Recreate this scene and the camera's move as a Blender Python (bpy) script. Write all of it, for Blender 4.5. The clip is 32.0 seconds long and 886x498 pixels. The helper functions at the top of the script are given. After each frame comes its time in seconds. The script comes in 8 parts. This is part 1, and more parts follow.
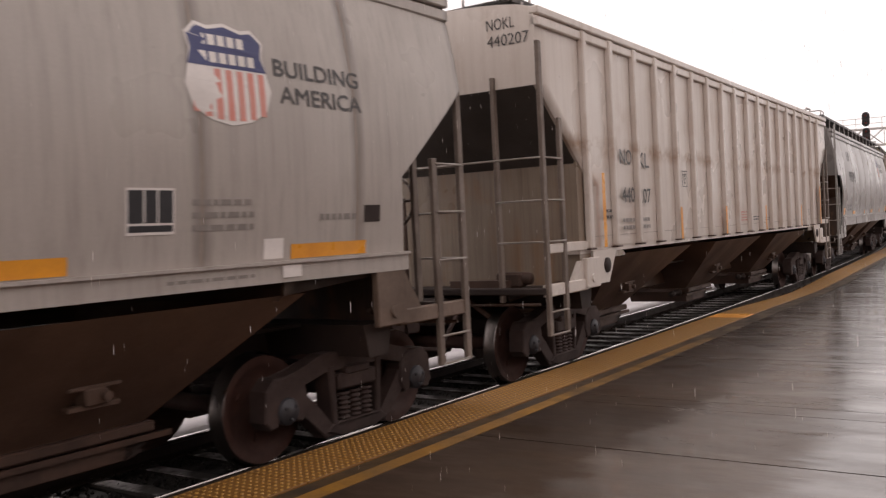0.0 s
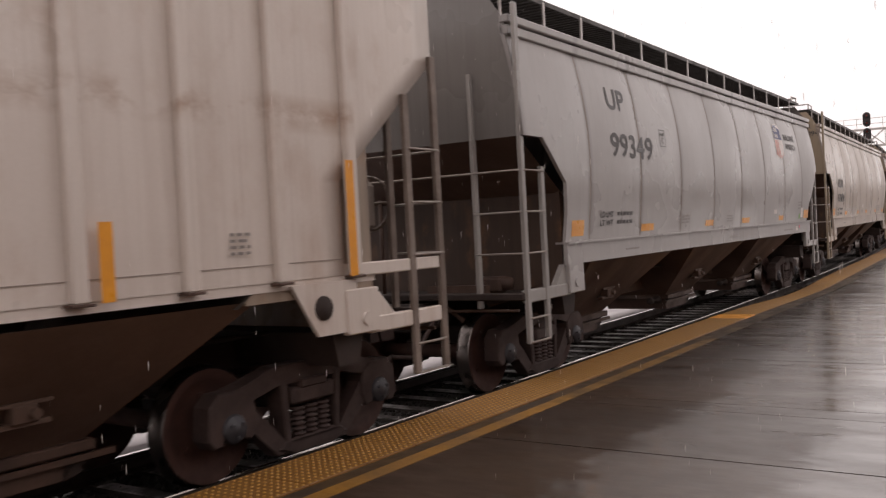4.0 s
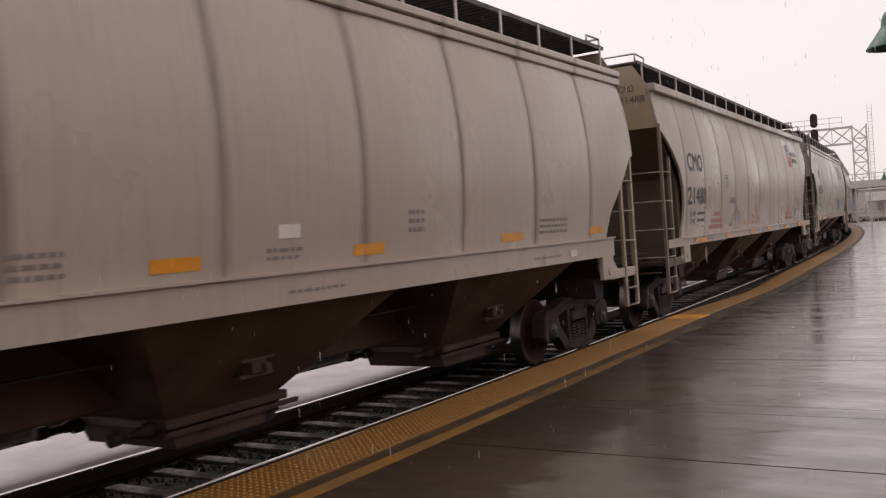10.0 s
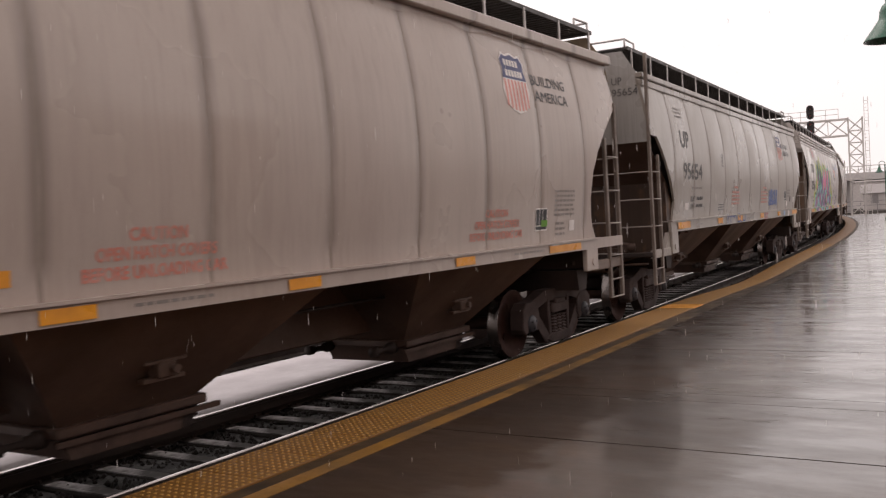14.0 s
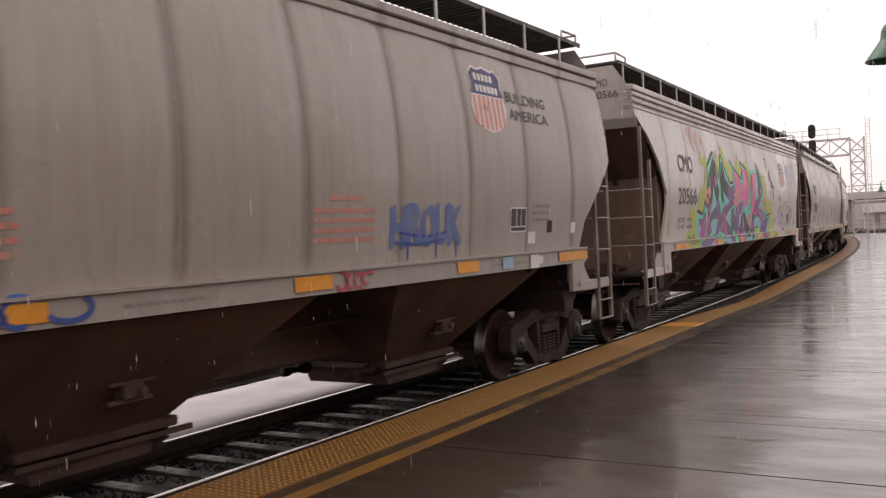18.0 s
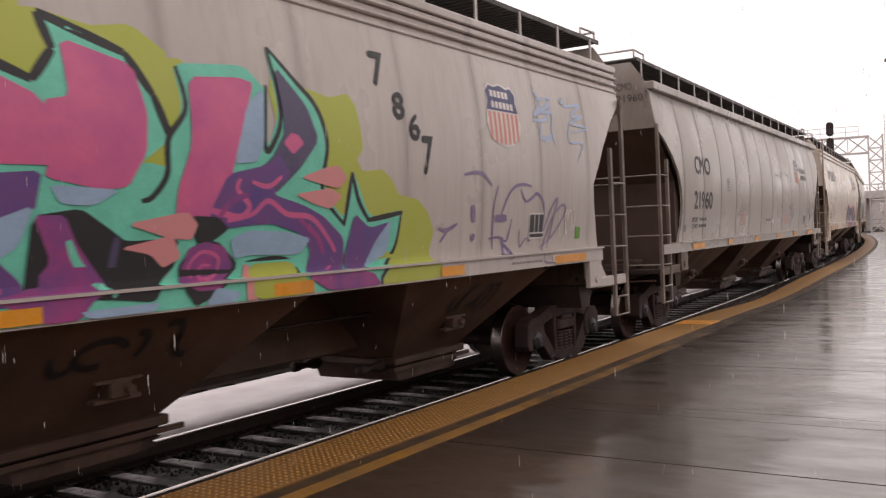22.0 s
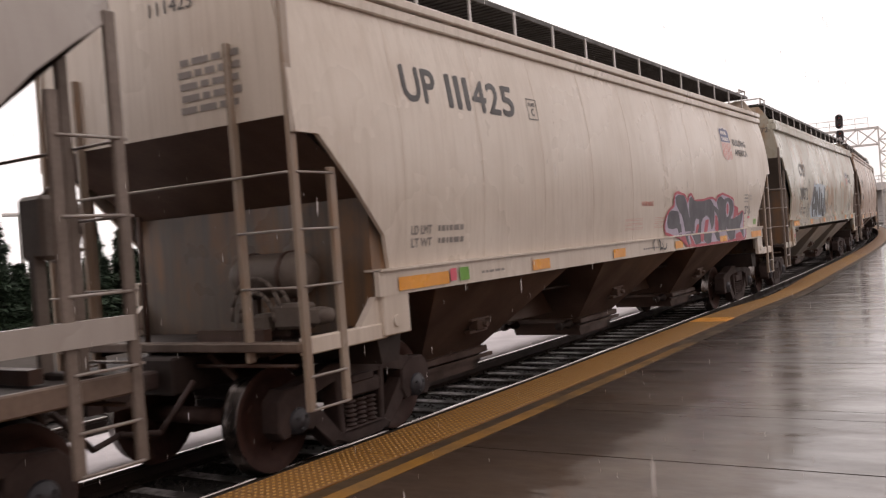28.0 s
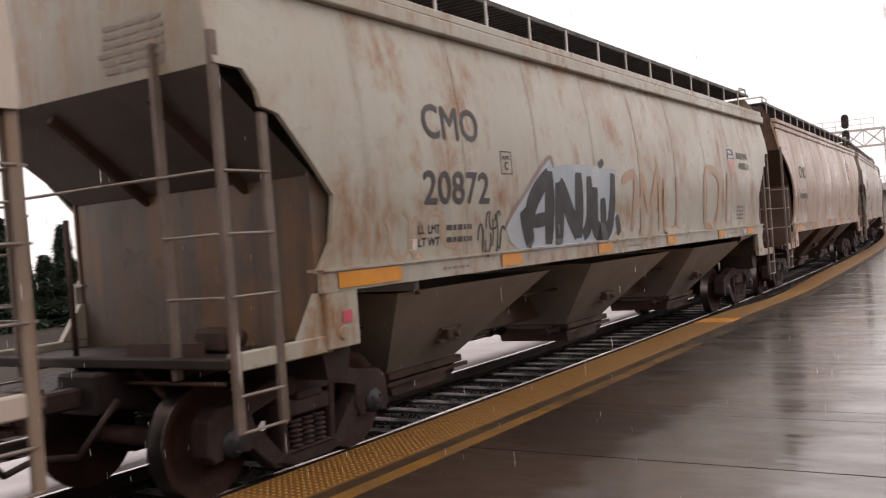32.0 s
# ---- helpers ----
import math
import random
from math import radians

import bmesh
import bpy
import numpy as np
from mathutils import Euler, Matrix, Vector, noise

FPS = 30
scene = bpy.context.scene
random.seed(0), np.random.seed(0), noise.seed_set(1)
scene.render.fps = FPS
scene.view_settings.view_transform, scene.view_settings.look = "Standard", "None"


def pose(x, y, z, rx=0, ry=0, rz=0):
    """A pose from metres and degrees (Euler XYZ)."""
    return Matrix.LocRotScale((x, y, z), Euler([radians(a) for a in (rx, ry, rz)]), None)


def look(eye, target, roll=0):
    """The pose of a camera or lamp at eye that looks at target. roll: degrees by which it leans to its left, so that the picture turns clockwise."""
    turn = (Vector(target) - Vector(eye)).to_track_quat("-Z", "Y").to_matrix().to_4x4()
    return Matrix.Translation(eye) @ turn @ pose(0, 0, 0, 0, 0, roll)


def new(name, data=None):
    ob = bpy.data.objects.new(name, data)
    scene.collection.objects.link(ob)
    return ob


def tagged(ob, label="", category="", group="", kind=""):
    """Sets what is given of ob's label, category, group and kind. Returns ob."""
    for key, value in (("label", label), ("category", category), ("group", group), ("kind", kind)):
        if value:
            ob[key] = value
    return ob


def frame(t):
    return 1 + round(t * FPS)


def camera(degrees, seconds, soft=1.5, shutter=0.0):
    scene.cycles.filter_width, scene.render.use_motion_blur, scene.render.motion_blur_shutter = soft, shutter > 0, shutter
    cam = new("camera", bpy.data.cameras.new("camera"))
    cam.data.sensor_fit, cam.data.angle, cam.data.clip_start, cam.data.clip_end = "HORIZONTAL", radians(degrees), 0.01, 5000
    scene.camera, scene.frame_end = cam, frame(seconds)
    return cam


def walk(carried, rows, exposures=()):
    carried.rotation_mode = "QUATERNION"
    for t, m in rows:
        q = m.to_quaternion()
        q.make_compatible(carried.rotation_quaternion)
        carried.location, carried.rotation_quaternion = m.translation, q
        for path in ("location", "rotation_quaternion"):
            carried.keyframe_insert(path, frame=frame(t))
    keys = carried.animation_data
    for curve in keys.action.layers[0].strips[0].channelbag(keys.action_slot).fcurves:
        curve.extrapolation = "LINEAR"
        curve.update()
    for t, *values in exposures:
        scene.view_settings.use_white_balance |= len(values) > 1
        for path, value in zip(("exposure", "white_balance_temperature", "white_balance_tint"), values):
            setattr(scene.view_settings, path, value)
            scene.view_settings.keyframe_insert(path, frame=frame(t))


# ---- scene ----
# ---- the camera: a hand-held view that sways on one spot of the platform ----
cam = camera(52.0, 32.0, soft=1.28, shutter=0.22)
EYE = (0.0, 0.0, 1.88)
# seconds, turn to the left of the track's line, tilt, lean (degrees)
AIM = [
    (0.0, 34.68, -1.20, -2.87), (0.5, 34.82, -1.19, -3.16), (1.0, 34.96, -1.11, -2.98), (1.5, 35.20, -1.13, -2.76),
    (2.0, 35.32, -1.05, -3.01), (2.5, 35.27, -1.15, -3.18), (3.0, 35.31, -1.14, -2.85), (3.5, 35.05, -1.11, -2.85),
    (4.0, 34.75, -1.09, -3.07), (4.5, 34.50, -1.12, -3.16), (6.5, 35.53, -0.29, -3.59), (7.0, 35.29, -0.24, -4.21),
    (7.5, 34.89, -0.30, -4.94), (8.0, 33.99, -0.35, -5.09), (8.5, 33.11, -0.36, -4.85), (9.0, 32.40, -0.54, -4.40),
    (9.5, 32.09, -0.75, -4.16), (10.0, 32.07, -0.89, -4.05), (10.5, 31.99, -1.01, -3.94), (11.0, 31.88, -1.28, -3.97),
    (11.5, 31.77, -1.59, -3.74), (12.0, 31.60, -1.74, -3.29), (12.5, 31.58, -1.78, -3.30), (13.0, 31.72, -1.80, -3.38),
    (13.5, 31.87, -1.73, -3.62), (14.0, 31.79, -1.75, -3.28), (14.5, 31.63, -1.55, -3.47), (15.0, 31.66, -1.31, -3.37),
    (15.5, 31.75, -1.13, -3.26), (17.5, 31.19, -0.74, -3.09), (18.0, 31.83, -0.71, -2.89), (18.5, 32.53, -0.65, -3.46),
    (19.0, 33.09, -0.62, -3.58), (19.5, 33.45, -0.69, -3.29), (20.0, 33.57, -0.82, -3.04), (20.5, 33.48, -0.87, -3.14),
    (21.0, 33.03, -0.94, -3.03), (21.5, 32.74, -0.95, -2.75), (22.0, 32.75, -0.93, -2.50), (22.5, 32.95, -0.89, -2.53),
    (23.0, 32.84, -0.86, -3.14), (23.5, 32.58, -0.90, -3.11), (24.0, 32.30, -1.04, -2.91), (24.5, 32.12, -1.20, -3.03),
    (26.5, 32.40, -0.84, -3.68), (27.0, 32.86, -0.76, -3.63), (27.5, 33.15, -0.70, -4.67), (28.0, 33.45, -0.55, -4.33),
    (28.5, 33.56, -0.44, -4.02), (29.0, 33.38, -0.37, -3.94), (29.5, 33.15, -0.38, -3.96), (30.0, 33.32, -0.55, -3.61),
    (30.5, 33.51, -0.66, -3.59), (31.0, 33.63, -0.65, -4.35), (31.5, 33.46, -0.50, -4.07), (32.0, 33.76, -0.48, -4.38),
    ]
GONE = [ 0.00, 4.67, 9.43, 14.14, 18.81, 23.44, 28.02, 32.56, 37.07, 41.64, 46.25, 50.90, 55.54, 60.15, 64.75, 69.33, 73.89, 78.43, 82.94, 87.47, 92.00, 96.59, 101.16, 105.72, 110.26, 114.79, 119.31, 123.80, 128.36, 132.93, 137.47, 142.02, 146.56 ]


# the camera's own exposure wavers as pale cars fill the view: seconds, stops
BRIGHT = [(0.0, 0.0), (1.0, 0.0), (2.0, -0.27), (3.0, -0.27), (4.0, -0.08), (5.5, -0.1), (7.0, -0.1), (8.0, 0.0), (9.0, -0.12), (10.0, -0.32), (11.0, -0.22), (12.0, 0.03), (13.0, -0.1), (14.0, -0.1), (15.0, -0.08), (16.5, -0.1), (18.0, -0.08), (19.0, 0.0), (20.0, 0.14), (21.0, 0.03), (22.0, 0.0), (23.0, -0.03), (24.0, 0.08), (25.5, 0.0), (27.0, -0.08), (28.0, 0.02), (29.0, -0.47), (30.0, -0.3), (31.0, -0.1), (32.0, 0.05)]


def aim(turn, tilt, lean):
    return pose(*EYE, 90 + tilt, 0, turn - 90) @ pose(0, 0, 0, 0, 0, lean)


walk(cam, [(t, aim(a, b, c)) for t, a, b, c in AIM], exposures=[(t, e, 6820, 17) for t, e in BRIGHT])

# ---- light: an overcast winter sky and a very soft sun behind the cloud ----
world = bpy.data.worlds.new("overcast_sky")
scene.world = world
world.use_nodes = True
wn = world.node_tree
sky = wn.nodes.new("ShaderNodeTexSky")
sky.sky_type, sky.sun_disc = "NISHITA", False
sky.sun_elevation, sky.sun_rotation = radians(55), radians(18)
sky.air_density, sky.dust_density, sky.ozone_density = 1.0, 3.0, 1.0
grey = wn.nodes.new("ShaderNodeHueSaturation")
grey.inputs["Saturation"].default_value = 0.12
cloud = wn.nodes.new("ShaderNodeMix")
cloud.data_type = "RGBA"
cloud.inputs["Factor"].default_value = 0.72
cloud.inputs["B"].default_value = (10.4, 10.1, 10.0, 1)
wn.links.new(sky.outputs[0], grey.inputs["Color"])
wn.links.new(grey.outputs[0], cloud.inputs["A"])
wn.links.new(cloud.outputs["Result"], wn.nodes["Background"].inputs["Color"])
wn.nodes["Background"].inputs["Strength"].default_value = 0.13

sun = new("sun", bpy.data.lights.new("sun", "SUN"))
sun.data.energy, sun.data.angle, sun.data.color = 0.7, radians(40), (1.0, 0.96, 0.92)
sun.matrix_world = look((0, 0, 30), (-3, -9, 16))


# ---- materials ----
def nodes_of(name):
    m = bpy.data.materials.new(name)
    m.use_nodes = True
    return m, m.node_tree, m.node_tree.nodes["Principled BSDF"]


def warm(c):
    """Old paint, rust dust and wet concrete here all lean to brown."""
    return (c[0] * 1.045, c[1] * 0.98, c[2] * 0.955)


def noise_at(nt, scale, detail=4.0, stretch=(1, 1, 1), rough=0.55, seed=0.0):
    tc = nt.nodes.new("ShaderNodeTexCoord")
    mp = nt.nodes.new("ShaderNodeMapping")
    mp.inputs["Scale"].default_value = stretch
    mp.inputs["Location"].default_value = (seed, seed * 0.7, seed * 0.3)
    tx = nt.nodes.new("ShaderNodeTexNoise")
    tx.inputs["Scale"].default_value, tx.inputs["Detail"].default_value = scale, detail
    tx.inputs["Roughness"].default_value = rough
    nt.links.new(tc.outputs["Object"], mp.inputs["Vector"])
    nt.links.new(mp.outputs[0], tx.inputs["Vector"])
    return tx.outputs["Fac"]


def ramp(nt, fac, lo, hi, a=0.0, b=1.0):
    r = nt.nodes.new("ShaderNodeMapRange")
    r.inputs["From Min"].default_value, r.inputs["From Max"].default_value = lo, hi
    r.inputs["To Min"].default_value, r.inputs["To Max"].default_value = a, b
    nt.links.new(fac, r.inputs["Value"])
    return r.outputs[0]


def blend(nt, fac, a, b, how="MIX"):
    x = nt.nodes.new("ShaderNodeMix")
    x.data_type, x.blend_type = "RGBA", how
    for sock, v in ((x.inputs["Factor"], fac), (x.inputs["A"], a), (x.inputs["B"], b)):
        if isinstance(v, (int, float)):
            sock.default_value = v
        elif isinstance(v, tuple):
            sock.default_value = (*v, 1)
        else:
            nt.links.new(v, sock)
    return x.outputs["Result"]


def bump(nt, bsdf, fac, strength, distance):
    b = nt.nodes.new("ShaderNodeBump")
    b.inputs["Strength"].default_value, b.inputs["Distance"].default_value = strength, distance
    nt.links.new(fac, b.inputs["Height"])
    nt.links.new(b.outputs[0], bsdf.inputs["Normal"])


def surface(name, base, dark, rough=0.6, metal=0.0, fine=40.0, coarse=3.0, amount=0.6, relief=0.15, rough_var=0.15, stretch=(1, 1, 1), shine=0.5):
    """A worn surface with a fine grain and larger stains."""
    base, dark = warm(base), warm(dark)
    m, nt, bsdf = nodes_of(name)
    big = noise_at(nt, coarse, 5, stretch, seed=len(name))
    small = noise_at(nt, fine, 3)
    c = blend(nt, ramp(nt, big, 0.35, 0.7, 0, amount), base, dark)
    c = blend(nt, ramp(nt, small, 0.3, 0.75, 0, 0.35), c, dark)
    nt.links.new(c, bsdf.inputs["Base Color"])
    nt.links.new(ramp(nt, big, 0.3, 0.7, rough - rough_var, rough + rough_var), bsdf.inputs["Roughness"])
    bsdf.inputs["Metallic"].default_value, bsdf.inputs["Specular IOR Level"].default_value = metal, shine
    bump(nt, bsdf, small, relief, 0.01)
    return m


def car_paint(name, base, grime, grime_amount=0.4, rust=0.0, rough=0.3, spread=0.5, seam=0.0, stripe=0.0, run=0.14, seam_dark=0.75):
    """Old rolling-stock paint: faded patches, streaks that ran down, some rust."""
    base, grime = warm(base), warm(grime)
    m, nt, bsdf = nodes_of(name)
    seed = sum(map(ord, name)) % 37
    patches = noise_at(nt, 0.55, 4, seed=seed)
    streaks = noise_at(nt, 5.0, 5, (1.6, 1.6, 0.09), 0.6, seed)
    grain = noise_at(nt, 55, 2)
    c = blend(nt, ramp(nt, patches, 0.35, 0.75, 0, grime_amount * 0.8), base, grime)
    c = blend(nt, ramp(nt, streaks, 0.48, 0.8, 0, grime_amount), c, grime)
    runs = noise_at(nt, 15.0, 4, (1.5, 1.5, 0.05), 0.65, seed)
    c = blend(nt, ramp(nt, runs, 0.5, 0.78, 0, grime_amount * 0.8), c, grime)
    if rust:
        spots = noise_at(nt, 1.1, 6, (1, 1, 0.8), 0.68, seed + 5)
        drips = noise_at(nt, 3.2, 5, (1.5, 1.5, run), 0.6, seed + 9)
        both = nt.nodes.new("ShaderNodeMath")
        both.operation = "MULTIPLY"
        nt.links.new(ramp(nt, spots, spread, spread + 0.14), both.inputs[0])
        nt.links.new(ramp(nt, drips, 0.38, 0.62), both.inputs[1])
        c = blend(nt, ramp(nt, both.outputs[0], 0, 1, 0, rust), c, (0.31, 0.145, 0.055))
    if seam or stripe:
        tc = nt.nodes.new("ShaderNodeTexCoord")
        axes = nt.nodes.new("ShaderNodeSeparateXYZ")
        nt.links.new(tc.outputs["Object"], axes.inputs[0])
    if seam:
        # uneven dark bands along the welded seams: dirt, plus the panels' shading put into the colour
        near = nt.nodes.new("ShaderNodeMath")
        near.operation = "PINGPONG"
        near.inputs[1].default_value = seam / 2
        nt.links.new(axes.outputs[0], near.inputs[0])
        seam_band = nt.nodes.new("ShaderNodeMath")
        seam_band.operation = "MULTIPLY"
        above = nt.nodes.new("ShaderNodeMath")
        above.operation = "MULTIPLY"
        nt.links.new(ramp(nt, near.outputs[0], 0.02, 0.11, 1, 0), above.inputs[0])
        nt.links.new(ramp(nt, axes.outputs[2], 1.64, 1.78), above.inputs[1])
        nt.links.new(above.outputs[0], seam_band.inputs[0])
        nt.links.new(ramp(nt, noise_at(nt, 1.6, 4, (1, 1, 0.5), 0.6, seed + 4), 0.25, 0.6, 0.2 * seam_dark, seam_dark), seam_band.inputs[1])
        c = blend(nt, seam_band.outputs[0], c, tuple(v * 0.62 for v in grime))
    if stripe:
        # a rusty rub mark that runs along the side at one height
        off = nt.nodes.new("ShaderNodeMath")
        off.operation = "SUBTRACT"
        off.inputs[1].default_value = stripe
        nt.links.new(axes.outputs[2], off.inputs[0])
        dist = nt.nodes.new("ShaderNodeMath")
        dist.operation = "ABSOLUTE"
        nt.links.new(off.outputs[0], dist.inputs[0])
        worn = nt.nodes.new("ShaderNodeMath")
        worn.operation = "MULTIPLY"
        nt.links.new(ramp(nt, dist.outputs[0], 0.02, 0.16, 1, 0), worn.inputs[0])
        nt.links.new(ramp(nt, noise_at(nt, 1.9, 5, (1, 1, 1.3), 0.65, seed + 6), 0.46, 0.62, 0, 0.65), worn.inputs[1])
        c = blend(nt, worn.outputs[0], c, (0.3, 0.16, 0.08))
    c = blend(nt, ramp(nt, grain, 0.3, 0.8, 0, 0.12), c, grime)
    nt.links.new(c, bsdf.inputs["Base Color"])
    nt.links.new(ramp(nt, patches, 0.3, 0.7, rough - 0.12, rough + 0.15), bsdf.inputs["Roughness"])
    dents = noise_at(nt, 1.4, 2, seed=seed + 3)
    bump(nt, bsdf, dents, 0.07, 0.05)
    return m


def plain(name, base, rough=0.5, metal=0.0):
    return surface(name, base, tuple(v * 0.55 for v in base), rough, metal, 60, 6, 0.35, 0.05, 0.08)


def wet_concrete(name, base, dark):
    """Concrete under a film of rain: shallow puddles shine, drier patches are dull."""
    base, dark = warm(base), warm(dark)
    m, nt, bsdf = nodes_of(name)
    pools = noise_at(nt, 0.42, 4, (1.6, 0.55, 1), 0.5, 3)
    stains = noise_at(nt, 1.7, 6, (1.5, 0.6, 1), 0.62, 8)
    grain = noise_at(nt, 90, 2)
    c = blend(nt, ramp(nt, pools, 0.38, 0.62, 0, 0.75), base, dark)
    c = blend(nt, ramp(nt, stains, 0.42, 0.7, 0, 0.5), c, dark)
    c = blend(nt, ramp(nt, grain, 0.35, 0.75, 0, 0.3), c, dark)
    nt.links.new(c, bsdf.inputs["Base Color"])
    nt.links.new(ramp(nt, stains, 0.35, 0.65, 0.3, 0.6), bsdf.inputs["Roughness"])
    # the film of water on top, dulled in a ragged strip along the platform's edge to imitate the train's dark
    # reflection
    bsdf.inputs["Coat IOR"].default_value = 1.34
    tc = nt.nodes.new("ShaderNodeTexCoord")
    axes = nt.nodes.new("ShaderNodeSeparateXYZ")
    nt.links.new(tc.outputs["Object"], axes.inputs[0])

    def sum_of(kind, a, b):
        m2 = nt.nodes.new("ShaderNodeMath")
        m2.operation = kind
        for sock, v in zip(m2.inputs, (a, b)):
            if isinstance(v, float):
                sock.default_value = v
            else:
                nt.links.new(v, sock)
        return m2.outputs[0]
    along = sum_of("MAXIMUM", sum_of("SUBTRACT", axes.outputs[0], 5.0), 0.0)
    edge = sum_of("SUBTRACT", axes.outputs[1], sum_of("MULTIPLY", sum_of("MULTIPLY", along, along), 0.00111))
    rag = ramp(nt, noise_at(nt, 1.1, 6, (1.3, 0.9, 1), 0.65, 6), 0.25, 0.75, -0.45, 0.45)
    dull_strip = sum_of("MULTIPLY", ramp(nt, sum_of("ADD", edge, rag), 2.8, 2.95), ramp(nt, axes.outputs[0], 8.0, 13.0, 1, 0))
    nt.links.new(ramp(nt, dull_strip, 0, 1, 1.0, 0.25), bsdf.inputs["Coat Weight"])
    nt.links.new(ramp(nt, dull_strip, 0, 1, 0.5, 0.12), bsdf.inputs["Specular IOR Level"])
    film = noise_at(nt, 1.5, 7, (2.4, 0.45, 1), 0.68, 5)
    nt.links.new(ramp(nt, film, 0.38, 0.64, 0.06, 0.27), bsdf.inputs["Coat Roughness"])
    ripple = noise_at(nt, 2.2, 4, (2.5, 0.6, 1), 0.55, 2)
    rb = nt.nodes.new("ShaderNodeBump")
    rb.inputs["Strength"].default_value, rb.inputs["Distance"].default_value = 0.16, 0.03
    nt.links.new(ripple, rb.inputs["Height"])
    nt.links.new(rb.outputs[0], bsdf.inputs["Coat Normal"])
    bump(nt, bsdf, grain, 0.06, 0.004)
    return m


M = {}
M["platform"] = wet_concrete("wet platform concrete", (0.056, 0.037, 0.025), (0.024, 0.015, 0.01))
M["joint"] = surface("dark joint filler", (0.02, 0.018, 0.017), (0.01, 0.009, 0.009), 0.95)
M["kerb"] = surface("old edge concrete", (0.034, 0.025, 0.02), (0.014, 0.011, 0.009), 0.9, shine=0.12, coarse=2, relief=0.3)
M["band"] = surface("worn brown edge paint", (0.07, 0.042, 0.018), (0.025, 0.017, 0.011), 0.6, coarse=2.5, fine=30, amount=0.8, shine=0.3)
M["tactile"] = surface("yellow tactile plastic", (0.26, 0.118, 0.019), (0.15, 0.068, 0.013), 0.42, coarse=1.1, amount=0.8, relief=0.1)
M["tactile_new"] = surface("bright new tactile plastic", (0.8, 0.36, 0.05), (0.6, 0.27, 0.05), 0.4)
M["line_paint"] = surface("worn yellow line paint", (0.29, 0.142, 0.021), (0.085, 0.05, 0.017), 0.5, coarse=1.8, fine=25, amount=0.6)
M["line_thin"] = surface("half worn yellow line paint", (0.24, 0.125, 0.024), (0.045, 0.031, 0.017), 0.55, coarse=1.5, fine=25, amount=1.0, shine=0.3)
M["line_old"] = surface("line paint worn to brown", (0.085, 0.052, 0.02), (0.03, 0.021, 0.014), 0.6, coarse=1.5, fine=25, amount=1.0, shine=0.3)
M["rail"] = surface("rusty wet rail", (0.05, 0.034, 0.027), (0.022, 0.016, 0.013), 0.45, 0.3)
M["rail_head"] = surface("polished rail head", (0.5, 0.48, 0.47), (0.3, 0.28, 0.27), 0.2, 1.0, relief=0.02)
M["tie"] = surface("timber tie dusted with snow", (0.05, 0.044, 0.041), (0.016, 0.013, 0.011), 0.8, shine=0.15, coarse=4, fine=22, amount=1.25, relief=0.4, stretch=(1, 0.4, 1))
M["slush"] = surface("frozen slush on timber", (0.42, 0.41, 0.42), (0.045, 0.04, 0.038), 0.7, coarse=3.5, fine=16, amount=1.5, relief=0.3, shine=0.2)
M["ballast"] = surface("dark wet ballast", (0.028, 0.024, 0.022), (0.009, 0.008, 0.0075), 0.8, shine=0.25, coarse=7, fine=28, amount=0.8, relief=1.0)
M["snow"] = surface("thin wet snow", (0.47, 0.455, 0.48), (0.34, 0.33, 0.35), 0.6, coarse=1.6, fine=14, amount=0.5, relief=0.25)
M["ground"] = surface("far gravel and slush", (0.07, 0.064, 0.058), (0.035, 0.032, 0.03), 0.95, shine=0.03, coarse=0.15, fine=4)
M["under"] = surface("sooty underframe steel", (0.0347, 0.02012, 0.01525), (0.01472, 0.00891, 0.007695), 0.75, 0.0, 30, 1.6, 0.7, 0.15)
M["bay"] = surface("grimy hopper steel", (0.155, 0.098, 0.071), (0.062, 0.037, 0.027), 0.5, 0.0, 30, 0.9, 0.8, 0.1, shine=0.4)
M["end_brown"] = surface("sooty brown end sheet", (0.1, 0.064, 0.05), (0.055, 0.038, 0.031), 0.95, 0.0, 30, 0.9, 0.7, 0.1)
M["bay_light"] = surface("pale greenish hopper steel", (0.36, 0.345, 0.3), (0.22, 0.2, 0.175), 0.5, 0.0, 30, 0.9, 0.7, 0.1)
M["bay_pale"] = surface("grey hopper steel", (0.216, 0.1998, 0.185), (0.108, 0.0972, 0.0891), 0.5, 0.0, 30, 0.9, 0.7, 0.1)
M["truck"] = surface("dark cast truck steel", (0.056, 0.033, 0.028), (0.024, 0.0145, 0.0125), 0.75, 0.0, 35, 4, 0.7, 0.3)
M["wheel"] = surface("rusty wheel steel", (0.065, 0.0247, 0.01638), (0.0273, 0.01274, 0.00936), 0.75, 0.0, 30, 4, 0.7, 0.1)
M["tread"] = surface("worn wheel tread", (0.2, 0.19, 0.185), (0.1, 0.09, 0.085), 0.3, 1.0, relief=0.03)
M["cap"] = surface("blue grey bearing cap", (0.06, 0.06, 0.0696), (0.024, 0.024, 0.0264), 0.5, 0.2)
M["grate"] = surface("galvanised grating", (0.075, 0.07, 0.066), (0.035, 0.032, 0.03), 0.5, 0.5)
M["galv"] = surface("galvanised steel", (0.5, 0.49, 0.48), (0.33, 0.32, 0.31), 0.45, 0.7)
M["mast"] = plain("pale grey mast paint", (0.68, 0.665, 0.65), 0.5)
M["signal"] = plain("dark signal housing", (0.035, 0.025, 0.025), 0.5)
M["lens_red"] = plain("dull red lens", (0.3, 0.03, 0.02), 0.2)
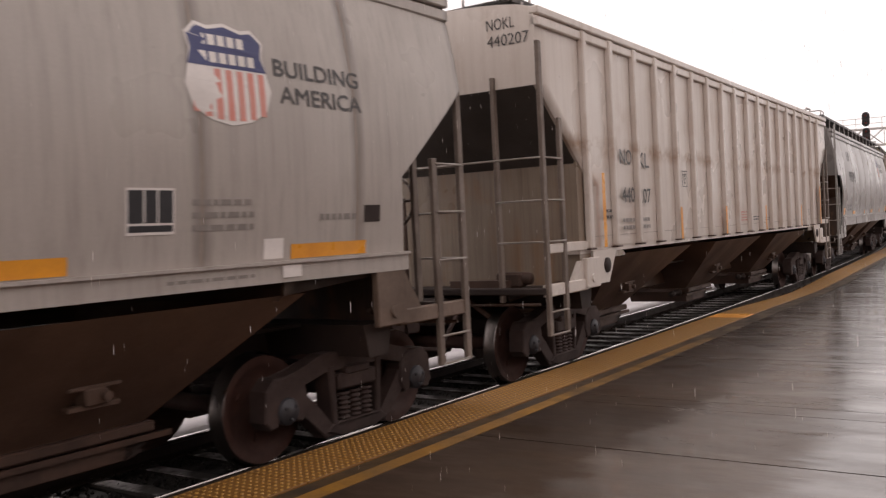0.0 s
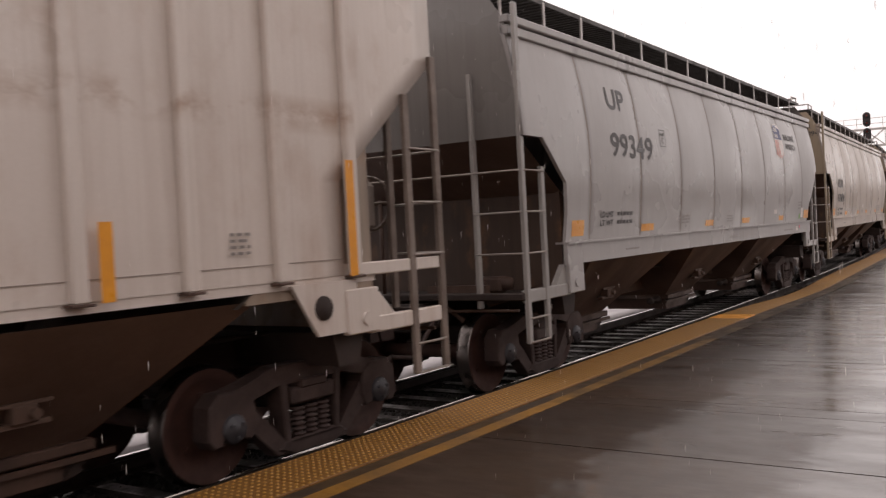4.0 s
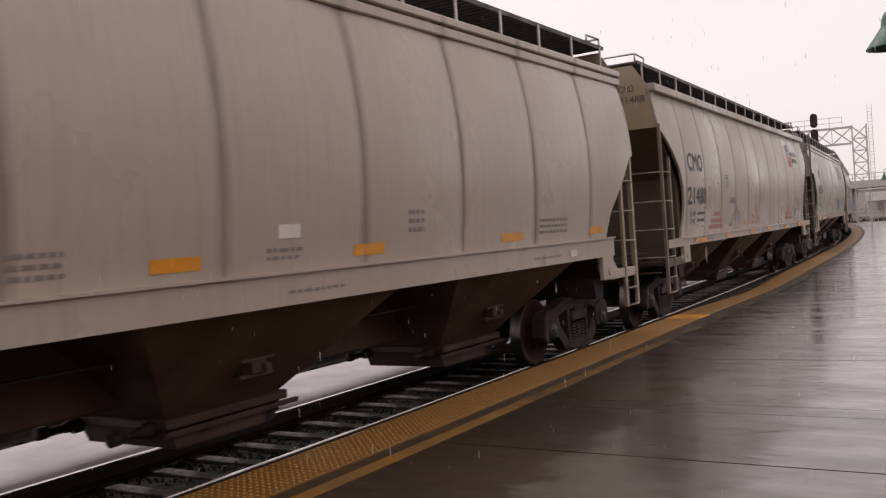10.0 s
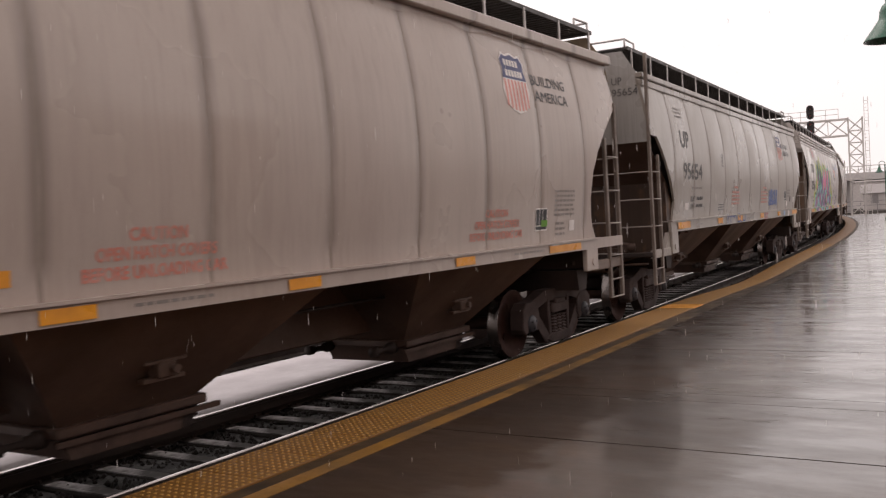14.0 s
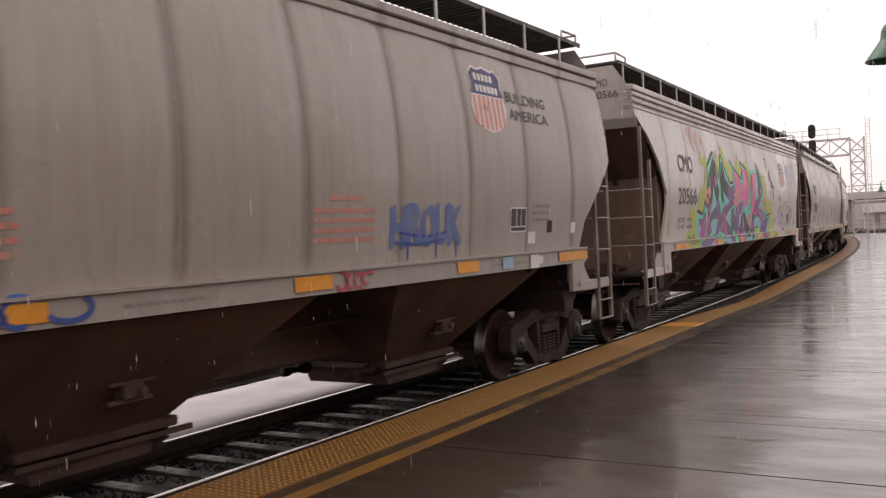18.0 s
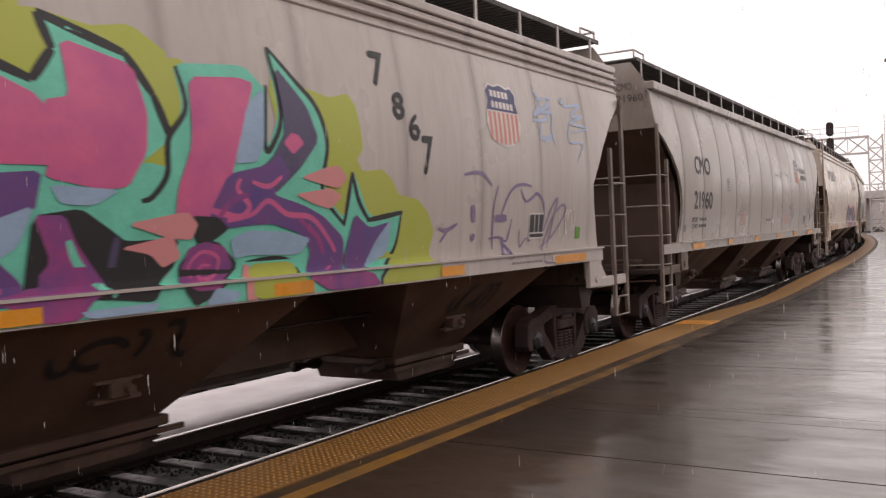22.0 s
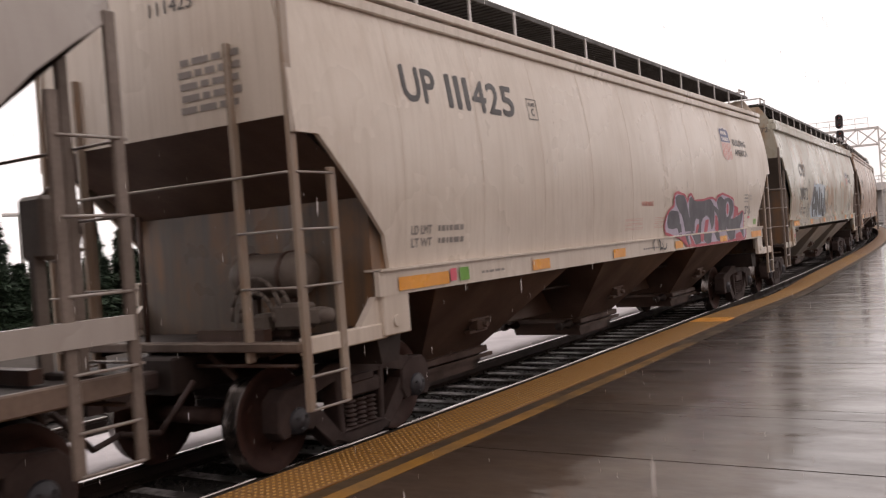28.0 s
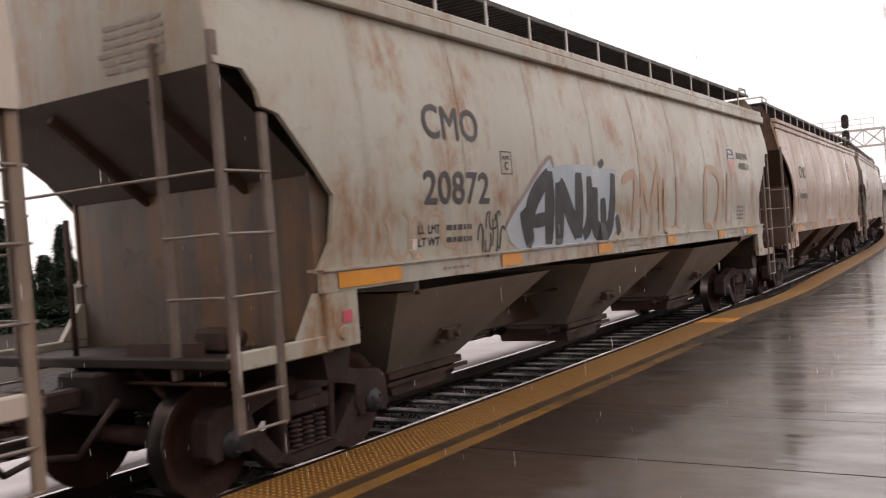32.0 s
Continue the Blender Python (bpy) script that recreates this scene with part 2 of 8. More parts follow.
M["green"] = surface("green lamp enamel", (0.035, 0.13, 0.085), (0.02, 0.075, 0.05), 0.3, coarse=8, amount=0.4)
M["shade_in"] = plain("white lamp inside", (0.7, 0.68, 0.66), 0.5)
M["bark"] = surface("bark", (0.06, 0.045, 0.035), (0.03, 0.022, 0.018), 0.8, relief=0.6)
M["needle"] = surface("conifer needles", (0.055, 0.092, 0.055), (0.03, 0.055, 0.034), 0.7, coarse=1.2, fine=9)
M["black"] = plain("black lettering paint", (0.03, 0.03, 0.034), 0.5)
M["letter"] = surface("faded dark lettering", (0.045, 0.043, 0.045), (0.12, 0.11, 0.105), 0.5, coarse=3, fine=30, amount=0.45, relief=0.02)
M["faint"] = surface("faint grey stencil", (0.2, 0.185, 0.175), (0.32, 0.29, 0.27), 0.5, relief=0.02)
M["white"] = surface("white paint", (0.825, 0.803, 0.781), (0.605, 0.583, 0.561), 0.5, relief=0.03)
M["orange"] = surface("amber reflective sheeting", (0.828, 0.368, 0.0345), (0.575, 0.23, 0.0345), 0.35, coarse=4, relief=0.03)
M["red"] = surface("faded red stencil", (0.6, 0.192, 0.144), (0.54, 0.36, 0.312), 0.5, coarse=5, relief=0.02)
M["shield_red"] = surface("faded shield red", (0.672, 0.24, 0.192), (0.6, 0.36, 0.312), 0.5, relief=0.02)
M["shield_blue"] = surface("shield blue", (0.035, 0.045, 0.16), (0.08, 0.085, 0.17), 0.45, relief=0.02)
M["green_tag"] = plain("green label", (0.16, 0.4, 0.06), 0.5)
M["pink"] = plain("pink label", (0.75, 0.14, 0.2), 0.5)
# distant grey walls, roofs and the bridge: haze is put into their pale colours
M["far_wall"] = plain("distant grey wall", (0.62, 0.6, 0.59), 0.8)
M["far_dark"] = plain("distant dark roof", (0.34, 0.33, 0.33), 0.8)
M["far_brick"] = plain("distant brown wall", (0.3, 0.17, 0.11), 0.8)
# for the unseen wall that is added to cut the low skylight
M["station"] = plain("dull station brick", (0.2, 0.12, 0.085), 0.8)
M["bridge"] = plain("bridge concrete", (0.6, 0.59, 0.59), 0.8)
M["dome"] = surface("worn tactile domes", (0.4, 0.225, 0.05), (0.27, 0.14, 0.028), 0.4, coarse=2)
M["frame_dirt"] = surface("grimy ladder paint", (0.228, 0.1884, 0.1596), (0.09, 0.066, 0.0516), 0.55, coarse=2.2, amount=0.85)
M["sill_dirt"] = surface("soiled end sill paint", (0.1898, 0.138, 0.1058), (0.069, 0.04473, 0.03197), 0.55, coarse=1.4, fine=25, amount=0.95)
M["rung"] = surface("worn steel rung", (0.391, 0.368, 0.345), (0.184, 0.1495, 0.1265), 0.45, 0.35)
M["gear"] = surface("dusty brown brake gear", (0.09113, 0.05044, 0.03484), (0.03159, 0.01729, 0.01248), 0.6, coarse=3)
M["tank"] = surface("dusty air reservoir", (0.18, 0.15, 0.126), (0.072, 0.054, 0.0432), 0.55, coarse=2)
M["seam"] = surface("grime along a welded seam", (0.324, 0.276, 0.24), (0.216, 0.18, 0.156), 0.55, coarse=2)


# ---- mesh helpers ----
def box(bm, x0, x1, y0, y1, z0, z1):
    v = [bm.verts.new((x, y, z)) for z in (z0, z1) for x, y in ((x0, y0), (x1, y0), (x1, y1), (x0, y1))]
    for f in ((3, 2, 1, 0), (4, 5, 6, 7), (0, 1, 5, 4), (1, 2, 6, 5), (2, 3, 7, 6), (3, 0, 4, 7)):
        bm.faces.new([v[i] for i in f])


def soft_box(bm, x0, x1, y0, y1, z0, z1, r=0.01):
    b = bmesh.new()
    box(b, x0, x1, y0, y1, z0, z1)
    bmesh.ops.bevel(b, geom=b.edges[:], offset=r, segments=1, affect="EDGES")
    merge(bm, b)


def merge(bm, other, m=None):
    if m is not None:
        bmesh.ops.transform(other, matrix=m, verts=other.verts[:])
    vs = {v: bm.verts.new(v.co) for v in other.verts}
    for f in other.faces:
        nf = bm.faces.new([vs[v] for v in f.verts])
        nf.smooth = f.smooth
    other.free()


def rod(bm, a, b, r, seg=8):
    a, b = Vector(a), Vector(b)
    d = (b - a).normalized()
    u = d.orthogonal().normalized()
    w = d.cross(u)
    rings = []
    for p in (a, b):
        rings.append([bm.verts.new(p + r * (math.cos(t) * u + math.sin(t) * w)) for t in (2 * math.pi * i / seg for i in range(seg))])
    for i in range(seg):
        f = bm.faces.new((rings[0][i], rings[0][(i + 1) % seg], rings[1][(i + 1) % seg], rings[1][i]))
        f.smooth = seg > 5
    bm.faces.new(rings[0][::-1])
    bm.faces.new(rings[1])


def bar(bm, a, b, w, h):
    """A square bar from a to b, w across and h deep."""
    a, b = Vector(a), Vector(b)
    d = (b - a).normalized()
    u = d.cross(Vector((0, 1, 0)) if abs(d.y) < 0.9 else Vector((0, 0, 1))).normalized()
    k = d.cross(u).normalized()
    v = [bm.verts.new(p + s * u * w / 2 + q * k * h / 2) for p in (a, b) for s, q in ((-1, -1), (1, -1), (1, 1), (-1, 1))]
    for f in ((3, 2, 1, 0), (4, 5, 6, 7), (0, 1, 5, 4), (1, 2, 6, 5), (2, 3, 7, 6), (3, 0, 4, 7)):
        bm.faces.new([v[i] for i in f])


def lathe(bm, profile, seg=24, axis="z", centre=(0, 0, 0)):
    """Turns (radius, height) pairs round an axis."""
    rings = []
    for r, h in profile:
        ring = []
        for i in range(seg):
            a = 2 * math.pi * i / seg
            c, s = r * math.cos(a), r * math.sin(a)
            p = (c, s, h) if axis == "z" else (c, h, s)
            ring.append(bm.verts.new(Vector(p) + Vector(centre)))
        rings.append(ring)
    for j in range(len(rings) - 1):
        for i in range(seg):
            f = bm.faces.new((rings[j][i], rings[j][(i + 1) % seg], rings[j + 1][(i + 1) % seg], rings[j + 1][i]))
            f.smooth = True
    return rings


def prism(bm, outline, y0, y1):
    """A plate: an outline of (x, z) pairs, from y0 to y1."""
    a = [bm.verts.new((x, y0, z)) for x, z in outline]
    b = [bm.verts.new((x, y1, z)) for x, z in outline]
    n = len(a)
    bm.faces.new(a)
    bm.faces.new(b[::-1])
    for i in range(n):
        bm.faces.new((a[i], b[i], b[(i + 1) % n], a[(i + 1) % n]))


def mesh_of(name, bm, *mats):
    bmesh.ops.recalc_face_normals(bm, faces=bm.faces[:])
    me = bpy.data.meshes.new(name)
    bm.to_mesh(me)
    bm.free()
    for m in mats:
        me.materials.append(M[m] if isinstance(m, str) else m)
    return me


def part(name, bm, material, parent, label=""):
    me = bm if isinstance(bm, bpy.types.Mesh) else mesh_of(name, bm, *(material if isinstance(material, tuple) else (material,)))
    ob = new(name, me)
    ob.parent = parent
    if label:
        tagged(ob, label)
    return ob


def thing(name, m=None, label="", category="", group="", kind="", data=None):
    ob = new(name, data)
    if m is not None:
        ob.matrix_basis = m
    return tagged(ob, label, category, group, kind)


# ---- the track's line: straight past the camera, then bending to the left ----
BEND_FROM, BEND, MID = 5.0, 0.00222, 6.42


def on_track(s, off=0.0, z=0.0):
    """The place s metres along the line and off metres to its platform side, and the heading there."""
    d = max(s - BEND_FROM, 0.0)
    h = BEND * d
    x = min(s, BEND_FROM) + math.sin(h) / BEND
    y = MID + (1 - math.cos(h)) / BEND
    return Vector((x + off * math.sin(h), y - off * math.cos(h), z)), h


def spot_on(s, off=0.0, z=0.0):
    p, h = on_track(s, off, z)
    return Matrix.Translation(p) @ Matrix.Rotation(h, 4, "Z")


def sag(s, off=2.2):
    """How far the platform has settled, most of all along its edge."""
    edge = min(max((3.2 - off) / 1.7, 0.0), 1.0)
    return -0.03 * math.exp(-((s - 24.0) / 6.0) ** 2) - 0.105 * edge ** 1.6 * math.exp(-((s - 21.5) / 3.6) ** 2)


def ribbon(bm, s0, s1, section, step=2.0, settle=False):
    """Sweeps a closed section of (off, z) pairs along the line."""
    n = max(1, round((s1 - s0) / step))
    rings = []
    for i in range(n + 1):
        s = s0 + (s1 - s0) * i / n
        rings.append([bm.verts.new(on_track(s, o, z + (sag(s, o) if settle else 0.0))[0]) for o, z in section])
    k = len(section)
    for i in range(n):
        for j in range(k):
            bm.faces.new((rings[i][j], rings[i][(j + 1) % k], rings[i + 1][(j + 1) % k], rings[i + 1][j]))
    bm.faces.new(rings[0])
    bm.faces.new(rings[-1][::-1])


# ---- ground, platform and track ----
def build_ground():
    bm = bmesh.new()
    n, size = 40, 2600.0
    grid = [[None] * (n + 1) for _ in range(n + 1)]
    for i in range(n + 1):
        for j in range(n + 1):
            u, v = 2 * i / n - 1, 2 * j / n - 1
            grid[i][j] = bm.verts.new((size * u * abs(u), size * v * abs(v), -0.5))
    for i in range(n):
        for j in range(n):
            bm.faces.new((grid[i][j], grid[i + 1][j], grid[i + 1][j + 1], grid[i][j + 1]))
    thing("ground", None, "flat dark gravel ground with slush", "ground", kind="structure", data=mesh_of("ground", bm, "ground"))


PLATFORM_Z, EDGE = 0.2, 1.425


def build_platform():
    root = thing("platform", None, "low wet concrete station platform with dark joints", "platform", kind="structure")
    bm = bmesh.new()
    ribbon(bm, -12, 97, [(EDGE + 0.02, -0.5), (EDGE + 0.02, 0.15), (16.0, 0.15), (16.0, -0.5)], 1.5, True)
    part("platform_base", bm, "joint", root)
    bm = bmesh.new()
    ribbon(bm, -12, 97, [(EDGE, -0.3), (EDGE, PLATFORM_Z - 0.012), (EDGE + 0.012, PLATFORM_Z), (EDGE + 0.05, PLATFORM_Z), (EDGE + 0.05, -0.3)], 1.5, True)
    part("edge_kerb", bm, "kerb", root)
    bm = bmesh.new()
    ribbon(bm, -12, 97, [(2.092, 0.1), (2.092, PLATFORM_Z - 0.006), (2.235, PLATFORM_Z - 0.006), (2.235, 0.1)], 1.5, True)
    part("edge_band", bm, "band", root, "dark worn band between strip and slabs")
    cuts = [-12, -7.2, -2.7, 1.75, 6.15, 7.72, 8.05, 10.61, 12.8, 14.75, 15.0, 18.0, 20.4, 22.6, 27.0, 31.4, 35.8, 38.0, 42.4, 46.8, 51.2, 55.6, 60, 66, 72, 78, 84, 90, 97]
    for a, b in zip(cuts, cuts[1:]):
        gap = 0.008 if a in (7.72, 8.05, 12.8, 20.4, 38.0) else 0.018
        for o0, o1 in ((2.239, 7.4), (7.412, 16.0)):
            bm = bmesh.new()
            ribbon(bm, a + gap, b - 0.004, [(o0, 0.1), (o0, PLATFORM_Z - 0.004), (o0 + 0.004, PLATFORM_Z), (o1 - 0.004, PLATFORM_Z), (o1, PLATFORM_Z - 0.004), (o1, 0.1)], 1.1, True)
            part("slab", bm, "platform", root)
    return root


def build_tactile():
    root = thing("tactile_strip", None, "yellow tactile warning strip of domed tiles along the edge", "tactile paving", kind="structure")
    size, n = 0.61, 10
    bm = bmesh.new()
    o0 = EDGE + 0.052
    soft_box(bm, 0.002, size - 0.002, -o0 - size, -o0, PLATFORM_Z - 0.04, PLATFORM_Z + 0.006, 0.003)
    pitch = size / n
    for i in range(n):
        for j in range(n):
            cx, cy = (i + 0.5) * pitch, -o0 - (j + 0.5) * pitch
            rings = []
            for r, h in ((0.0155, 0.005), (0.011, 0.0115)):
                rings.append([bm.verts.new((cx + r * math.cos(k * math.pi / 3), cy + r * math.sin(k * math.pi / 3), PLATFORM_Z + h)) for k in range(6)])
            for k in range(6):
                bm.faces.new((rings[0][k], rings[0][(k + 1) % 6], rings[1][(k + 1) % 6], rings[1][k])).smooth = True
            top = bm.faces.new(rings[1])
            for f in [top, *(g for v in rings[1] for g in v.link_faces)]:
                f.material_index = 1
    dome = mesh_of("tactile_tile", bm, "tactile", "dome")
    bm = bmesh.new()
    soft_box(bm, 0.002, size - 0.002, -o0 - size, -o0, PLATFORM_Z - 0.04, PLATFORM_Z + 0.009, 0.003)
    flat = mesh_of("tactile_tile_flat", bm, "tactile")
    bm = bmesh.new()
    soft_box(bm, 0.002, size - 0.002, -o0 - size, -o0, PLATFORM_Z - 0.04, PLATFORM_Z + 0.011, 0.003)
    fresh = mesh_of("tactile_tile_fresh", bm, "tactile_new")
    s = -6.53
    while s < 96:
        me = fresh if 14.6 < s < 15.4 else (dome if s < 36 else flat)
        ob = part("tactile_tile", me, None, root, "brighter orange replacement tile" if me is fresh else "")
        m = s + size / 2
        tilt = (sag(m, 1.477) - sag(m, 2.087)) / size
        ob.matrix_basis = spot_on(s, 0, sag(m, 1.78)) @ pose(0, -1.78, 0) @ pose(0, 0, 0, math.degrees(tilt), -math.degrees((sag(s + size, 1.78) - sag(s, 1.78)) / size), 0) @ pose(0, 1.78, 0)
        s += size + 0.003
    line = thing("painted_line", None, "worn yellow painted line beside the tactile strip", "painted line", kind="structure")
    for i in range(20):
        bm = bmesh.new()
        ribbon(bm, i * 1.6 - 6.8, i * 1.6 - 5.203, [(2.255, 0.2), (2.255, 0.2045), (2.405, 0.2045), (2.405, 0.2)], 0.8, True)
        part("line_segment", bm, "line_paint" if i < 9 else "line_thin" if i < 12 else "line_old", line)


def build_track(name, shift, far):
    root = thing(name, None, "standard gauge railway track with wet rails and snowy ties", "railway track", kind="structure")
    sec = [(-0.07, -0.172), (-0.07, -0.16), (-0.012, -0.13), (-0.01, -0.045), (-0.036, -0.035), (-0.036, -0.01), (0.036, -0.01), (0.036, -0.035), (0.01, -0.045), (0.012, -0.13), (0.07, -0.16), (0.07, -0.172)]
    for side in (-0.755, 0.755):
        bm = bmesh.new()
        ribbon(bm, -20, 150, [(o + side + shift, z) for o, z in sec], 2.0)
        rail = part("rail", bm, "rail", root)
        bm = bmesh.new()
        half = 0.011 if side > 0 and not far else 0.024
        ribbon(bm, -20, 150, [(side + shift - half - 0.004, -0.0095), (side + shift - half, 0.0), (side + shift + half, 0.0), (side + shift + half + 0.004, -0.0095)], 2.0)
        part("rail_head", bm, "rail_head", rail, "polished running surface")
    bm = bmesh.new()
    soft_box(bm, -0.105, 0.105, -1.3, 1.3, -0.35, -0.17, 0.015)
    k = len(bm.faces)
    box(bm, -0.075, 0.07, -1.24, 1.24, -0.172, -0.162)
    bm.faces.ensure_lookup_table()
    for f in bm.faces[k:]:
        f.material_index = 1
    tie = mesh_of("tie", bm, "tie", "slush")
    bm = bmesh.new()
    for side in (-0.755, 0.755):
        box(bm, -0.09, 0.09, side - 0.17, side + 0.17, -0.168, -0.158)
        for dx in (-0.06, 0.06):
            for dy in (-0.1, 0.1):
                box(bm, dx - 0.012, dx + 0.012, side + dy - 0.012, side + dy + 0.012, -0.16, -0.13)
    plate = mesh_of("tie_plate", bm, "rail")
    rnd = random.Random(4)
    s, k = 1.0, 0
    rest = bmesh.new()
    while s < 110:
        if s < 58 and not far:
            ob = part("tie", tie, None, root)
            ob.matrix_basis = spot_on(s, shift) @ pose(0, rnd.uniform(-0.03, 0.03), rnd.uniform(-0.012, 0.004), 0, 0, rnd.uniform(-1.2, 1.2))
            pl = part("tie_plate", plate, None, ob)
        else:
            b = bmesh.new()
            box(b, -0.115, 0.115, -1.3, 1.3, -0.35, -0.165)
            merge(rest, b, spot_on(s, shift))
        s += 0.535
    tagged(part("tie_row", rest, "tie", root), kind="stuff")


def build_bed():
    rnd = random.Random(7)
    bm = bmesh.new()
    rows = []
    for i in range(0, 190):
        s = -6 + i * 0.6
        row = []
        for j in range(30):
            o = EDGE - 0.02 - j * 0.42
            z = -0.2 + rnd.uniform(-0.03, 0.025) - (0.05 if j in (8, 9, 10) else 0)
            row.append(bm.verts.new(on_track(s, o, z)[0]))
        rows.append(row)
    for a, b in zip(rows, rows[1:]):
        for j in range(29):
            bm.faces.new((a[j], b[j], b[j + 1], a[j + 1]))
    thing("ballast_bed", None, "dark wet stone ballast bed", "ballast", kind="structure", data=mesh_of("ballast_bed", bm, "ballast"))
    verts, faces = [], []
    for _ in range(16000):
        s = 2.5 + 45 * rnd.random() ** 1.6
        o = rnd.uniform(-2.0, EDGE - 0.05)
        u = ((s - 1.0) / 0.535) % 1.0
        if abs(o) < 1.35 and (u < 0.27 or u > 0.73) and rnd.random() < 0.93:
            continue
        p = on_track(s, o, -0.185 + rnd.uniform(-0.01, 0.012))[0]
        r = rnd.uniform(0.018, 0.036)
        base = len(verts)
        for dx, dy, dz in ((1, 0, 0), (-1, 0, 0), (0, 1, 0), (0, -1, 0), (0, 0, 0.8), (0, 0, -0.8)):
            verts.append((p.x + dx * r * rnd.uniform(0.6, 1.2), p.y + dy * r * rnd.uniform(0.6, 1.2), p.z + dz * r))
        for f in ((0, 2, 4), (2, 1, 4), (1, 3, 4), (3, 0, 4), (2, 0, 5), (1, 2, 5), (3, 1, 5), (0, 3, 5)):
            faces.append([base + q for q in f])
    me = bpy.data.meshes.new("ballast_stones")
    me.from_pydata(verts, [], faces)
    me.materials.append(M["ballast"])
    thing("ballast_stones", None, "loose dark ballast stones between the ties", "ballast", kind="stuff", data=me)
    # the snow-covered walkway between the two tracks
    bm = bmesh.new()
    rows = []
    for i in range(0, 260):
        s = -4 + i * 0.45
        a, b = 0.05 * noise.noise((s * 0.9, 0, 0)), 0.07 * noise.noise((s * 0.7, 9, 0))
        row = []
        for k, u in enumerate((0, 0.04, 0.25, 0.5, 0.75, 0.96, 1)):
            o = -1.17 + a + (-1.74 + b - a) * u
            z = -0.2 if k in (0, 6) else -0.075 + 0.015 * noise.noise((s, o * 2, 3))
            row.append(bm.verts.new(on_track(s, o, z)[0]))
        rows.append(row)
    for a, b in zip(rows, rows[1:]):
        for j in range(6):
            bm.faces.new((a[j], b[j], b[j + 1], a[j + 1])).smooth = True
    thing("snowy_walkway", None, "snow-covered walkway between the two tracks", "snow", kind="structure", data=mesh_of("snowy_walkway", bm, "snow"))


build_ground()


from mathutils import geometry

# ---- the freight train ----
SILL_TOP = 1.69


def side_y(style, z):
    """Half width of the body at a height, with bulging or flat sides."""
    if style == "ribbed":
        return 1.54
    u = min(max((z - SILL_TOP) / (4.12 - SILL_TOP), 0.0), 1.0)
    return 1.555 + 0.085 * math.sin(math.pi * u ** 0.95) - 0.14 * u ** 3


def cut_at(cut, z):
    """How far the side sheet is cut back from the body's end at a height: a line of (setback, height) corners, downwards."""
    if z >= cut[0][1]:
        return 0.0
    for (x0, z0), (x1, z1) in zip(cut, cut[1:]):
        if z1 <= z < z0 and z0 > z1:
            return x0 + (x1 - x0) * (z0 - z) / (z0 - z1)
    return cut[-1][0]


BODY = {"bow": 1.0, "length": 16.0, "panels": 10, "top": 1.65}


def pillow(u):
    """How far a side panel swells between its two seams."""
    return 0.018 * (1 - abs(2 * u - 1) ** 3.0) - 0.009


def map_side(style, x, z, lift=0.02):
    """A spot on the side of the car being painted: on its swelling panels, or on the sill below them."""
    if style == "ribbed":
        return Vector((x, -side_y(style, z) - lift, z))
    thin = 0.0035 + 0.65 * max(lift - 0.024, -0.002)
    if z <= BODY["top"] + 0.012:
        return Vector((x, -1.605 - thin, z))
    w = BODY["length"] / BODY["panels"]
    return Vector((x, -side_y(style, z) - BODY["bow"] * pillow((x / w) % 1.0) - thin, z))


def skin(bm, style, x0, x1, length, cut, rear, low, sign=-1, swell=1.0, high=4.0):
    """One side sheet between two seams, pillowed a little between them."""
    zs = sorted({low + (high - low) * i / 14 for i in range(15)} | {z for _, z in cut + rear if low < z < high} | {z - 0.004 for _, z in cut + rear if low < z - 0.004 < high})
    us = (0.0, 0.02, 0.06, 0.14, 0.32, 0.5, 0.68, 0.86, 0.94, 0.98, 1.0)
    rows = []
    for z in zs:
        lo = max(x0, cut_at(cut, z))
        hi = min(x1, length - cut_at(rear, z))
        if hi <= lo:
            rows.append(None)
            continue
        row = []
        for u in us:
            x = lo + (hi - lo) * u
            bow = swell * pillow((x - x0) / (x1 - x0)) if style != "ribbed" else 0.0
            row.append(bm.verts.new((x, sign * (side_y(style, z) + bow), z)))
        rows.append(row)
    for a, b in zip(rows, rows[1:]):
        if a and b:
            for j in range(len(us) - 1):
                bm.faces.new((a[j], a[j + 1], b[j + 1], b[j])).smooth = True
    for k in (0, -1):
        edge = [r[k] for r in rows if r]
        inner = [bm.verts.new((v.co.x, v.co.y - sign * 0.04, v.co.z)) for v in edge]
        for q in range(len(edge) - 1):
            bm.faces.new((edge[q], edge[q + 1], inner[q + 1], inner[q]))


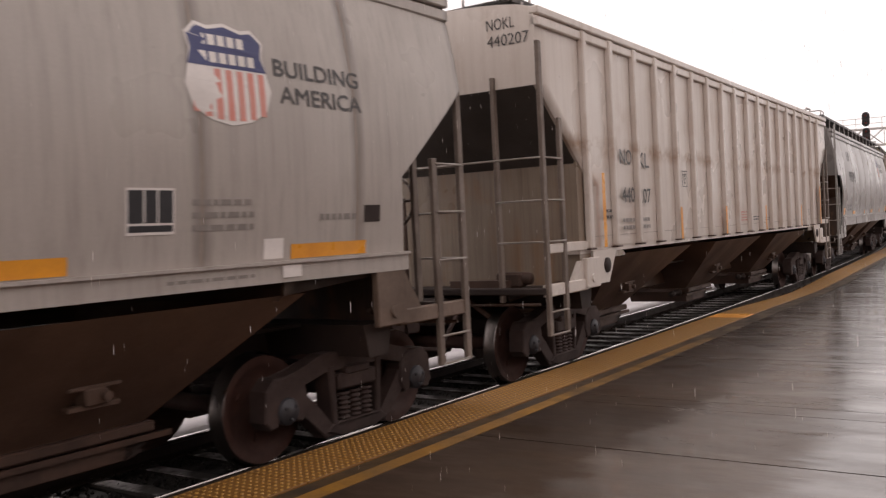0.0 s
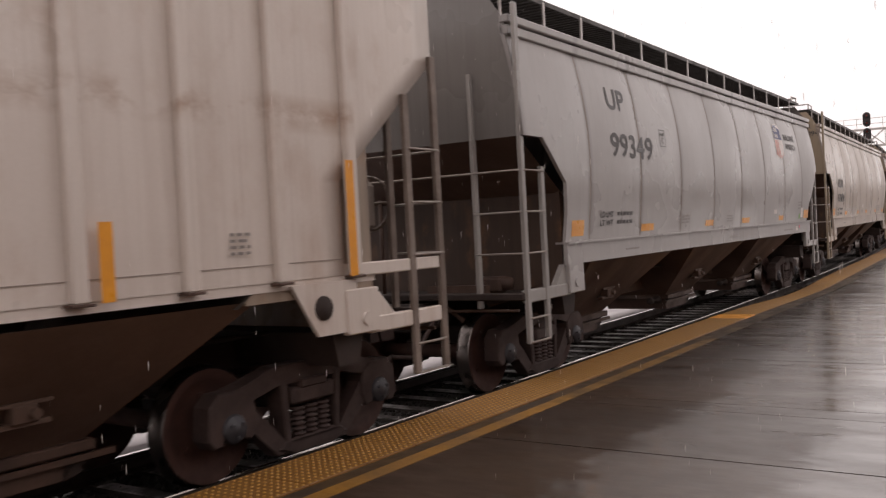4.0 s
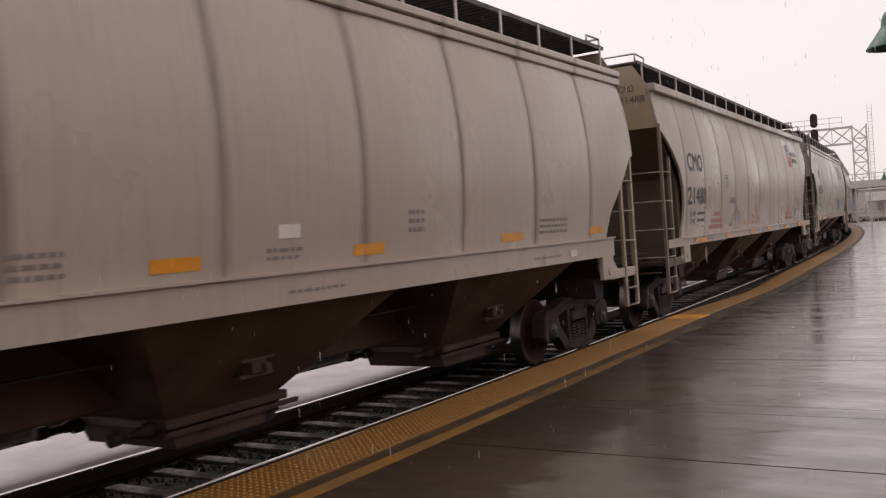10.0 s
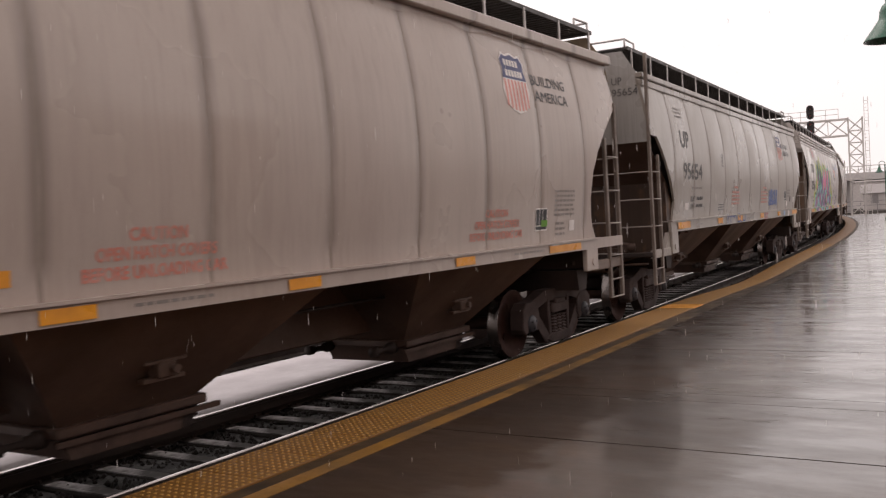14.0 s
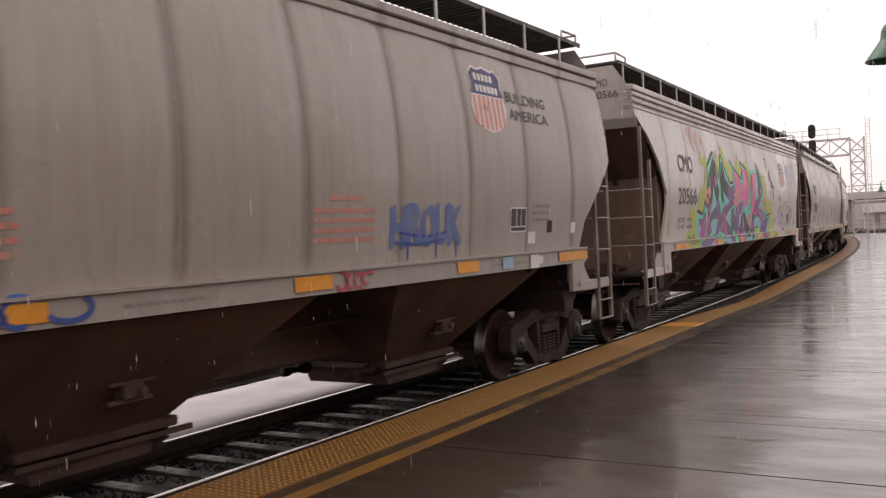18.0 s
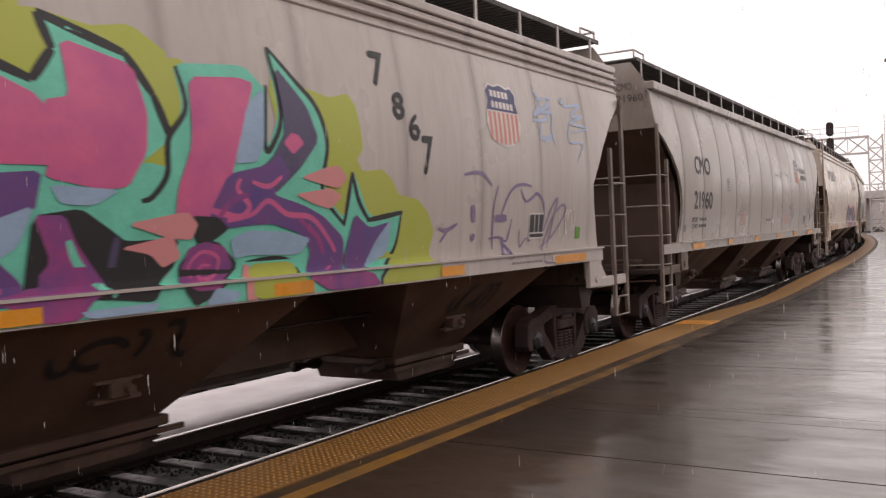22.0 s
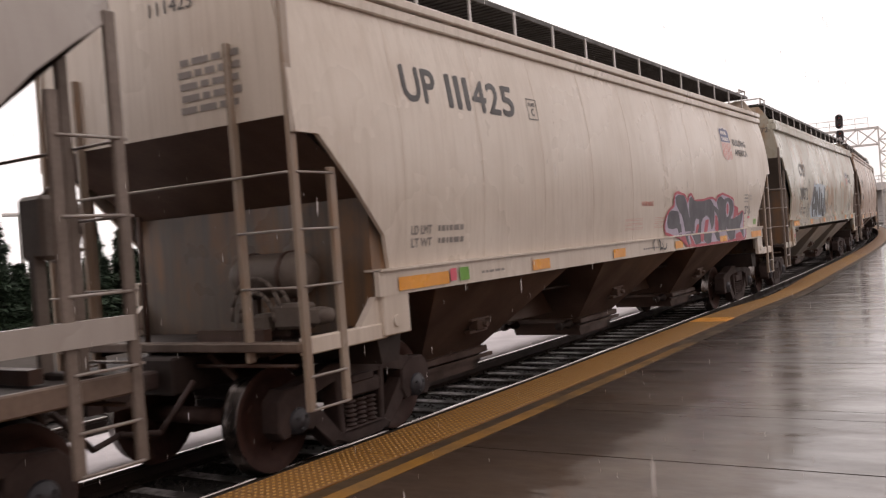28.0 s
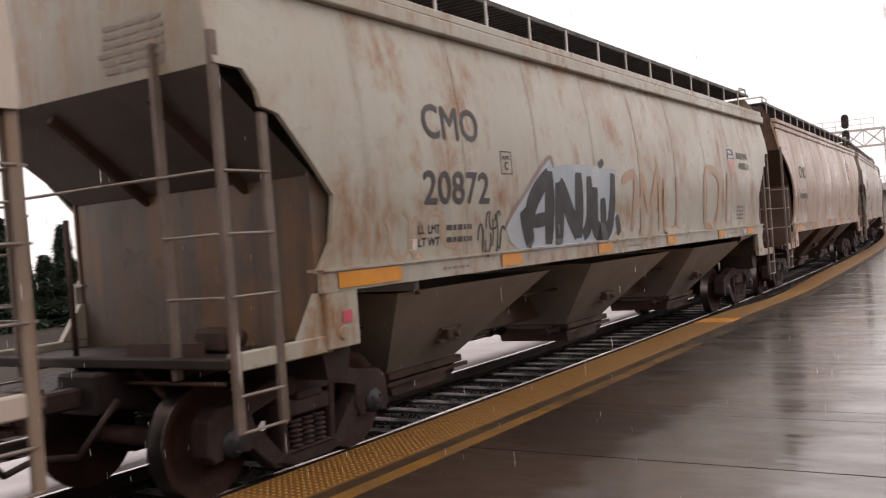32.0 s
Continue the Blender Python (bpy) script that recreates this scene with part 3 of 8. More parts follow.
# shared pieces of every truck, built once
def truck_meshes():
    out = {}
    bm = bmesh.new()
    b = bmesh.new()
    prism(b, [(-0.98, 0.73), (-0.72, 0.76), (-0.42, 0.86), (0.42, 0.86), (0.72, 0.76), (0.98, 0.73), (0.96, 0.6), (0.7, 0.62), (0.4, 0.715), (-0.4, 0.715), (-0.7, 0.62), (-0.96, 0.6)], -0.09, 0.09)
    for s in (-1, 1):
        # the jaw over the bearing, the diagonal, and the column beside the springs
        prism(b, [(s * 0.66, 0.66), (s * 0.78, 0.74), (s * 1.02, 0.74), (s * 1.12, 0.65), (s * 1.14, 0.4), (s * 1.08, 0.33), (s * 0.99, 0.34), (s * 0.98, 0.55), (s * 0.8, 0.55), (s * 0.79, 0.36), (s * 0.7, 0.34), (s * 0.63, 0.46)], -0.1, 0.1)
        prism(b, [(s * 0.74, 0.56), (s * 0.74, 0.42), (s * 0.66, 0.36), (s * 0.42, 0.13), (s * 0.22, 0.12), (s * 0.32, 0.23), (s * 0.52, 0.44), (s * 0.65, 0.57)], -0.08, 0.08)
        prism(b, [(s * 0.26, 0.2), (s * 0.33, 0.22), (s * 0.37, 0.75), (s * 0.28, 0.75)], -0.095, 0.095)
    prism(b, [(-0.42, 0.18), (-0.24, 0.115), (0.24, 0.115), (0.42, 0.18), (0.32, 0.245), (-0.32, 0.245)], -0.1, 0.1)
    bmesh.ops.bevel(b, geom=[e for e in b.edges if abs(e.verts[0].co.y - e.verts[1].co.y) < 1e-6], offset=0.014, segments=1, affect="EDGES")
    merge(bm, b)
    out["side_frame"] = mesh_of("side_frame", bm, "truck")
    bm = bmesh.new()
    prof = []
    for k in range(6):
        z = 0.25 + k * 0.042
        prof += [(0.04, z), (0.067, z + 0.01), (0.067, z + 0.022), (0.04, z + 0.032)]
    lathe(bm, prof, 12)
    out["spring"] = mesh_of("spring", bm, "truck")
    bm = bmesh.new()
    soft_box(bm, -0.26, 0.26, -0.12, 0.1, 0.52, 0.66, 0.02)
    soft_box(bm, -0.16, 0.16, -0.13, 0.1, 0.645, 0.72, 0.015)
    soft_box(bm, -0.3, 0.3, -0.1, 0.1, 0.2, 0.25, 0.015)
    out["bolster_end"] = mesh_of("bolster_end", bm, "truck")
    bm = bmesh.new()
    soft_box(bm, -0.2, 0.2, -0.95, 0.95, 0.46, 0.7, 0.03)
    lathe(bm, [(0.0, 0.7), (0.2, 0.7), (0.2, 0.8), (0.0, 0.8)], 20)
    for s in (-1, 1):
        bar(bm, (s * 0.33, -0.7, 0.42), (s * 0.33, 0.7, 0.42), 0.09, 0.12)
    out["bolster"] = mesh_of("bolster", bm, "truck")
    bm = bmesh.new()
    lathe(bm, [(0.0, -0.13), (0.05, -0.13), (0.06, -0.115), (0.1, -0.11), (0.115, -0.09), (0.115, 0.05)], 20, "y")
    for k in range(3):
        a = k * 2.094 + 0.5
        rod(bm, (0.062 * math.cos(a), -0.14, 0.062 * math.sin(a)), (0.062 * math.cos(a), -0.1, 0.062 * math.sin(a)), 0.016, 6)
    out["cap"] = mesh_of("bearing_cap", bm, "cap")
    bm = bmesh.new()
    prism(bm, [(-0.16, -0.06), (-0.15, 0.14), (0.15, 0.14), (0.16, -0.06), (0.11, -0.1), (0.1, 0.03), (-0.1, 0.03), (-0.11, -0.1)], -0.09, 0.09)
    out["adapter"] = mesh_of("bearing_adapter", bm, "truck")
    bm = bmesh.new()
    R = 0.457
    for s in (-1, 1):
        face = [(0.0, 0.055), (0.09, 0.06), (0.13, 0.03), (0.2, 0.0), (0.33, 0.012), (0.36, 0.05), (R - 0.045, 0.062), (R - 0.008, 0.066)]
        rings = lathe(bm, [(r, s * (0.755 + y)) for r, y in face], 36, "y")
        back = [(R + 0.026, -0.07), (R - 0.05, -0.075), (R - 0.1, -0.03), (0.2, -0.02), (0.12, -0.05), (0.08, -0.06)]
        lathe(bm, [(r, s * (0.755 + y)) for r, y in back], 36, "y")
    rod(bm, (0, -1.02, 0), (0, 1.02, 0), 0.08, 14)
    n_body = len(bm.faces)
    for s in (-1, 1):
        tread = [(R - 0.008, 0.066), (R, 0.055), (R + 0.002, -0.03), (R + 0.02, -0.045), (R + 0.026, -0.07)]
        lathe(bm, [(r, s * (0.755 + y)) for r, y in tread], 36, "y")
    bm.faces.ensure_lookup_table()
    for f in bm.faces[n_body:]:
        f.material_index = 1
    # casting marks that show the turning
    for s in (-1, 1):
        for a in (0.4, 2.6, 4.5):
            bar(bm, (0.2 * math.cos(a), s * 0.765, 0.2 * math.sin(a)), (0.27 * math.cos(a), s * 0.77, 0.27 * math.sin(a)), 0.05, 0.02)
    out["wheelset"] = mesh_of("wheelset", bm, "wheel", "tread")
    return out


def add_truck(car, x, T, wheelsets):
    tr = part("truck", T["bolster"], None, car, "two-axle cast steel truck")
    tr.matrix_basis = pose(x, 0, 0)
    for s in (-1, 1):
        turn = 0 if s < 0 else 180
        for key, name in (("side_frame", "side_frame"), ("bolster_end", "bolster_end")):
            o = part(name, T[key], None, tr)
            o.matrix_basis = pose(0, s * 1.0, 0, 0, 0, turn)
        for cx in (-0.15, 0.0, 0.15):
            o = part("spring", T["spring"], None, tr)
            o.matrix_basis = pose(cx, s * 1.05, 0)
        for ax in (-0.889, 0.889):
            o = part("bearing_cap", T["cap"], None, tr)
            o.matrix_basis = pose(ax, s * 1.02, 0.457, 0, 0, turn)
            o = part("bearing_adapter", T["adapter"], None, tr)
            o.matrix_basis = pose(ax, s * 1.0, 0.457, 0, 0, turn)
    for ax in (-0.889, 0.889):
        w = part("wheelset", T["wheelset"], None, tr, "rusty steel wheelset with bright treads")
        w.matrix_basis = pose(ax, 0, 0.457)
        wheelsets.append((w, ax))


def bay_side(z):
    """Half width of a discharge bay at a height: the side sheets run in steeply to the outlet."""
    return 0.6 + 0.87 * (z - 0.56) / 0.88


def bay_mesh(mat):
    """One discharge bay, sloping in on all four sides, down to the outlet."""
    bm = bmesh.new()
    rings = [[bm.verts.new((x * wx, y * wy, z)) for x, y in ((-1, -1), (1, -1), (1, 1), (-1, 1))] for wx, wy, z in ((1.58, 1.47, 1.44), (0.68, 0.6, 0.56), (0.62, 0.56, 0.5))]
    for a, b in zip(rings, rings[1:]):
        for i in range(4):
            bm.faces.new((a[i], a[(i + 1) % 4], b[(i + 1) % 4], b[i]))
    bm.faces.new(rings[-1])
    return mesh_of("hopper_bay", bm, mat)


def bracket_mesh():
    """The vibrator bracket on a bay's slope: two shelves, a block and a pin."""
    bm = bmesh.new()
    y = -bay_side(0.86)
    soft_box(bm, -0.2, 0.2, y - 0.09, y, 0.79, 0.83, 0.008)
    soft_box(bm, -0.2, 0.2, y - 0.12, y, 0.93, 0.96, 0.008)
    soft_box(bm, -0.09, 0.09, y - 0.13, y, 0.82, 0.94, 0.012)
    rod(bm, (0.05, y, 0.88), (0.05, y - 0.18, 0.88), 0.035, 8)
    return mesh_of("vibrator_bracket", bm, "bay")


def gate_meshes():
    """The outlet under a bay: its bolted flange, the chute, a slide rail and the toothed rack beyond it."""
    out = {}
    bm = bmesh.new()
    soft_box(bm, -0.72, 0.72, -0.66, 0.66, 0.47, 0.55, 0.012)
    out["flange"] = mesh_of("flange", bm, "gear")
    bm = bmesh.new()
    prism(bm, [(-0.64, 0.475), (0.64, 0.475), (0.55, 0.28), (-0.55, 0.28)], -0.56, 0.56)
    out["gate"] = mesh_of("outlet_gate", bm, "gear")
    bm = bmesh.new()
    prism(bm, [(-0.7, 0.445), (0.9, 0.445), (0.9, 0.40), (-0.7, 0.40)], -0.62, -0.58)
    out["rail"] = mesh_of("slide_rail", bm, "gear")
    bm = bmesh.new()
    edge = [(0.55, 0.54)]
    for k in range(5):
        z = 0.53 - k * 0.05
        edge += [(0.8 - 0.03 * k, z - 0.012), (0.72 - 0.03 * k, z - 0.038)]
    prism(bm, edge + [(0.5, 0.27)], -0.56, -0.5)
    out["rack"] = mesh_of("gate_rack", bm, "under")
    return out


def shaft_mesh():
    bm = bmesh.new()
    lathe(bm, [(0.0, -1.12), (0.055, -1.12), (0.055, -1.03), (0.028, -1.02), (0.028, -0.86), (0.05, -0.85), (0.05, -0.79), (0.07, -0.78), (0.07, -0.7), (0.03, -0.69), (0.03, 0.55), (0.0, 0.55)], 10, "y")
    bmesh.ops.transform(bm, matrix=pose(0, 0, 0, 0, 0, -90), verts=bm.verts[:])
    return mesh_of("gate_shaft", bm, "under")


WALK_Z = 4.57


def board_mesh(length, z):
    """Running boards: strips of open grating, both sides of the hatches, joined across the ends."""
    bm = bmesh.new()
    for s in (-1, 1):
        for k in range(20):
            y = s * (0.62 + k * 0.0335)
            box(bm, 0.05, length - 0.05, y - 0.006, y + 0.006, z, z + 0.035)
        k = 0
        while 0.25 + k * 0.135 < length:
            x = 0.25 + k * 0.135
            box(bm, x - 0.008, x + 0.008, min(s * 0.61, s * 1.26), max(s * 0.61, s * 1.26), z - 0.012, z + 0.015)
            k += 1
        box(bm, 0.03, length - 0.03, s * 1.265 - 0.012, s * 1.265 + 0.012, z - 0.02, z + 0.036)
        for x in (0.07, 0.14, 0.21, 0.28, 0.35, 0.42, 0.49, 0.56):
            xx = x if s < 0 else length - x
            box(bm, xx - 0.008, xx + 0.008, -0.62, 0.62, z, z + 0.03)
    return mesh_of("running_board", bm, "grate")


def text_points(words, height, width):
    """The outline mesh of a line of text, scaled to a height and width, from 0,0 upwards."""
    cu = bpy.data.curves.new("words", "FONT")
    cu.body, cu.resolution_u = words, 3
    ob = bpy.data.objects.new("words", cu)
    scene.collection.objects.link(ob)
    bpy.context.view_layer.update()
    me = bpy.data.meshes.new_from_object(ob.evaluated_get(bpy.context.evaluated_depsgraph_get()))
    vs = [v.co.copy() for v in me.vertices]
    fs = [list(p.vertices) for p in me.polygons]
    bpy.data.objects.remove(ob)
    bpy.data.curves.remove(cu)
    bpy.data.meshes.remove(me)
    x0, x1 = min(v.x for v in vs), max(v.x for v in vs)
    z0, z1 = min(v.y for v in vs), max(v.y for v in vs)
    return [((v.x - x0) / (x1 - x0) * width, (v.y - z0) / (z1 - z0) * height) for v in vs], fs


def glyphs(pts, fs):
    """Splits a text mesh into its single letters."""
    root = list(range(len(pts)))

    def find(a):
        while root[a] != a:
            root[a] = root[root[a]]
            a = root[a]
        return a
    for f in fs:
        for a in f[1:]:
            root[find(a)] = find(f[0])
    out = {}
    for f in fs:
        out.setdefault(find(f[0]), []).append(f)
    return out.values()


def letter_parts(car, pts, fs, place, mat, bold=0.0):
    """One part for each letter; a bold stencil is struck three times, a little apart."""
    for faces in glyphs(pts, fs):
        bm = bmesh.new()
        for shift in ((-bold, 0), (bold, bold), (0, -bold)) if bold else ((0, 0),):
            vs = {}
            for f in faces:
                for i in f:
                    if i not in vs:
                        vs[i] = bm.verts.new(place(pts[i][0] + shift[0], pts[i][1] + shift[1]) + Vector((0, -shift[0] * 0.06 - shift[1] * 0.04, 0)))
                try:
                    bm.faces.new([vs[i] for i in f])
                except ValueError:
                    pass
        part("letter", bm, mat, car)


def letters(car, style, words, x, z, width, height, mat="letter", lift=0.024):
    pts, fs = text_points(words, height, width)
    letter_parts(car, pts, fs, lambda u, v: map_side(style, x + u, z + v, lift), mat, 0.004 if height < 0.18 or style == "ribbed" else 0.011)


def sticker(bm, style, x0, x1, z0, z1, lift=0.026):
    """A thin plate that follows the side."""
    nx, nz = max(1, int((x1 - x0) / 0.08)), max(1, int((z1 - z0) / 0.1))
    g = [[bm.verts.new(map_side(style, x0 + (x1 - x0) * i / nx, z0 + (z1 - z0) * j / nz, lift)) for j in range(nz + 1)] for i in range(nx + 1)]
    for i in range(nx):
        for j in range(nz):
            bm.faces.new((g[i][j], g[i + 1][j], g[i + 1][j + 1], g[i][j + 1]))


def bars(car, style, x, z, width, height, rows, mat="faint", name="stencil", seed=1):
    """Lines of small writing too fine to read, as rows of short bars."""
    rnd = random.Random(seed + int(x * 100))
    bm = bmesh.new()
    step = height / rows
    for r in range(rows):
        u = 0.0
        z0 = z + height - (r + 1) * step
        while u < width - 0.02:
            w = min(rnd.uniform(0.035, 0.12), width - u)
            sticker(bm, style, x + u, x + u + w, z0 + step * 0.26, z0 + step * 0.74, 0.024)
            u += w + 0.022
    return tagged(part(name, bm, mat, car), kind="stuff")


def patch(car, style, name, mat, x0, x1, z0, z1, lift=0.026, label=""):
    bm = bmesh.new()
    sticker(bm, style, x0, x1, z0, z1, lift)
    return part(name, bm, mat, car, label)


def flat_shape(car, style, name, mat, outline, lift=0.026, label=""):
    """A painted shape on the side, cut in narrow columns so that it follows the bulge."""
    bm = bmesh.new()
    vs = [bm.verts.new((x, 0, z)) for x, z in outline]
    for tri in geometry.tessellate_polygon([[Vector((x, z, 0)) for x, z in outline]]):
        bm.faces.new([vs[i] for i in tri])
    for z in [1.3 + k * 0.12 for k in range(1, 24)] + [BODY["top"] + 0.012, BODY["top"] + 0.016]:
        geom = bm.verts[:] + bm.edges[:] + bm.faces[:]
        bmesh.ops.bisect_plane(bm, geom=geom, plane_co=(0, 0, z), plane_no=(0, 0, 1))
    for v in bm.verts:
        v.co = map_side(style, v.co.x, v.co.z, lift)
    return part(name, bm, mat, car, label)


def shield(car, style, x, z, w=0.74, h=0.68):
    """The owner's shield as plain shapes: a blue head over red and white stripes."""
    def at(u, v):
        return (x + u * w, z + v * h)
    rim = [(0.5, -0.03), (0.75, 0.02), (0.95, 0.14), (1.03, 0.36), (0.98, 0.55), (0.94, 0.72), (0.98, 0.88), (0.84, 1.01), (0.7, 0.98), (0.5, 1.03), (0.3, 0.98), (0.16, 1.01), (0.02, 0.88), (0.06, 0.72), (0.02, 0.55), (-0.03, 0.36), (0.05, 0.14), (0.25, 0.02)]
    plate = flat_shape(car, style, "shield", "white", [at(*p) for p in rim], 0.025, "red, white and blue shield emblem")
    head = [(0.02, 0.56), (0.98, 0.56), (0.92, 0.72), (0.95, 0.87), (0.83, 0.97), (0.7, 0.94), (0.5, 0.99), (0.3, 0.94), (0.17, 0.97), (0.05, 0.87), (0.08, 0.72)]
    o = flat_shape(car, style, "shield_head", "shield_blue", [at(*p) for p in head], 0.0275)
    o.parent = plate
    for z0 in (0.6, 0.78):
        bm = bmesh.new()
        for k in range(6 if z0 < 0.7 else 5):
            u = 0.17 + k * 0.115
            sticker(bm, style, x + u * w, x + (u + 0.085) * w, z + z0 * h, z + (z0 + 0.11) * h, 0.03)
        tagged(part("shield_bar", bm, "white", plate), kind="stuff")
    for k in range(7):
        bm = bmesh.new()
        u = 0.055 + k * 0.135
        low = 0.02 + 0.5 * abs(u + 0.04 - 0.5) ** 2.2
        sticker(bm, style, x + u * w, x + (u + 0.075) * w, z + low * h, z + 0.54 * h, 0.0275)
        part("shield_stripe", bm, "shield_red", plate)


def add_ladders(car, length, mat, high, second, rungs, rear_high):
    """Ladders on the four corners: a corner stile, a short one on the side, one on the end, and their rungs."""
    W = 1.56
    for end in (0, 1):
        def X(v):
            return v if end == 0 else length - v
        for s in (-1, 1):
            y = s * W
            up = high if end == 0 else rear_high
            specs = [((X(0.03), y), 0.62, up), ((X(0.48), y), 0.62, second), ((X(0.0), s * 0.98), 1.0, min(up, 3.6))]
            for (px, py), z0, z1 in specs:
                bm = bmesh.new()
                soft_box(bm, px - 0.04, px + 0.04, py - 0.024, py + 0.024, z0, z1, 0.007)
                part("stile", bm, mat, car)
            for z in rungs:
                bm = bmesh.new()
                rod(bm, (X(0.03), y + s * 0.028, z), (X(0.48), y + s * 0.028, z), 0.011, 6)
                part("rung", bm, "rung", car)
                bm = bmesh.new()
                rod(bm, (X(-0.04), s * 0.98, z), (X(-0.04), y, z), 0.011, 6)
                part("rung", bm, "rung", car)
            for z in (0.63, 0.89):
                bm = bmesh.new()
                rod(bm, (X(0.03), y + s * 0.02, z), (X(0.48), y + s * 0.02, z), 0.013, 6)
                part("step", bm, "rung", car)
        bm = bmesh.new()
        rod(bm, (X(-0.045), -0.98, rungs[-1]), (X(-0.045), 1.5, rungs[-1]), 0.013, 6)
        part("hand_rail", bm, "rung", car)


def end_gear(car, X, end, spec):
    """The open platform over a truck: deck, bolster, air brake gear and, at the rear, the hand brake."""
    def put(name, make, mat, label=""):
        b = bmesh.new()
        make(b)
        return part(name, b, mat, car, label)

    def deck(b):
        box(b, min(X(0.06), X(1.0)), max(X(0.06), X(1.0)), -1.49, 1.49, 1.1, 1.125)
        for y in (-1.0, 0.3, 1.0):
            bar(b, (X(0.05), y, 1.07), (X(1.0), y, 1.07), 0.07, 0.06)
    put("end_deck", deck, "under")

    def bolster(b):
        prism(b, [(X(1.08), 1.1), (X(1.46), 1.1), (X(1.4), 0.82), (X(1.14), 0.82)], -1.45, 1.45)
    put("body_bolster", bolster, "under")
    if end == 0 and spec.get("tank"):
        def tank(b):
            lathe(b, [(0.0, -0.62), (0.14, -0.6), (0.19, -0.52), (0.2, -0.45), (0.2, 0.1), (0.19, 0.16), (0.14, 0.24), (0.0, 0.26)], 18, "y", centre=(X(0.72), -0.45, 1.68))
        put("air_reservoir", tank, "tank")

        for y in (-0.85, -0.4):
            def band(b):
                lathe(b, [(0.205, y - 0.02), (0.215, y - 0.02), (0.215, y + 0.02), (0.205, y + 0.02)], 18, "y", centre=(X(0.72), 0, 1.68))
                bar(b, (X(0.72), y, 1.1), (X(0.72), y, 1.5), 0.05, 0.05)
            put("tank_band", band, "gear")

        def valve(b):
            soft_box(b, min(X(0.42), X(0.62)), max(X(0.42), X(0.62)), -1.2, -0.85, 1.22, 1.44, 0.03)
            soft_box(b, min(X(0.45), X(0.6)), max(X(0.45), X(0.6)), -1.34, -1.22, 1.25, 1.4, 0.02)
            lathe(b, [(0.0, -1.42), (0.06, -1.42), (0.07, -1.36), (0.05, -1.3)], 12, "y", centre=(X(0.52), 0, 1.33))
            soft_box(b, min(X(0.4), X(0.6)), max(X(0.4), X(0.6)), -0.8, -0.62, 1.2, 1.36, 0.03)
        put("control_valve", valve, "tank")

        for r, x in ((0.2, 0.34), (0.3, 0.44), (0.26, 0.56)):
            def pipe(b):
                pts = [(X(x), -0.95 + r - r * math.cos(math.pi * k / 9), 1.3 + 1.25 * r * math.sin(math.pi * k / 9)) for k in range(10)]
                for p, q in zip(pts, pts[1:]):
                    rod(b, p, q, 0.02, 6)
            put("brake_pipe", pipe, "tank")
    if end == 0:
        def triple(b):
            soft_box(b, min(X(0.5), X(0.7)), max(X(0.5), X(0.7)), -0.95, -0.6, 1.13, 1.32, 0.03)
            lathe(b, [(0.0, -1.06), (0.07, -1.05), (0.08, -0.95)], 12, "y", centre=(X(0.6), 0, 1.24))
        put("brake_valve", triple, "gear")
    else:
        def cylinder(b):
            lathe(b, [(0.0, -0.3), (0.15, -0.3), (0.16, -0.24), (0.16, 0.1), (0.1, 0.16), (0.04, 0.18), (0.04, 0.4), (0.0, 0.4)], 16, "y", centre=(X(0.66), -0.3, 1.36))
        put("brake_cylinder", cylinder, "gear")

        def gearbox(b):
            soft_box(b, min(X(-0.1), X(0.06)), max(X(-0.1), X(0.06)), -0.72, -0.44, 1.95, 2.4, 0.03)
            bar(b, (X(0.02), -0.58, 1.12), (X(0.02), -0.58, 2.0), 0.09, 0.06)
            rod(b, (X(0.0), -0.58, 1.5), (X(0.6), -0.3, 1.36), 0.02, 6)
        put("hand_brake", gearbox, "tank")

        def wheel(b):
            c = Vector((X(-0.16), -0.58, 2.2))
            ring = [c + Vector((0, 0.27 * math.cos(k * math.pi / 10), 0.27 * math.sin(k * math.pi / 10))) for k in range(20)]
            for k in range(20):
                rod(b, ring[k], ring[(k + 1) % 20], 0.017, 6)
            for k in range(0, 20, 5):
                rod(b, c, ring[k], 0.014, 6)
            rod(b, c, c + Vector((X(0.1) - X(0.0), 0, 0)), 0.03, 8)
        put("brake_wheel", wheel, "frame_dirt")

    def levers(b):
        bar(b, (X(0.3), -0.9, 1.19), (X(0.3), -0.1, 1.19), 0.1, 0.1)
        rod(b, (X(0.2), 0.5, 1.1), (X(0.2), 0.5, 2.3), 0.025, 8)
        rod(b, (X(0.3), -0.9, 1.0), (X(1.2), -1.3, 1.2), 0.022, 6)
        rod(b, (X(0.02), -1.45, 0.98), (X(0.1), 0.2, 0.95), 0.018, 6)
        bar(b, (X(0.15), -0.7, 0.82), (X(0.15), -0.35, 1.05), 0.05, 0.05)
    put("brake_rigging", levers, "gear")


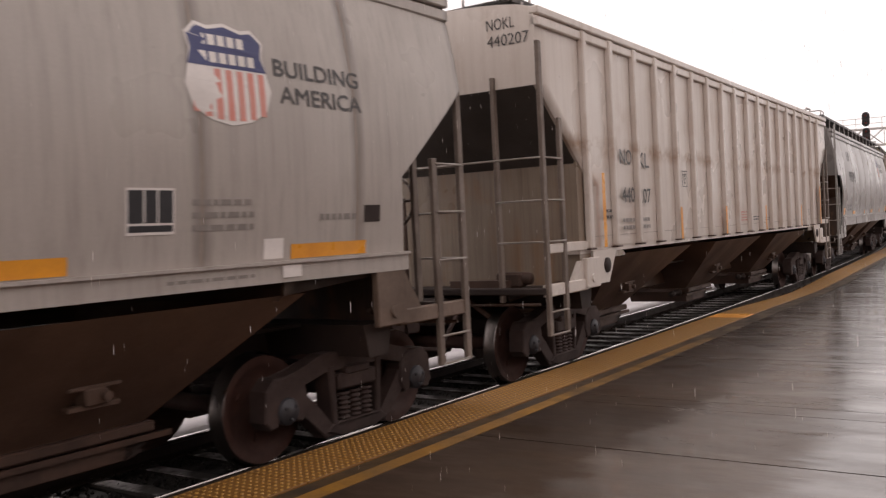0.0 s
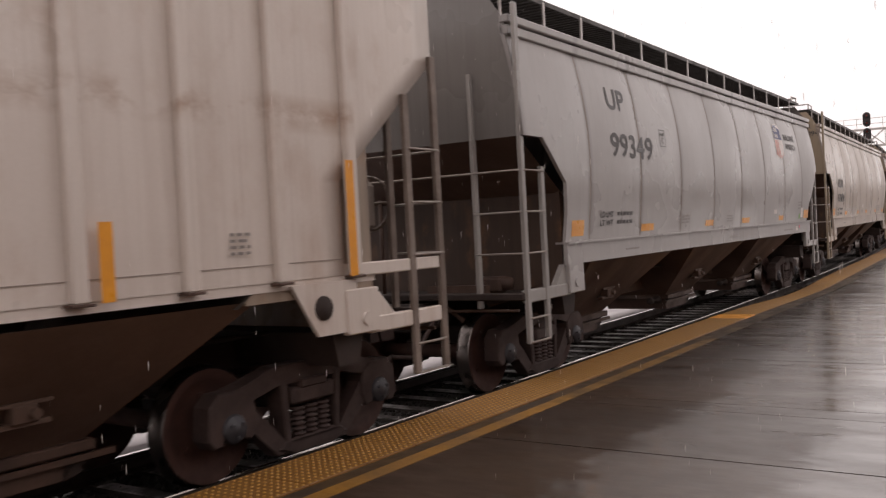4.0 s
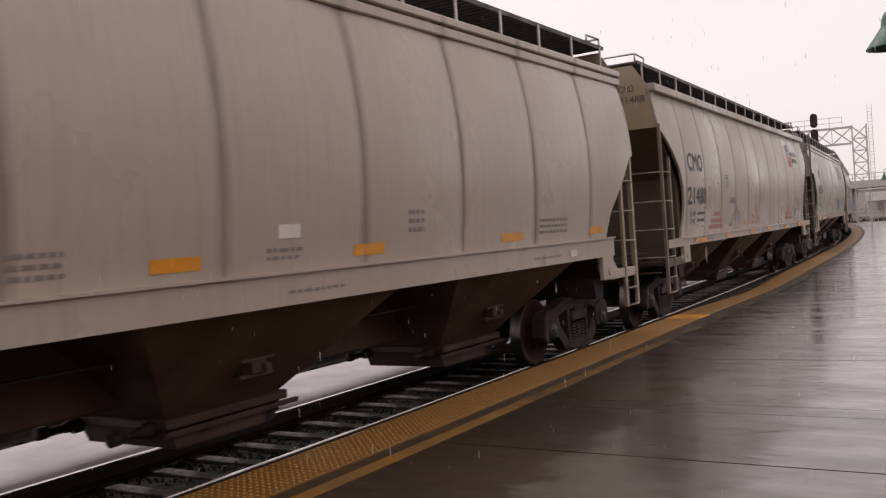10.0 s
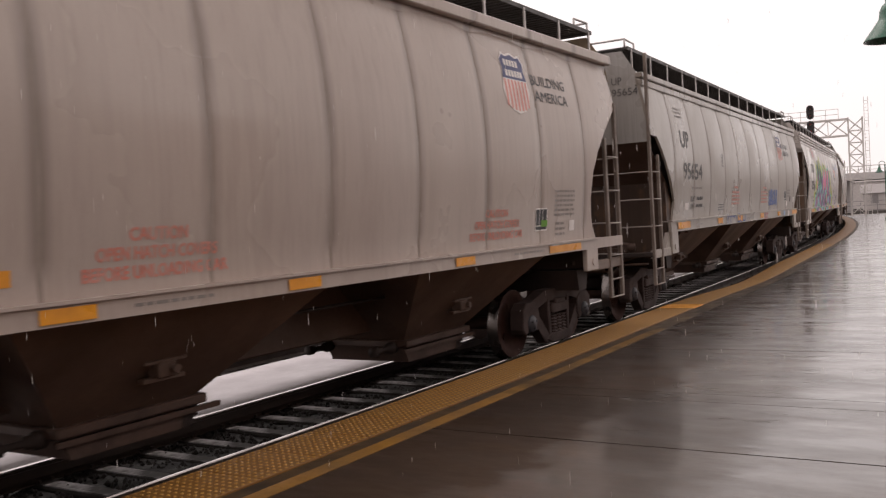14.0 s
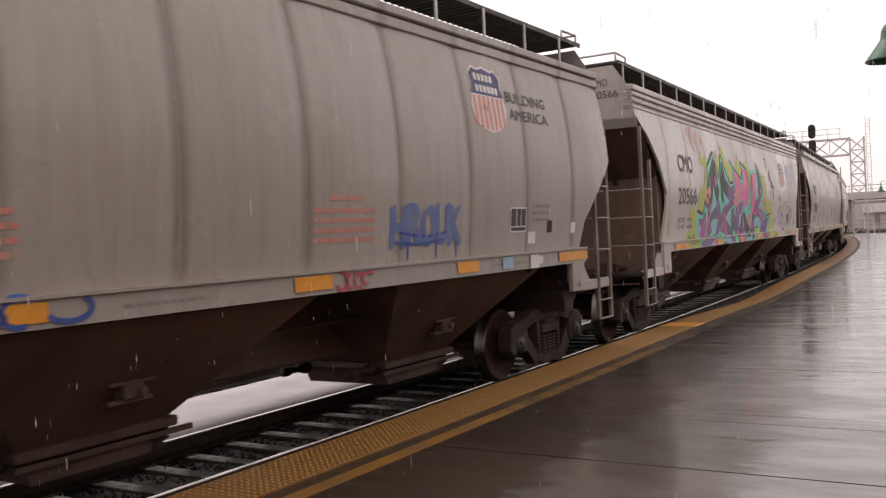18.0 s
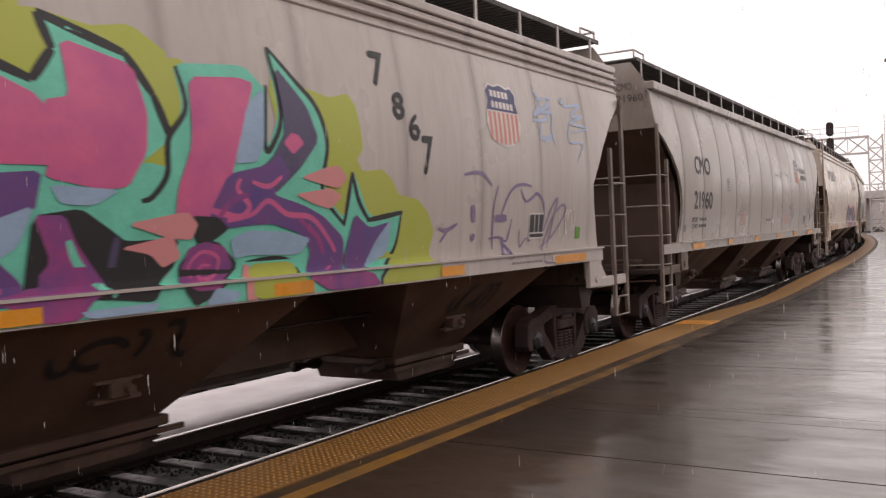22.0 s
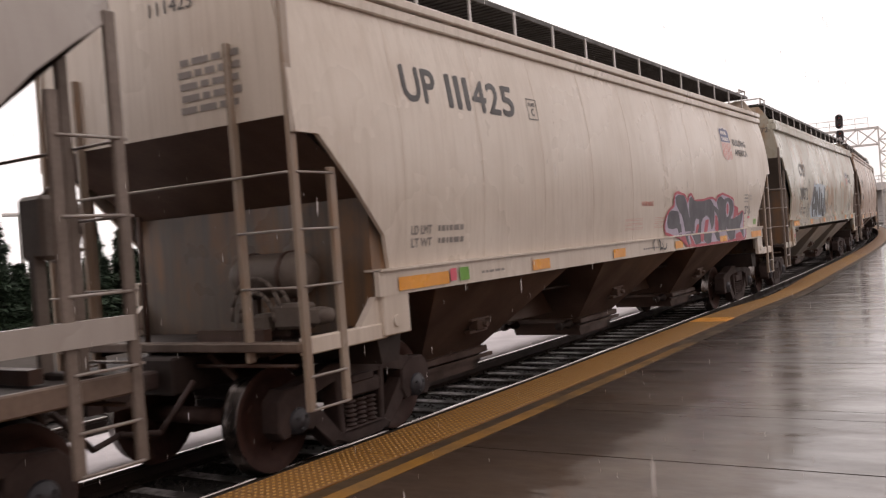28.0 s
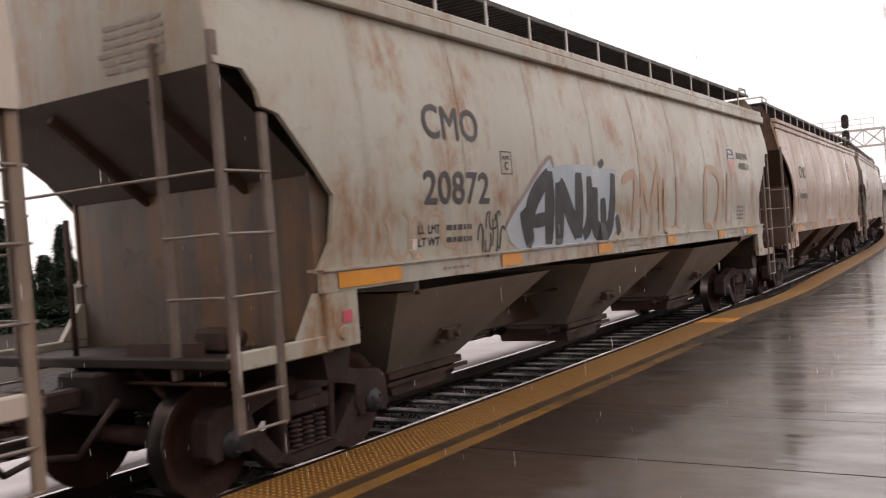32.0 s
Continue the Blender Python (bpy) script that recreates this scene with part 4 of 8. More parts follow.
def hopper_car(spec, T, kit, wheelsets):
    style, length, paint = spec["style"], spec["length"], spec["paint"]
    car = thing("covered_hopper_car", None, spec["label"], "freight car", "freight train")
    n = spec.get("panels", 10)
    cut = spec["cut"]
    rear = spec.get("rear", cut)
    walk_z = spec.get("walk", WALK_Z)
    lo, top = spec["sill"]
    up = spec.get("rise", 0.1)
    if style == "ribbed":
        bm = bmesh.new()
        skin(bm, style, 0, length, length, cut, rear, top - 0.12, high=4.0 + up)
        part("side_sheet", bm, paint, car)
        bm = bmesh.new()
        box(bm, 1.4, length - 1.4, -1.546, -1.535, 1.7, 1.706)
        part("lap_seam", bm, "seam", car)
        x = 1.2
        while x < length - 0.9:
            bm = bmesh.new()
            soft_box(bm, x - 0.055, x + 0.055, -1.62, -1.535, top - 0.13, 3.98 + up, 0.015)
            part("side_post", bm, paint, car)
            foot = bmesh.new()
            soft_box(foot, x - 0.08, x + 0.08, -1.63, -1.53, top - 0.145, top - 0.125, 0.004)
            part("post_foot", foot, "gear", car)
            x += 0.842
    else:
        for i in range(n):
            x0, x1 = length * i / n, length * (i + 1) / n
            bm = bmesh.new()
            skin(bm, style, x0, x1, length, cut, rear, top - 0.02, swell=spec.get("bow", 1.0), high=4.0 + up)
            part("side_panel", bm, paint, car)
            if i and n > 8:
                bm = bmesh.new()
                zz = [top + (3.98 + up - top) * k / 12 for k in range(13)]
                wob = [0.003 * math.sin(7 * z + i * 2.1) for z in zz]
                strips = [[bm.verts.new((x0 + d + w, -side_y(style, z) + lift - (0.0 if spec.get("bow", 1.0) else 0.007), z)) for z, w in zip(zz, wob)] for d, lift in ((-0.02, 0.01), (0.0, 0.002), (0.02, 0.01))]
                for a, b in zip(strips, strips[1:]):
                    for k in range(12):
                        bm.faces.new((a[k], b[k], b[k + 1], a[k + 1])).smooth = True
                part("weld_seam", bm, "seam" if spec.get("bow", 1.0) else paint, car)
    bm = bmesh.new()
    skin(bm, style, 0, length, length, cut, rear, top - 0.02, sign=1, high=4.0 + up)
    part("far_side_sheet", bm, paint, car)
    # sills, chords, roof
    for s in (-1, 1):
        bm = bmesh.new()
        if style != "ribbed":
            short = 0.04 if spec.get("lip") else 0.98
            prism(bm, [(short, lo), (length - short, lo), (length - short, top), (short, top)], s * 1.55, s * 1.605)
            box(bm, 0.98, length - 0.98, min(s * 1.45, s * 1.635), max(s * 1.45, s * 1.635), top - 0.012, top + 0.01)
        else:
            box(bm, 0.98, length - 0.98, min(s * 1.3, s * 1.53), max(s * 1.3, s * 1.53), lo + 0.08, top - 0.03)
        part("side_sill", bm, spec.get("sill_paint", paint), car)
        yt = side_y(style, 4.0)

        def band(b, inner, outer, z0, z1):
            soft_box(b, 0.0, length, min(s * (yt - inner), s * (yt + outer)), max(s * (yt - inner), s * (yt + outer)), z0 + up, z1 + up, 0.012)
        bm = bmesh.new()
        if spec.get("lip"):
            band(bm, 0.06, 0.1, 3.96, 4.09)
        else:
            band(bm, 0.06, 0.06, 4.0, 4.09)
        part("top_chord", bm, paint, car)
        bm = bmesh.new()
        if spec.get("deep_chord"):
            for z0, z1, out in ((3.7, 3.735, 0.065), (3.735, 3.8, 0.02), (3.8, 3.835, 0.07), (3.835, 3.9, 0.03), (3.9, 3.935, 0.075), (3.935, 3.99, 0.035)):
                band(bm, 0.12, out, z0, z1)
        elif spec.get("bold_chord"):
            band(bm, 0.1, 0.1, 3.84, 3.985)
        elif spec.get("lip"):
            band(bm, 0.06, 0.004, 3.86, 3.965)
        else:
            band(bm, 0.06, 0.05, 3.87, 3.975)
        part("chord_moulding", bm, paint, car)
    bm = bmesh.new()
    yt = side_y(style, 4.05 + up)
    sec = [(yt * math.cos(a), 4.05 + up + (0.27 - 0.35 * up) * math.sin(a)) for a in (math.pi * i / 12 for i in range(13))]
    for x0, x1 in ((0.03, length - 0.03),):
        r0 = [bm.verts.new((x0, y, z)) for y, z in sec]
        r1 = [bm.verts.new((x1, y, z)) for y, z in sec]
        for i in range(12):
            bm.faces.new((r0[i], r0[i + 1], r1[i + 1], r1[i])).smooth = True
        bm.faces.new(r0)
        bm.faces.new(r1[::-1])
    part("roof", bm, paint, car)
    bm = bmesh.new()
    for k in range(4):
        a = 0.9 + k * (length - 1.8) / 4
        soft_box(bm, a, a + (length - 1.8) / 4 - 0.06, -0.33, 0.33, 4.28 + up, 4.42 + up, 0.05)
    part("hatch_cover", bm, paint, car)
    bm = bmesh.new()
    soft_box(bm, 0.3, length - 0.3, -0.56, 0.56, 4.12, walk_z - 0.012, 0.02)
    part("hatch_coaming", bm, "gear", car)
    part("running_board", kit["board", round(length, 2), walk_z], None, car, "open steel grating walkway")
    k = 0
    x = 0.25
    while x < length:
        for s in (-1, 1):
            bm = bmesh.new()
            bar(bm, (x, s * 1.272, 4.07 + up), (x, s * 1.272, walk_z + 0.01), 0.05, 0.02)
            part("board_bracket", bm, "galv", car)
        x += 1.08
    for xe in (0.06, length - 0.06):
        bm = bmesh.new()
        for y in (-1.22, -0.6):
            rod(bm, (xe, y, walk_z), (xe, y, walk_z + 0.16), 0.016, 6)
        rod(bm, (xe, -1.22, walk_z + 0.16), (xe, -0.6, walk_z + 0.16), 0.016, 6)
        rod(bm, (xe, -1.22, walk_z + 0.16), (xe + (0.5 if xe < 1 else -0.5), -1.22, walk_z + 0.15), 0.016, 6)
        rod(bm, (xe + (0.5 if xe < 1 else -0.5), -1.22, walk_z + 0.15), (xe + (0.5 if xe < 1 else -0.5), -1.22, walk_z), 0.016, 6)
        part("roof_grab", bm, "galv", car)
    # ends: an upright head sheet above, a slope sheet below, a bulkhead and an end sill
    for end in (0, 1):
        def X(v):
            return v if end == 0 else length - v
        bm = bmesh.new()
        y0 = side_y(style, 3.5) - 0.012
        y1 = side_y(style, 4.0) - 0.012
        zb = spec.get("head", cut[0][1]) if end == 0 else rear[0][1]
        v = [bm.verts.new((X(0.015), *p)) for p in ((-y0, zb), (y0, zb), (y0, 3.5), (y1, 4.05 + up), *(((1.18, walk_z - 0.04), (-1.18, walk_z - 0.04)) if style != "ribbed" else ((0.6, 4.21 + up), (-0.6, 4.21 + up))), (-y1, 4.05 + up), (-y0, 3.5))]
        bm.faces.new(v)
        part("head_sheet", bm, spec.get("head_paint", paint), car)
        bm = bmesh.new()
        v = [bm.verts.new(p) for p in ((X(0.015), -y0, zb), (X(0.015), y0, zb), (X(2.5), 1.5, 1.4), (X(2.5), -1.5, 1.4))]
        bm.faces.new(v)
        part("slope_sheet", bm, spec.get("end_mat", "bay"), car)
        for yy in (-0.8, 0.45) if spec.get("stiff") else ():
            bm = bmesh.new()
            bar(bm, (X(0.1), yy, zb - 0.12), (X(2.3), yy, 1.5), 0.08, 0.06)
            part("slope_stiffener", bm, "gear", car)
        # gussets and bulkhead, set back from the end, take darker colours than the body
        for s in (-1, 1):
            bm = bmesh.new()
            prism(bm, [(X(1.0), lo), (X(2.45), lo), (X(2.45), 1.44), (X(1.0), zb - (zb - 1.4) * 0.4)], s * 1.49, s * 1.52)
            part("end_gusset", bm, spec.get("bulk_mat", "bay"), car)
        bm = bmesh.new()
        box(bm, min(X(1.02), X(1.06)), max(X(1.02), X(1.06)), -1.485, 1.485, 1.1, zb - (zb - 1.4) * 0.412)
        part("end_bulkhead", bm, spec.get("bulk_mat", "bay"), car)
        bm = bmesh.new()
        soft_box(bm, min(X(-0.06), X(0.06)), max(X(-0.06), X(0.06)), -1.55, 1.55, 1.09, 1.17, 0.012)
        part("end_sill", bm, spec.get("end_sill_mat", "under"), car)
        for s in (-1, 1):
            bm = bmesh.new()
            soft_box(bm, min(X(0.0), X(1.1)), max(X(0.0), X(1.1)), min(s * 1.5, s * 1.57), max(s * 1.5, s * 1.57), 1.06, 1.2, 0.012)
            if not spec.get("lip"):
                prism(bm, [(X(0.75), 1.2), (X(1.35), 1.2), (X(1.35), lo), (X(0.98), lo)], s * 1.48, s * 1.55)
            part("corner_sill", bm, spec.get("frame_mat", paint), car)
        end_gear(car, X, end, spec)
        bm = bmesh.new()
        soft_box(bm, min(X(-0.18), X(3.2)), max(X(-0.18), X(3.2)), -0.24, 0.24, 0.74, 1.06, 0.02)
        part("draft_sill", bm, "under", car)
        bm = bmesh.new()
        soft_box(bm, min(X(-0.58), X(-0.18)), max(X(-0.58), X(-0.18)), -0.08, 0.08, 0.8, 0.96, 0.02)
        prism(bm, [(X(-0.56), 0.72), (X(-0.78), 0.72), (X(-0.82), 0.86), (X(-0.78), 1.02), (X(-0.56), 1.02)], -0.17, 0.1)
        rod(bm, (X(-0.1), -0.4, 0.86), (X(-0.45), -0.36, 0.5), 0.025, 8)
        rod(bm, (X(-0.45), -0.36, 0.5), (X(-0.78), -0.28, 0.55), 0.025, 8)
        part("coupler", bm, "truck", car)
        if style == "ribbed":
            for s in (-1, 1):
                bm = bmesh.new()
                prism(bm, [(X(2.03), 1.53), (X(1.27), 1.53), (X(1.3), 1.11), (X(1.75), 1.11)], s * 1.54, s * 1.575)
                gusset = part("corner_gusset", bm, paint, car, "white gusset plate with a dark disc for its round lifting hole")
                # no opening is cut: a dark disc stands in for the hole's shade
                bm = bmesh.new()
                lathe(bm, [(0.0, -0.022), (0.095, -0.022), (0.1, 0.0), (0.1, 0.02)], 20, "y", centre=(X(1.69), s * 1.57, 1.33))
                part("dark_hole_disc", bm, "under", gusset)
                bm = bmesh.new()
                soft_box(bm, min(X(0.0), X(1.3)), max(X(0.0), X(1.3)), min(s * 1.53, s * 1.57), max(s * 1.53, s * 1.57), 1.55, 1.66, 0.01)
                part("end_rail", bm, paint, car)
        bm = bmesh.new()
        soft_box(bm, min(X(1.02), X(1.42)), max(X(1.02), X(1.42)), -1.6, -1.53, 1.08, lo + 0.03, 0.01)
        rod(bm, (X(1.2), -1.62, 1.2), (X(1.2), -1.52, 1.2), 0.055, 10)
        part("jacking_pad", bm, spec.get("pad_mat", paint), car)
        add_truck(car, X(spec.get("truck", 1.27)), T, wheelsets)
    add_ladders(car, length, spec.get("ladder_mat", "frame_dirt"), spec.get("ladder_top", 3.5), spec.get("second", 2.55), spec.get("rungs", (1.6, 2.05, 2.5)), rear[0][1] + 0.05)
    bm = bmesh.new()
    soft_box(bm, 3.2, length - 3.2, -0.24, 0.24, 0.66, 1.3, 0.02)
    part("centre_sill", bm, "bay", car)
    bm = bmesh.new()
    rod(bm, (1.5, -0.75, 1.1), (length - 1.5, -0.75, 1.1), 0.02, 6)
    part("train_pipe", bm, "under", car)
    for cx in (0.23 * length, length / 2, 0.77 * length):
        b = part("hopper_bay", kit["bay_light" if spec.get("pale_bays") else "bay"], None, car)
        b.matrix_basis = pose(cx, 0, 0)
        part("outlet_gate", kit["gate"], None, b)
        part("flange", kit["flange"], None, b)
        for y in (0.0, 1.2):
            part("slide_rail", kit["rail"], None, b).matrix_basis = pose(0, y, 0)
        for y in (0.0, 1.06):
            part("gate_rack", kit["rack"], None, b).matrix_basis = pose(0, y, 0)
        part("vibrator_bracket", kit["bracket"], None, b)
        part("vibrator_bracket", kit["bracket"], None, b).matrix_basis = pose(0, 0, 0, 0, 0, 180)
        for y in (-0.46, 0.46):
            part("gate_shaft", kit["shaft"], None, b).matrix_basis = pose(0, y, 0.47)
    return car


# ---- what is painted on each car ----
def amber(car, style, spans, z0=1.5, z1=1.61, lift=0.04):
    for a, b in spans:
        patch(car, style, "reflector", "orange", a, b, z0, z1, lift, "amber reflective strip")


def data_box(car, style, x, z, w=0.38, h=0.3):
    o = patch(car, style, "data_panel", "white", x, x + w, z, z + h, 0.025, "black and white data panel")
    for k, (a, b, c, d) in enumerate(((0.04, 0.34, 0.25, 0.95), (0.38, 0.62, 0.25, 0.95), (0.66, 0.96, 0.25, 0.95), (0.04, 0.96, 0.06, 0.2))):
        p = patch(car, style, "data_field", "black", x + a * w, x + b * w, z + c * h, z + d * h, 0.0275)
        p.parent = o


def type_square(car, style, x, z):
    bm = bmesh.new()
    for a, b, c, d in ((0, 0.25, 0, 0.012), (0, 0.25, 0.238, 0.25), (0, 0.012, 0.012, 0.238), (0.238, 0.25, 0.012, 0.238)):
        sticker(bm, style, x + a, x + b, z + c, z + d, 0.0245)
    letters(car, style, "PLATE", x + 0.045, z + 0.16, 0.16, 0.04)
    letters(car, style, "C", x + 0.09, z + 0.05, 0.07, 0.085)
    part("type_square", bm, "letter", car)


def load_lines(car, style, x, z, w=1.0, h=0.24, mat="letter"):
    """Load limit and light weight: the words, with bars for the worn figures."""
    for k, words in enumerate(("LD LMT", "LT WT")):
        zz = z + h * (0.56 if k == 0 else 0.02)
        letters(car, style, words, x, zz, w * 0.36, h * 0.36, mat)
        bars(car, style, x + w * 0.48, zz - h * 0.04, w * 0.5, h * 0.5, 1, mat)


def slogan(car, style, x, z, w=0.98):
    letters(car, style, "BUILDING", x, z + 0.2, w, 0.125)
    letters(car, style, "AMERICA", x + 0.04, z, w * 0.97, 0.125)


def end_mark(car, y, z, lines, wide=0.088, tall=0.12):
    """Reporting marks on the head sheet that faces along the track, set towards its platform side."""
    for k, words in enumerate(lines):
        pts, fs = text_points(words, tall, wide * len(words))
        letter_parts(car, pts, fs, lambda u, v: Vector((0.006, y - u, z - k * 0.19 + v)), "letter")


def end_bars(car, y0, y1, z0, z1, rows):
    """Lines of small writing on the head sheet."""
    rnd = random.Random(rows)
    bm = bmesh.new()
    step = (z1 - z0) / rows
    for r in range(rows):
        y = y1 - rnd.uniform(0, 0.15)
        while y > y0:
            w = rnd.uniform(0.08, 0.22)
            v = [bm.verts.new((0.007, a, b)) for a, b in ((y, z0 + r * step), (max(y - w, y0), z0 + r * step), (max(y - w, y0), z0 + (r + 0.55) * step), (y, z0 + (r + 0.55) * step))]
            bm.faces.new(v)
            y -= w + 0.04
    tagged(part("stencil", bm, "faint", car), kind="stuff")


def paint_A(car, st):
    shield(car, st, 12.95, 2.7)
    slogan(car, st, 13.76, 2.88)
    data_box(car, st, 12.42, 1.94)
    bars(car, st, 12.95, 1.93, 0.55, 0.26, 3)
    amber(car, st, [(13.88, 14.78), (11.2, 12.02), (8.4, 8.9), (5.5, 6)], 1.72, 1.83, 0.027)
    patch(car, st, "label", "white", 13.6, 13.8, 1.73, 1.88)
    patch(car, st, "vent_plate", "under", 14.75, 14.95, 1.98, 2.12)
    bars(car, st, 14.2, 1.98, 0.45, 0.1, 1)


def paint_B(car, st):
    letters(car, st, "NO", 2.29, 2.64, 0.42, 0.2, lift=0.03)
    letters(car, st, "KL", 2.95, 2.62, 0.42, 0.2, lift=0.03)
    letters(car, st, "440", 2.33, 2.13, 0.44, 0.2, lift=0.03)
    letters(car, st, "207", 2.95, 2.12, 0.44, 0.2, lift=0.03)
    for x in (2.33, 2.95):
        bars(car, st, x, 1.74, 0.42, 0.2, 2)
    type_square(car, st, 4.84, 2.37)
    for x, hi in ((1.52, 2.5), (4.52, 2.05), (6.96, 2.05), (9.78, 2.05), (13.11, 2.05), (15.4, 2.5)):
        patch(car, st, "reflector", "orange", x, x + 0.1, 1.56, hi, 0.086, "amber reflective strip")
    bars(car, st, 1.68, 1.9, 0.3, 0.16, 2, "letter")
    bars(car, st, 9.0, 1.76, 0.46, 0.1, 2, "letter")
    bars(car, st, 10.0, 1.74, 0.36, 0.08, 2)
    bars(car, st, 14.2, 1.78, 0.19, 0.18, 4)
    bars(car, st, 8.1, 1.76, 0.5, 0.2, 4, "red")
    end_mark(car, -0.93, 4.14, ("NOKL", "440207"), 0.09, 0.13)


def paint_C(car, st):
    letters(car, st, "UP", 2.4, 3.36, 0.62, 0.27)
    letters(car, st, "99349", 2.36, 2.74, 1.5, 0.3)
    load_lines(car, st, 2.0, 1.84, 1.1, 0.2)
    amber(car, st, [(1.16, 1.52)], 1.74, 1.93, 0.027)
    amber(car, st, [(3.45, 3.9), (6.33, 6.82), (8.6, 9.07), (11.4, 11.87)], 1.74, 1.84, 0.027)
    bars(car, st, 7.55, 1.78, 0.42, 0.13, 3)
    amber(car, st, [(13.85, 14.3)], 1.75, 1.94, 0.027)
    type_square(car, st, 4.2, 2.95)
    shield(car, st, 11.34, 3.06, 0.74, 0.74)
    slogan(car, st, 12.24, 3.29)
    patch(car, st, "label", "pink", 13.1, 13.2, 1.53, 1.6, 0.042)
    patch(car, st, "label", "green_tag", 13.32, 13.5, 1.74, 1.86)
    patch(car, st, "label", "white", 13.55, 13.77, 1.77, 1.99)
    patch(car, st, "label", "white", 10.95, 11.2, 1.88, 1.97)
    bars(car, st, 13.2, 1.95, 0.5, 0.2, 3)
    bars(car, st, 5.0, 1.8, 0.5, 0.15, 3)


def paint_D(car, st):
    letters(car, st, "ECNX", 1.93, 2.53, 0.88, 0.22)
    letters(car, st, "170094", 1.9, 2.12, 1.22, 0.22)
    load_lines(car, st, 1.9, 1.74, 0.9, 0.24)
    amber(car, st, [(0.98, 1.39), (3.45, 3.86), (6.22, 6.68), (8.46, 8.92), (11.2, 11.75), (13.8, 14.25)], 1.75, 1.85, 0.027)
    amber(car, st, [(0.98, 1.39)], 1.86, 1.94, 0.027)
    type_square(car, st, 4.21, 2.38)
    patch(car, st, "label", "white", 7.48, 7.74, 1.94, 2.05)
    bars(car, st, 5.08, 1.76, 0.5, 0.2, 3)
    bars(car, st, 7.35, 1.76, 0.42, 0.12, 2)
    bars(car, st, 9.3, 1.91, 0.28, 0.25, 3)
    bars(car, st, 12.2, 1.79, 0.8, 0.22, 3)
    end_mark(car, -0.92, 4.08, ("ECNX", "170094"))
    end_bars(car, -1.1, -0.4, 3.45, 3.75, 4)


def paint_E(car, st):
    letters(car, st, "CMO", 1.51, 2.74, 1.07, 0.32, "black")
    letters(car, st, "21488", 1.44, 2.12, 1.38, 0.31, "black")
    load_lines(car, st, 1.6, 1.76, 1.1, 0.24)
    amber(car, st, [(1.8, 2.66), (4.37, 4.83), (6.85, 7.25), (9.05, 9.45), (11.65, 12.05), (13.95, 14.95)], 1.4, 1.49)
    for x, z in ((3.1, 1.62), (7.2, 1.62), (12.05, 1.64)):
        letters(car, st, "CAUTION", x + 0.36, z + 0.25, 0.5, 0.085, "red")
        letters(car, st, "OPEN HATCH COVERS", x + 0.1, z + 0.125, 1.05, 0.085, "red")
        letters(car, st, "BEFORE UNLOADING CAR", x, z, 1.25, 0.085, "red")
    end_mark(car, -0.92, 4.08, ("CMO", "21488"))
    type_square(car, st, 4.5, 2.47)
    scrawl(car, st, "tag_smudge", 4.83, 2.12, 0.65, 0.12, 7, 4, 0.05)
    shield(car, st, 13.0, 3.12, 0.66, 0.7)
    slogan(car, st, 13.8, 3.3)
    scrawl(car, st, "letter", 4.87, 1.58, 1.05, 0.42, 5, 3)
    data_box(car, st, 13.67, 1.69, 0.33, 0.28)
    patch(car, st, "label", "green_tag", 13.84, 14.0, 1.74, 1.82, 0.034)
    bars(car, st, 14.2, 1.85, 0.62, 0.36, 6)
    bars(car, st, 14.25, 1.6, 0.3, 0.2, 3)
    patch(car, st, "label", "white", 14.68, 14.84, 1.66, 1.8)
    patch(car, st, "label", "orange", 6.5, 6.72, 1.64, 1.74)


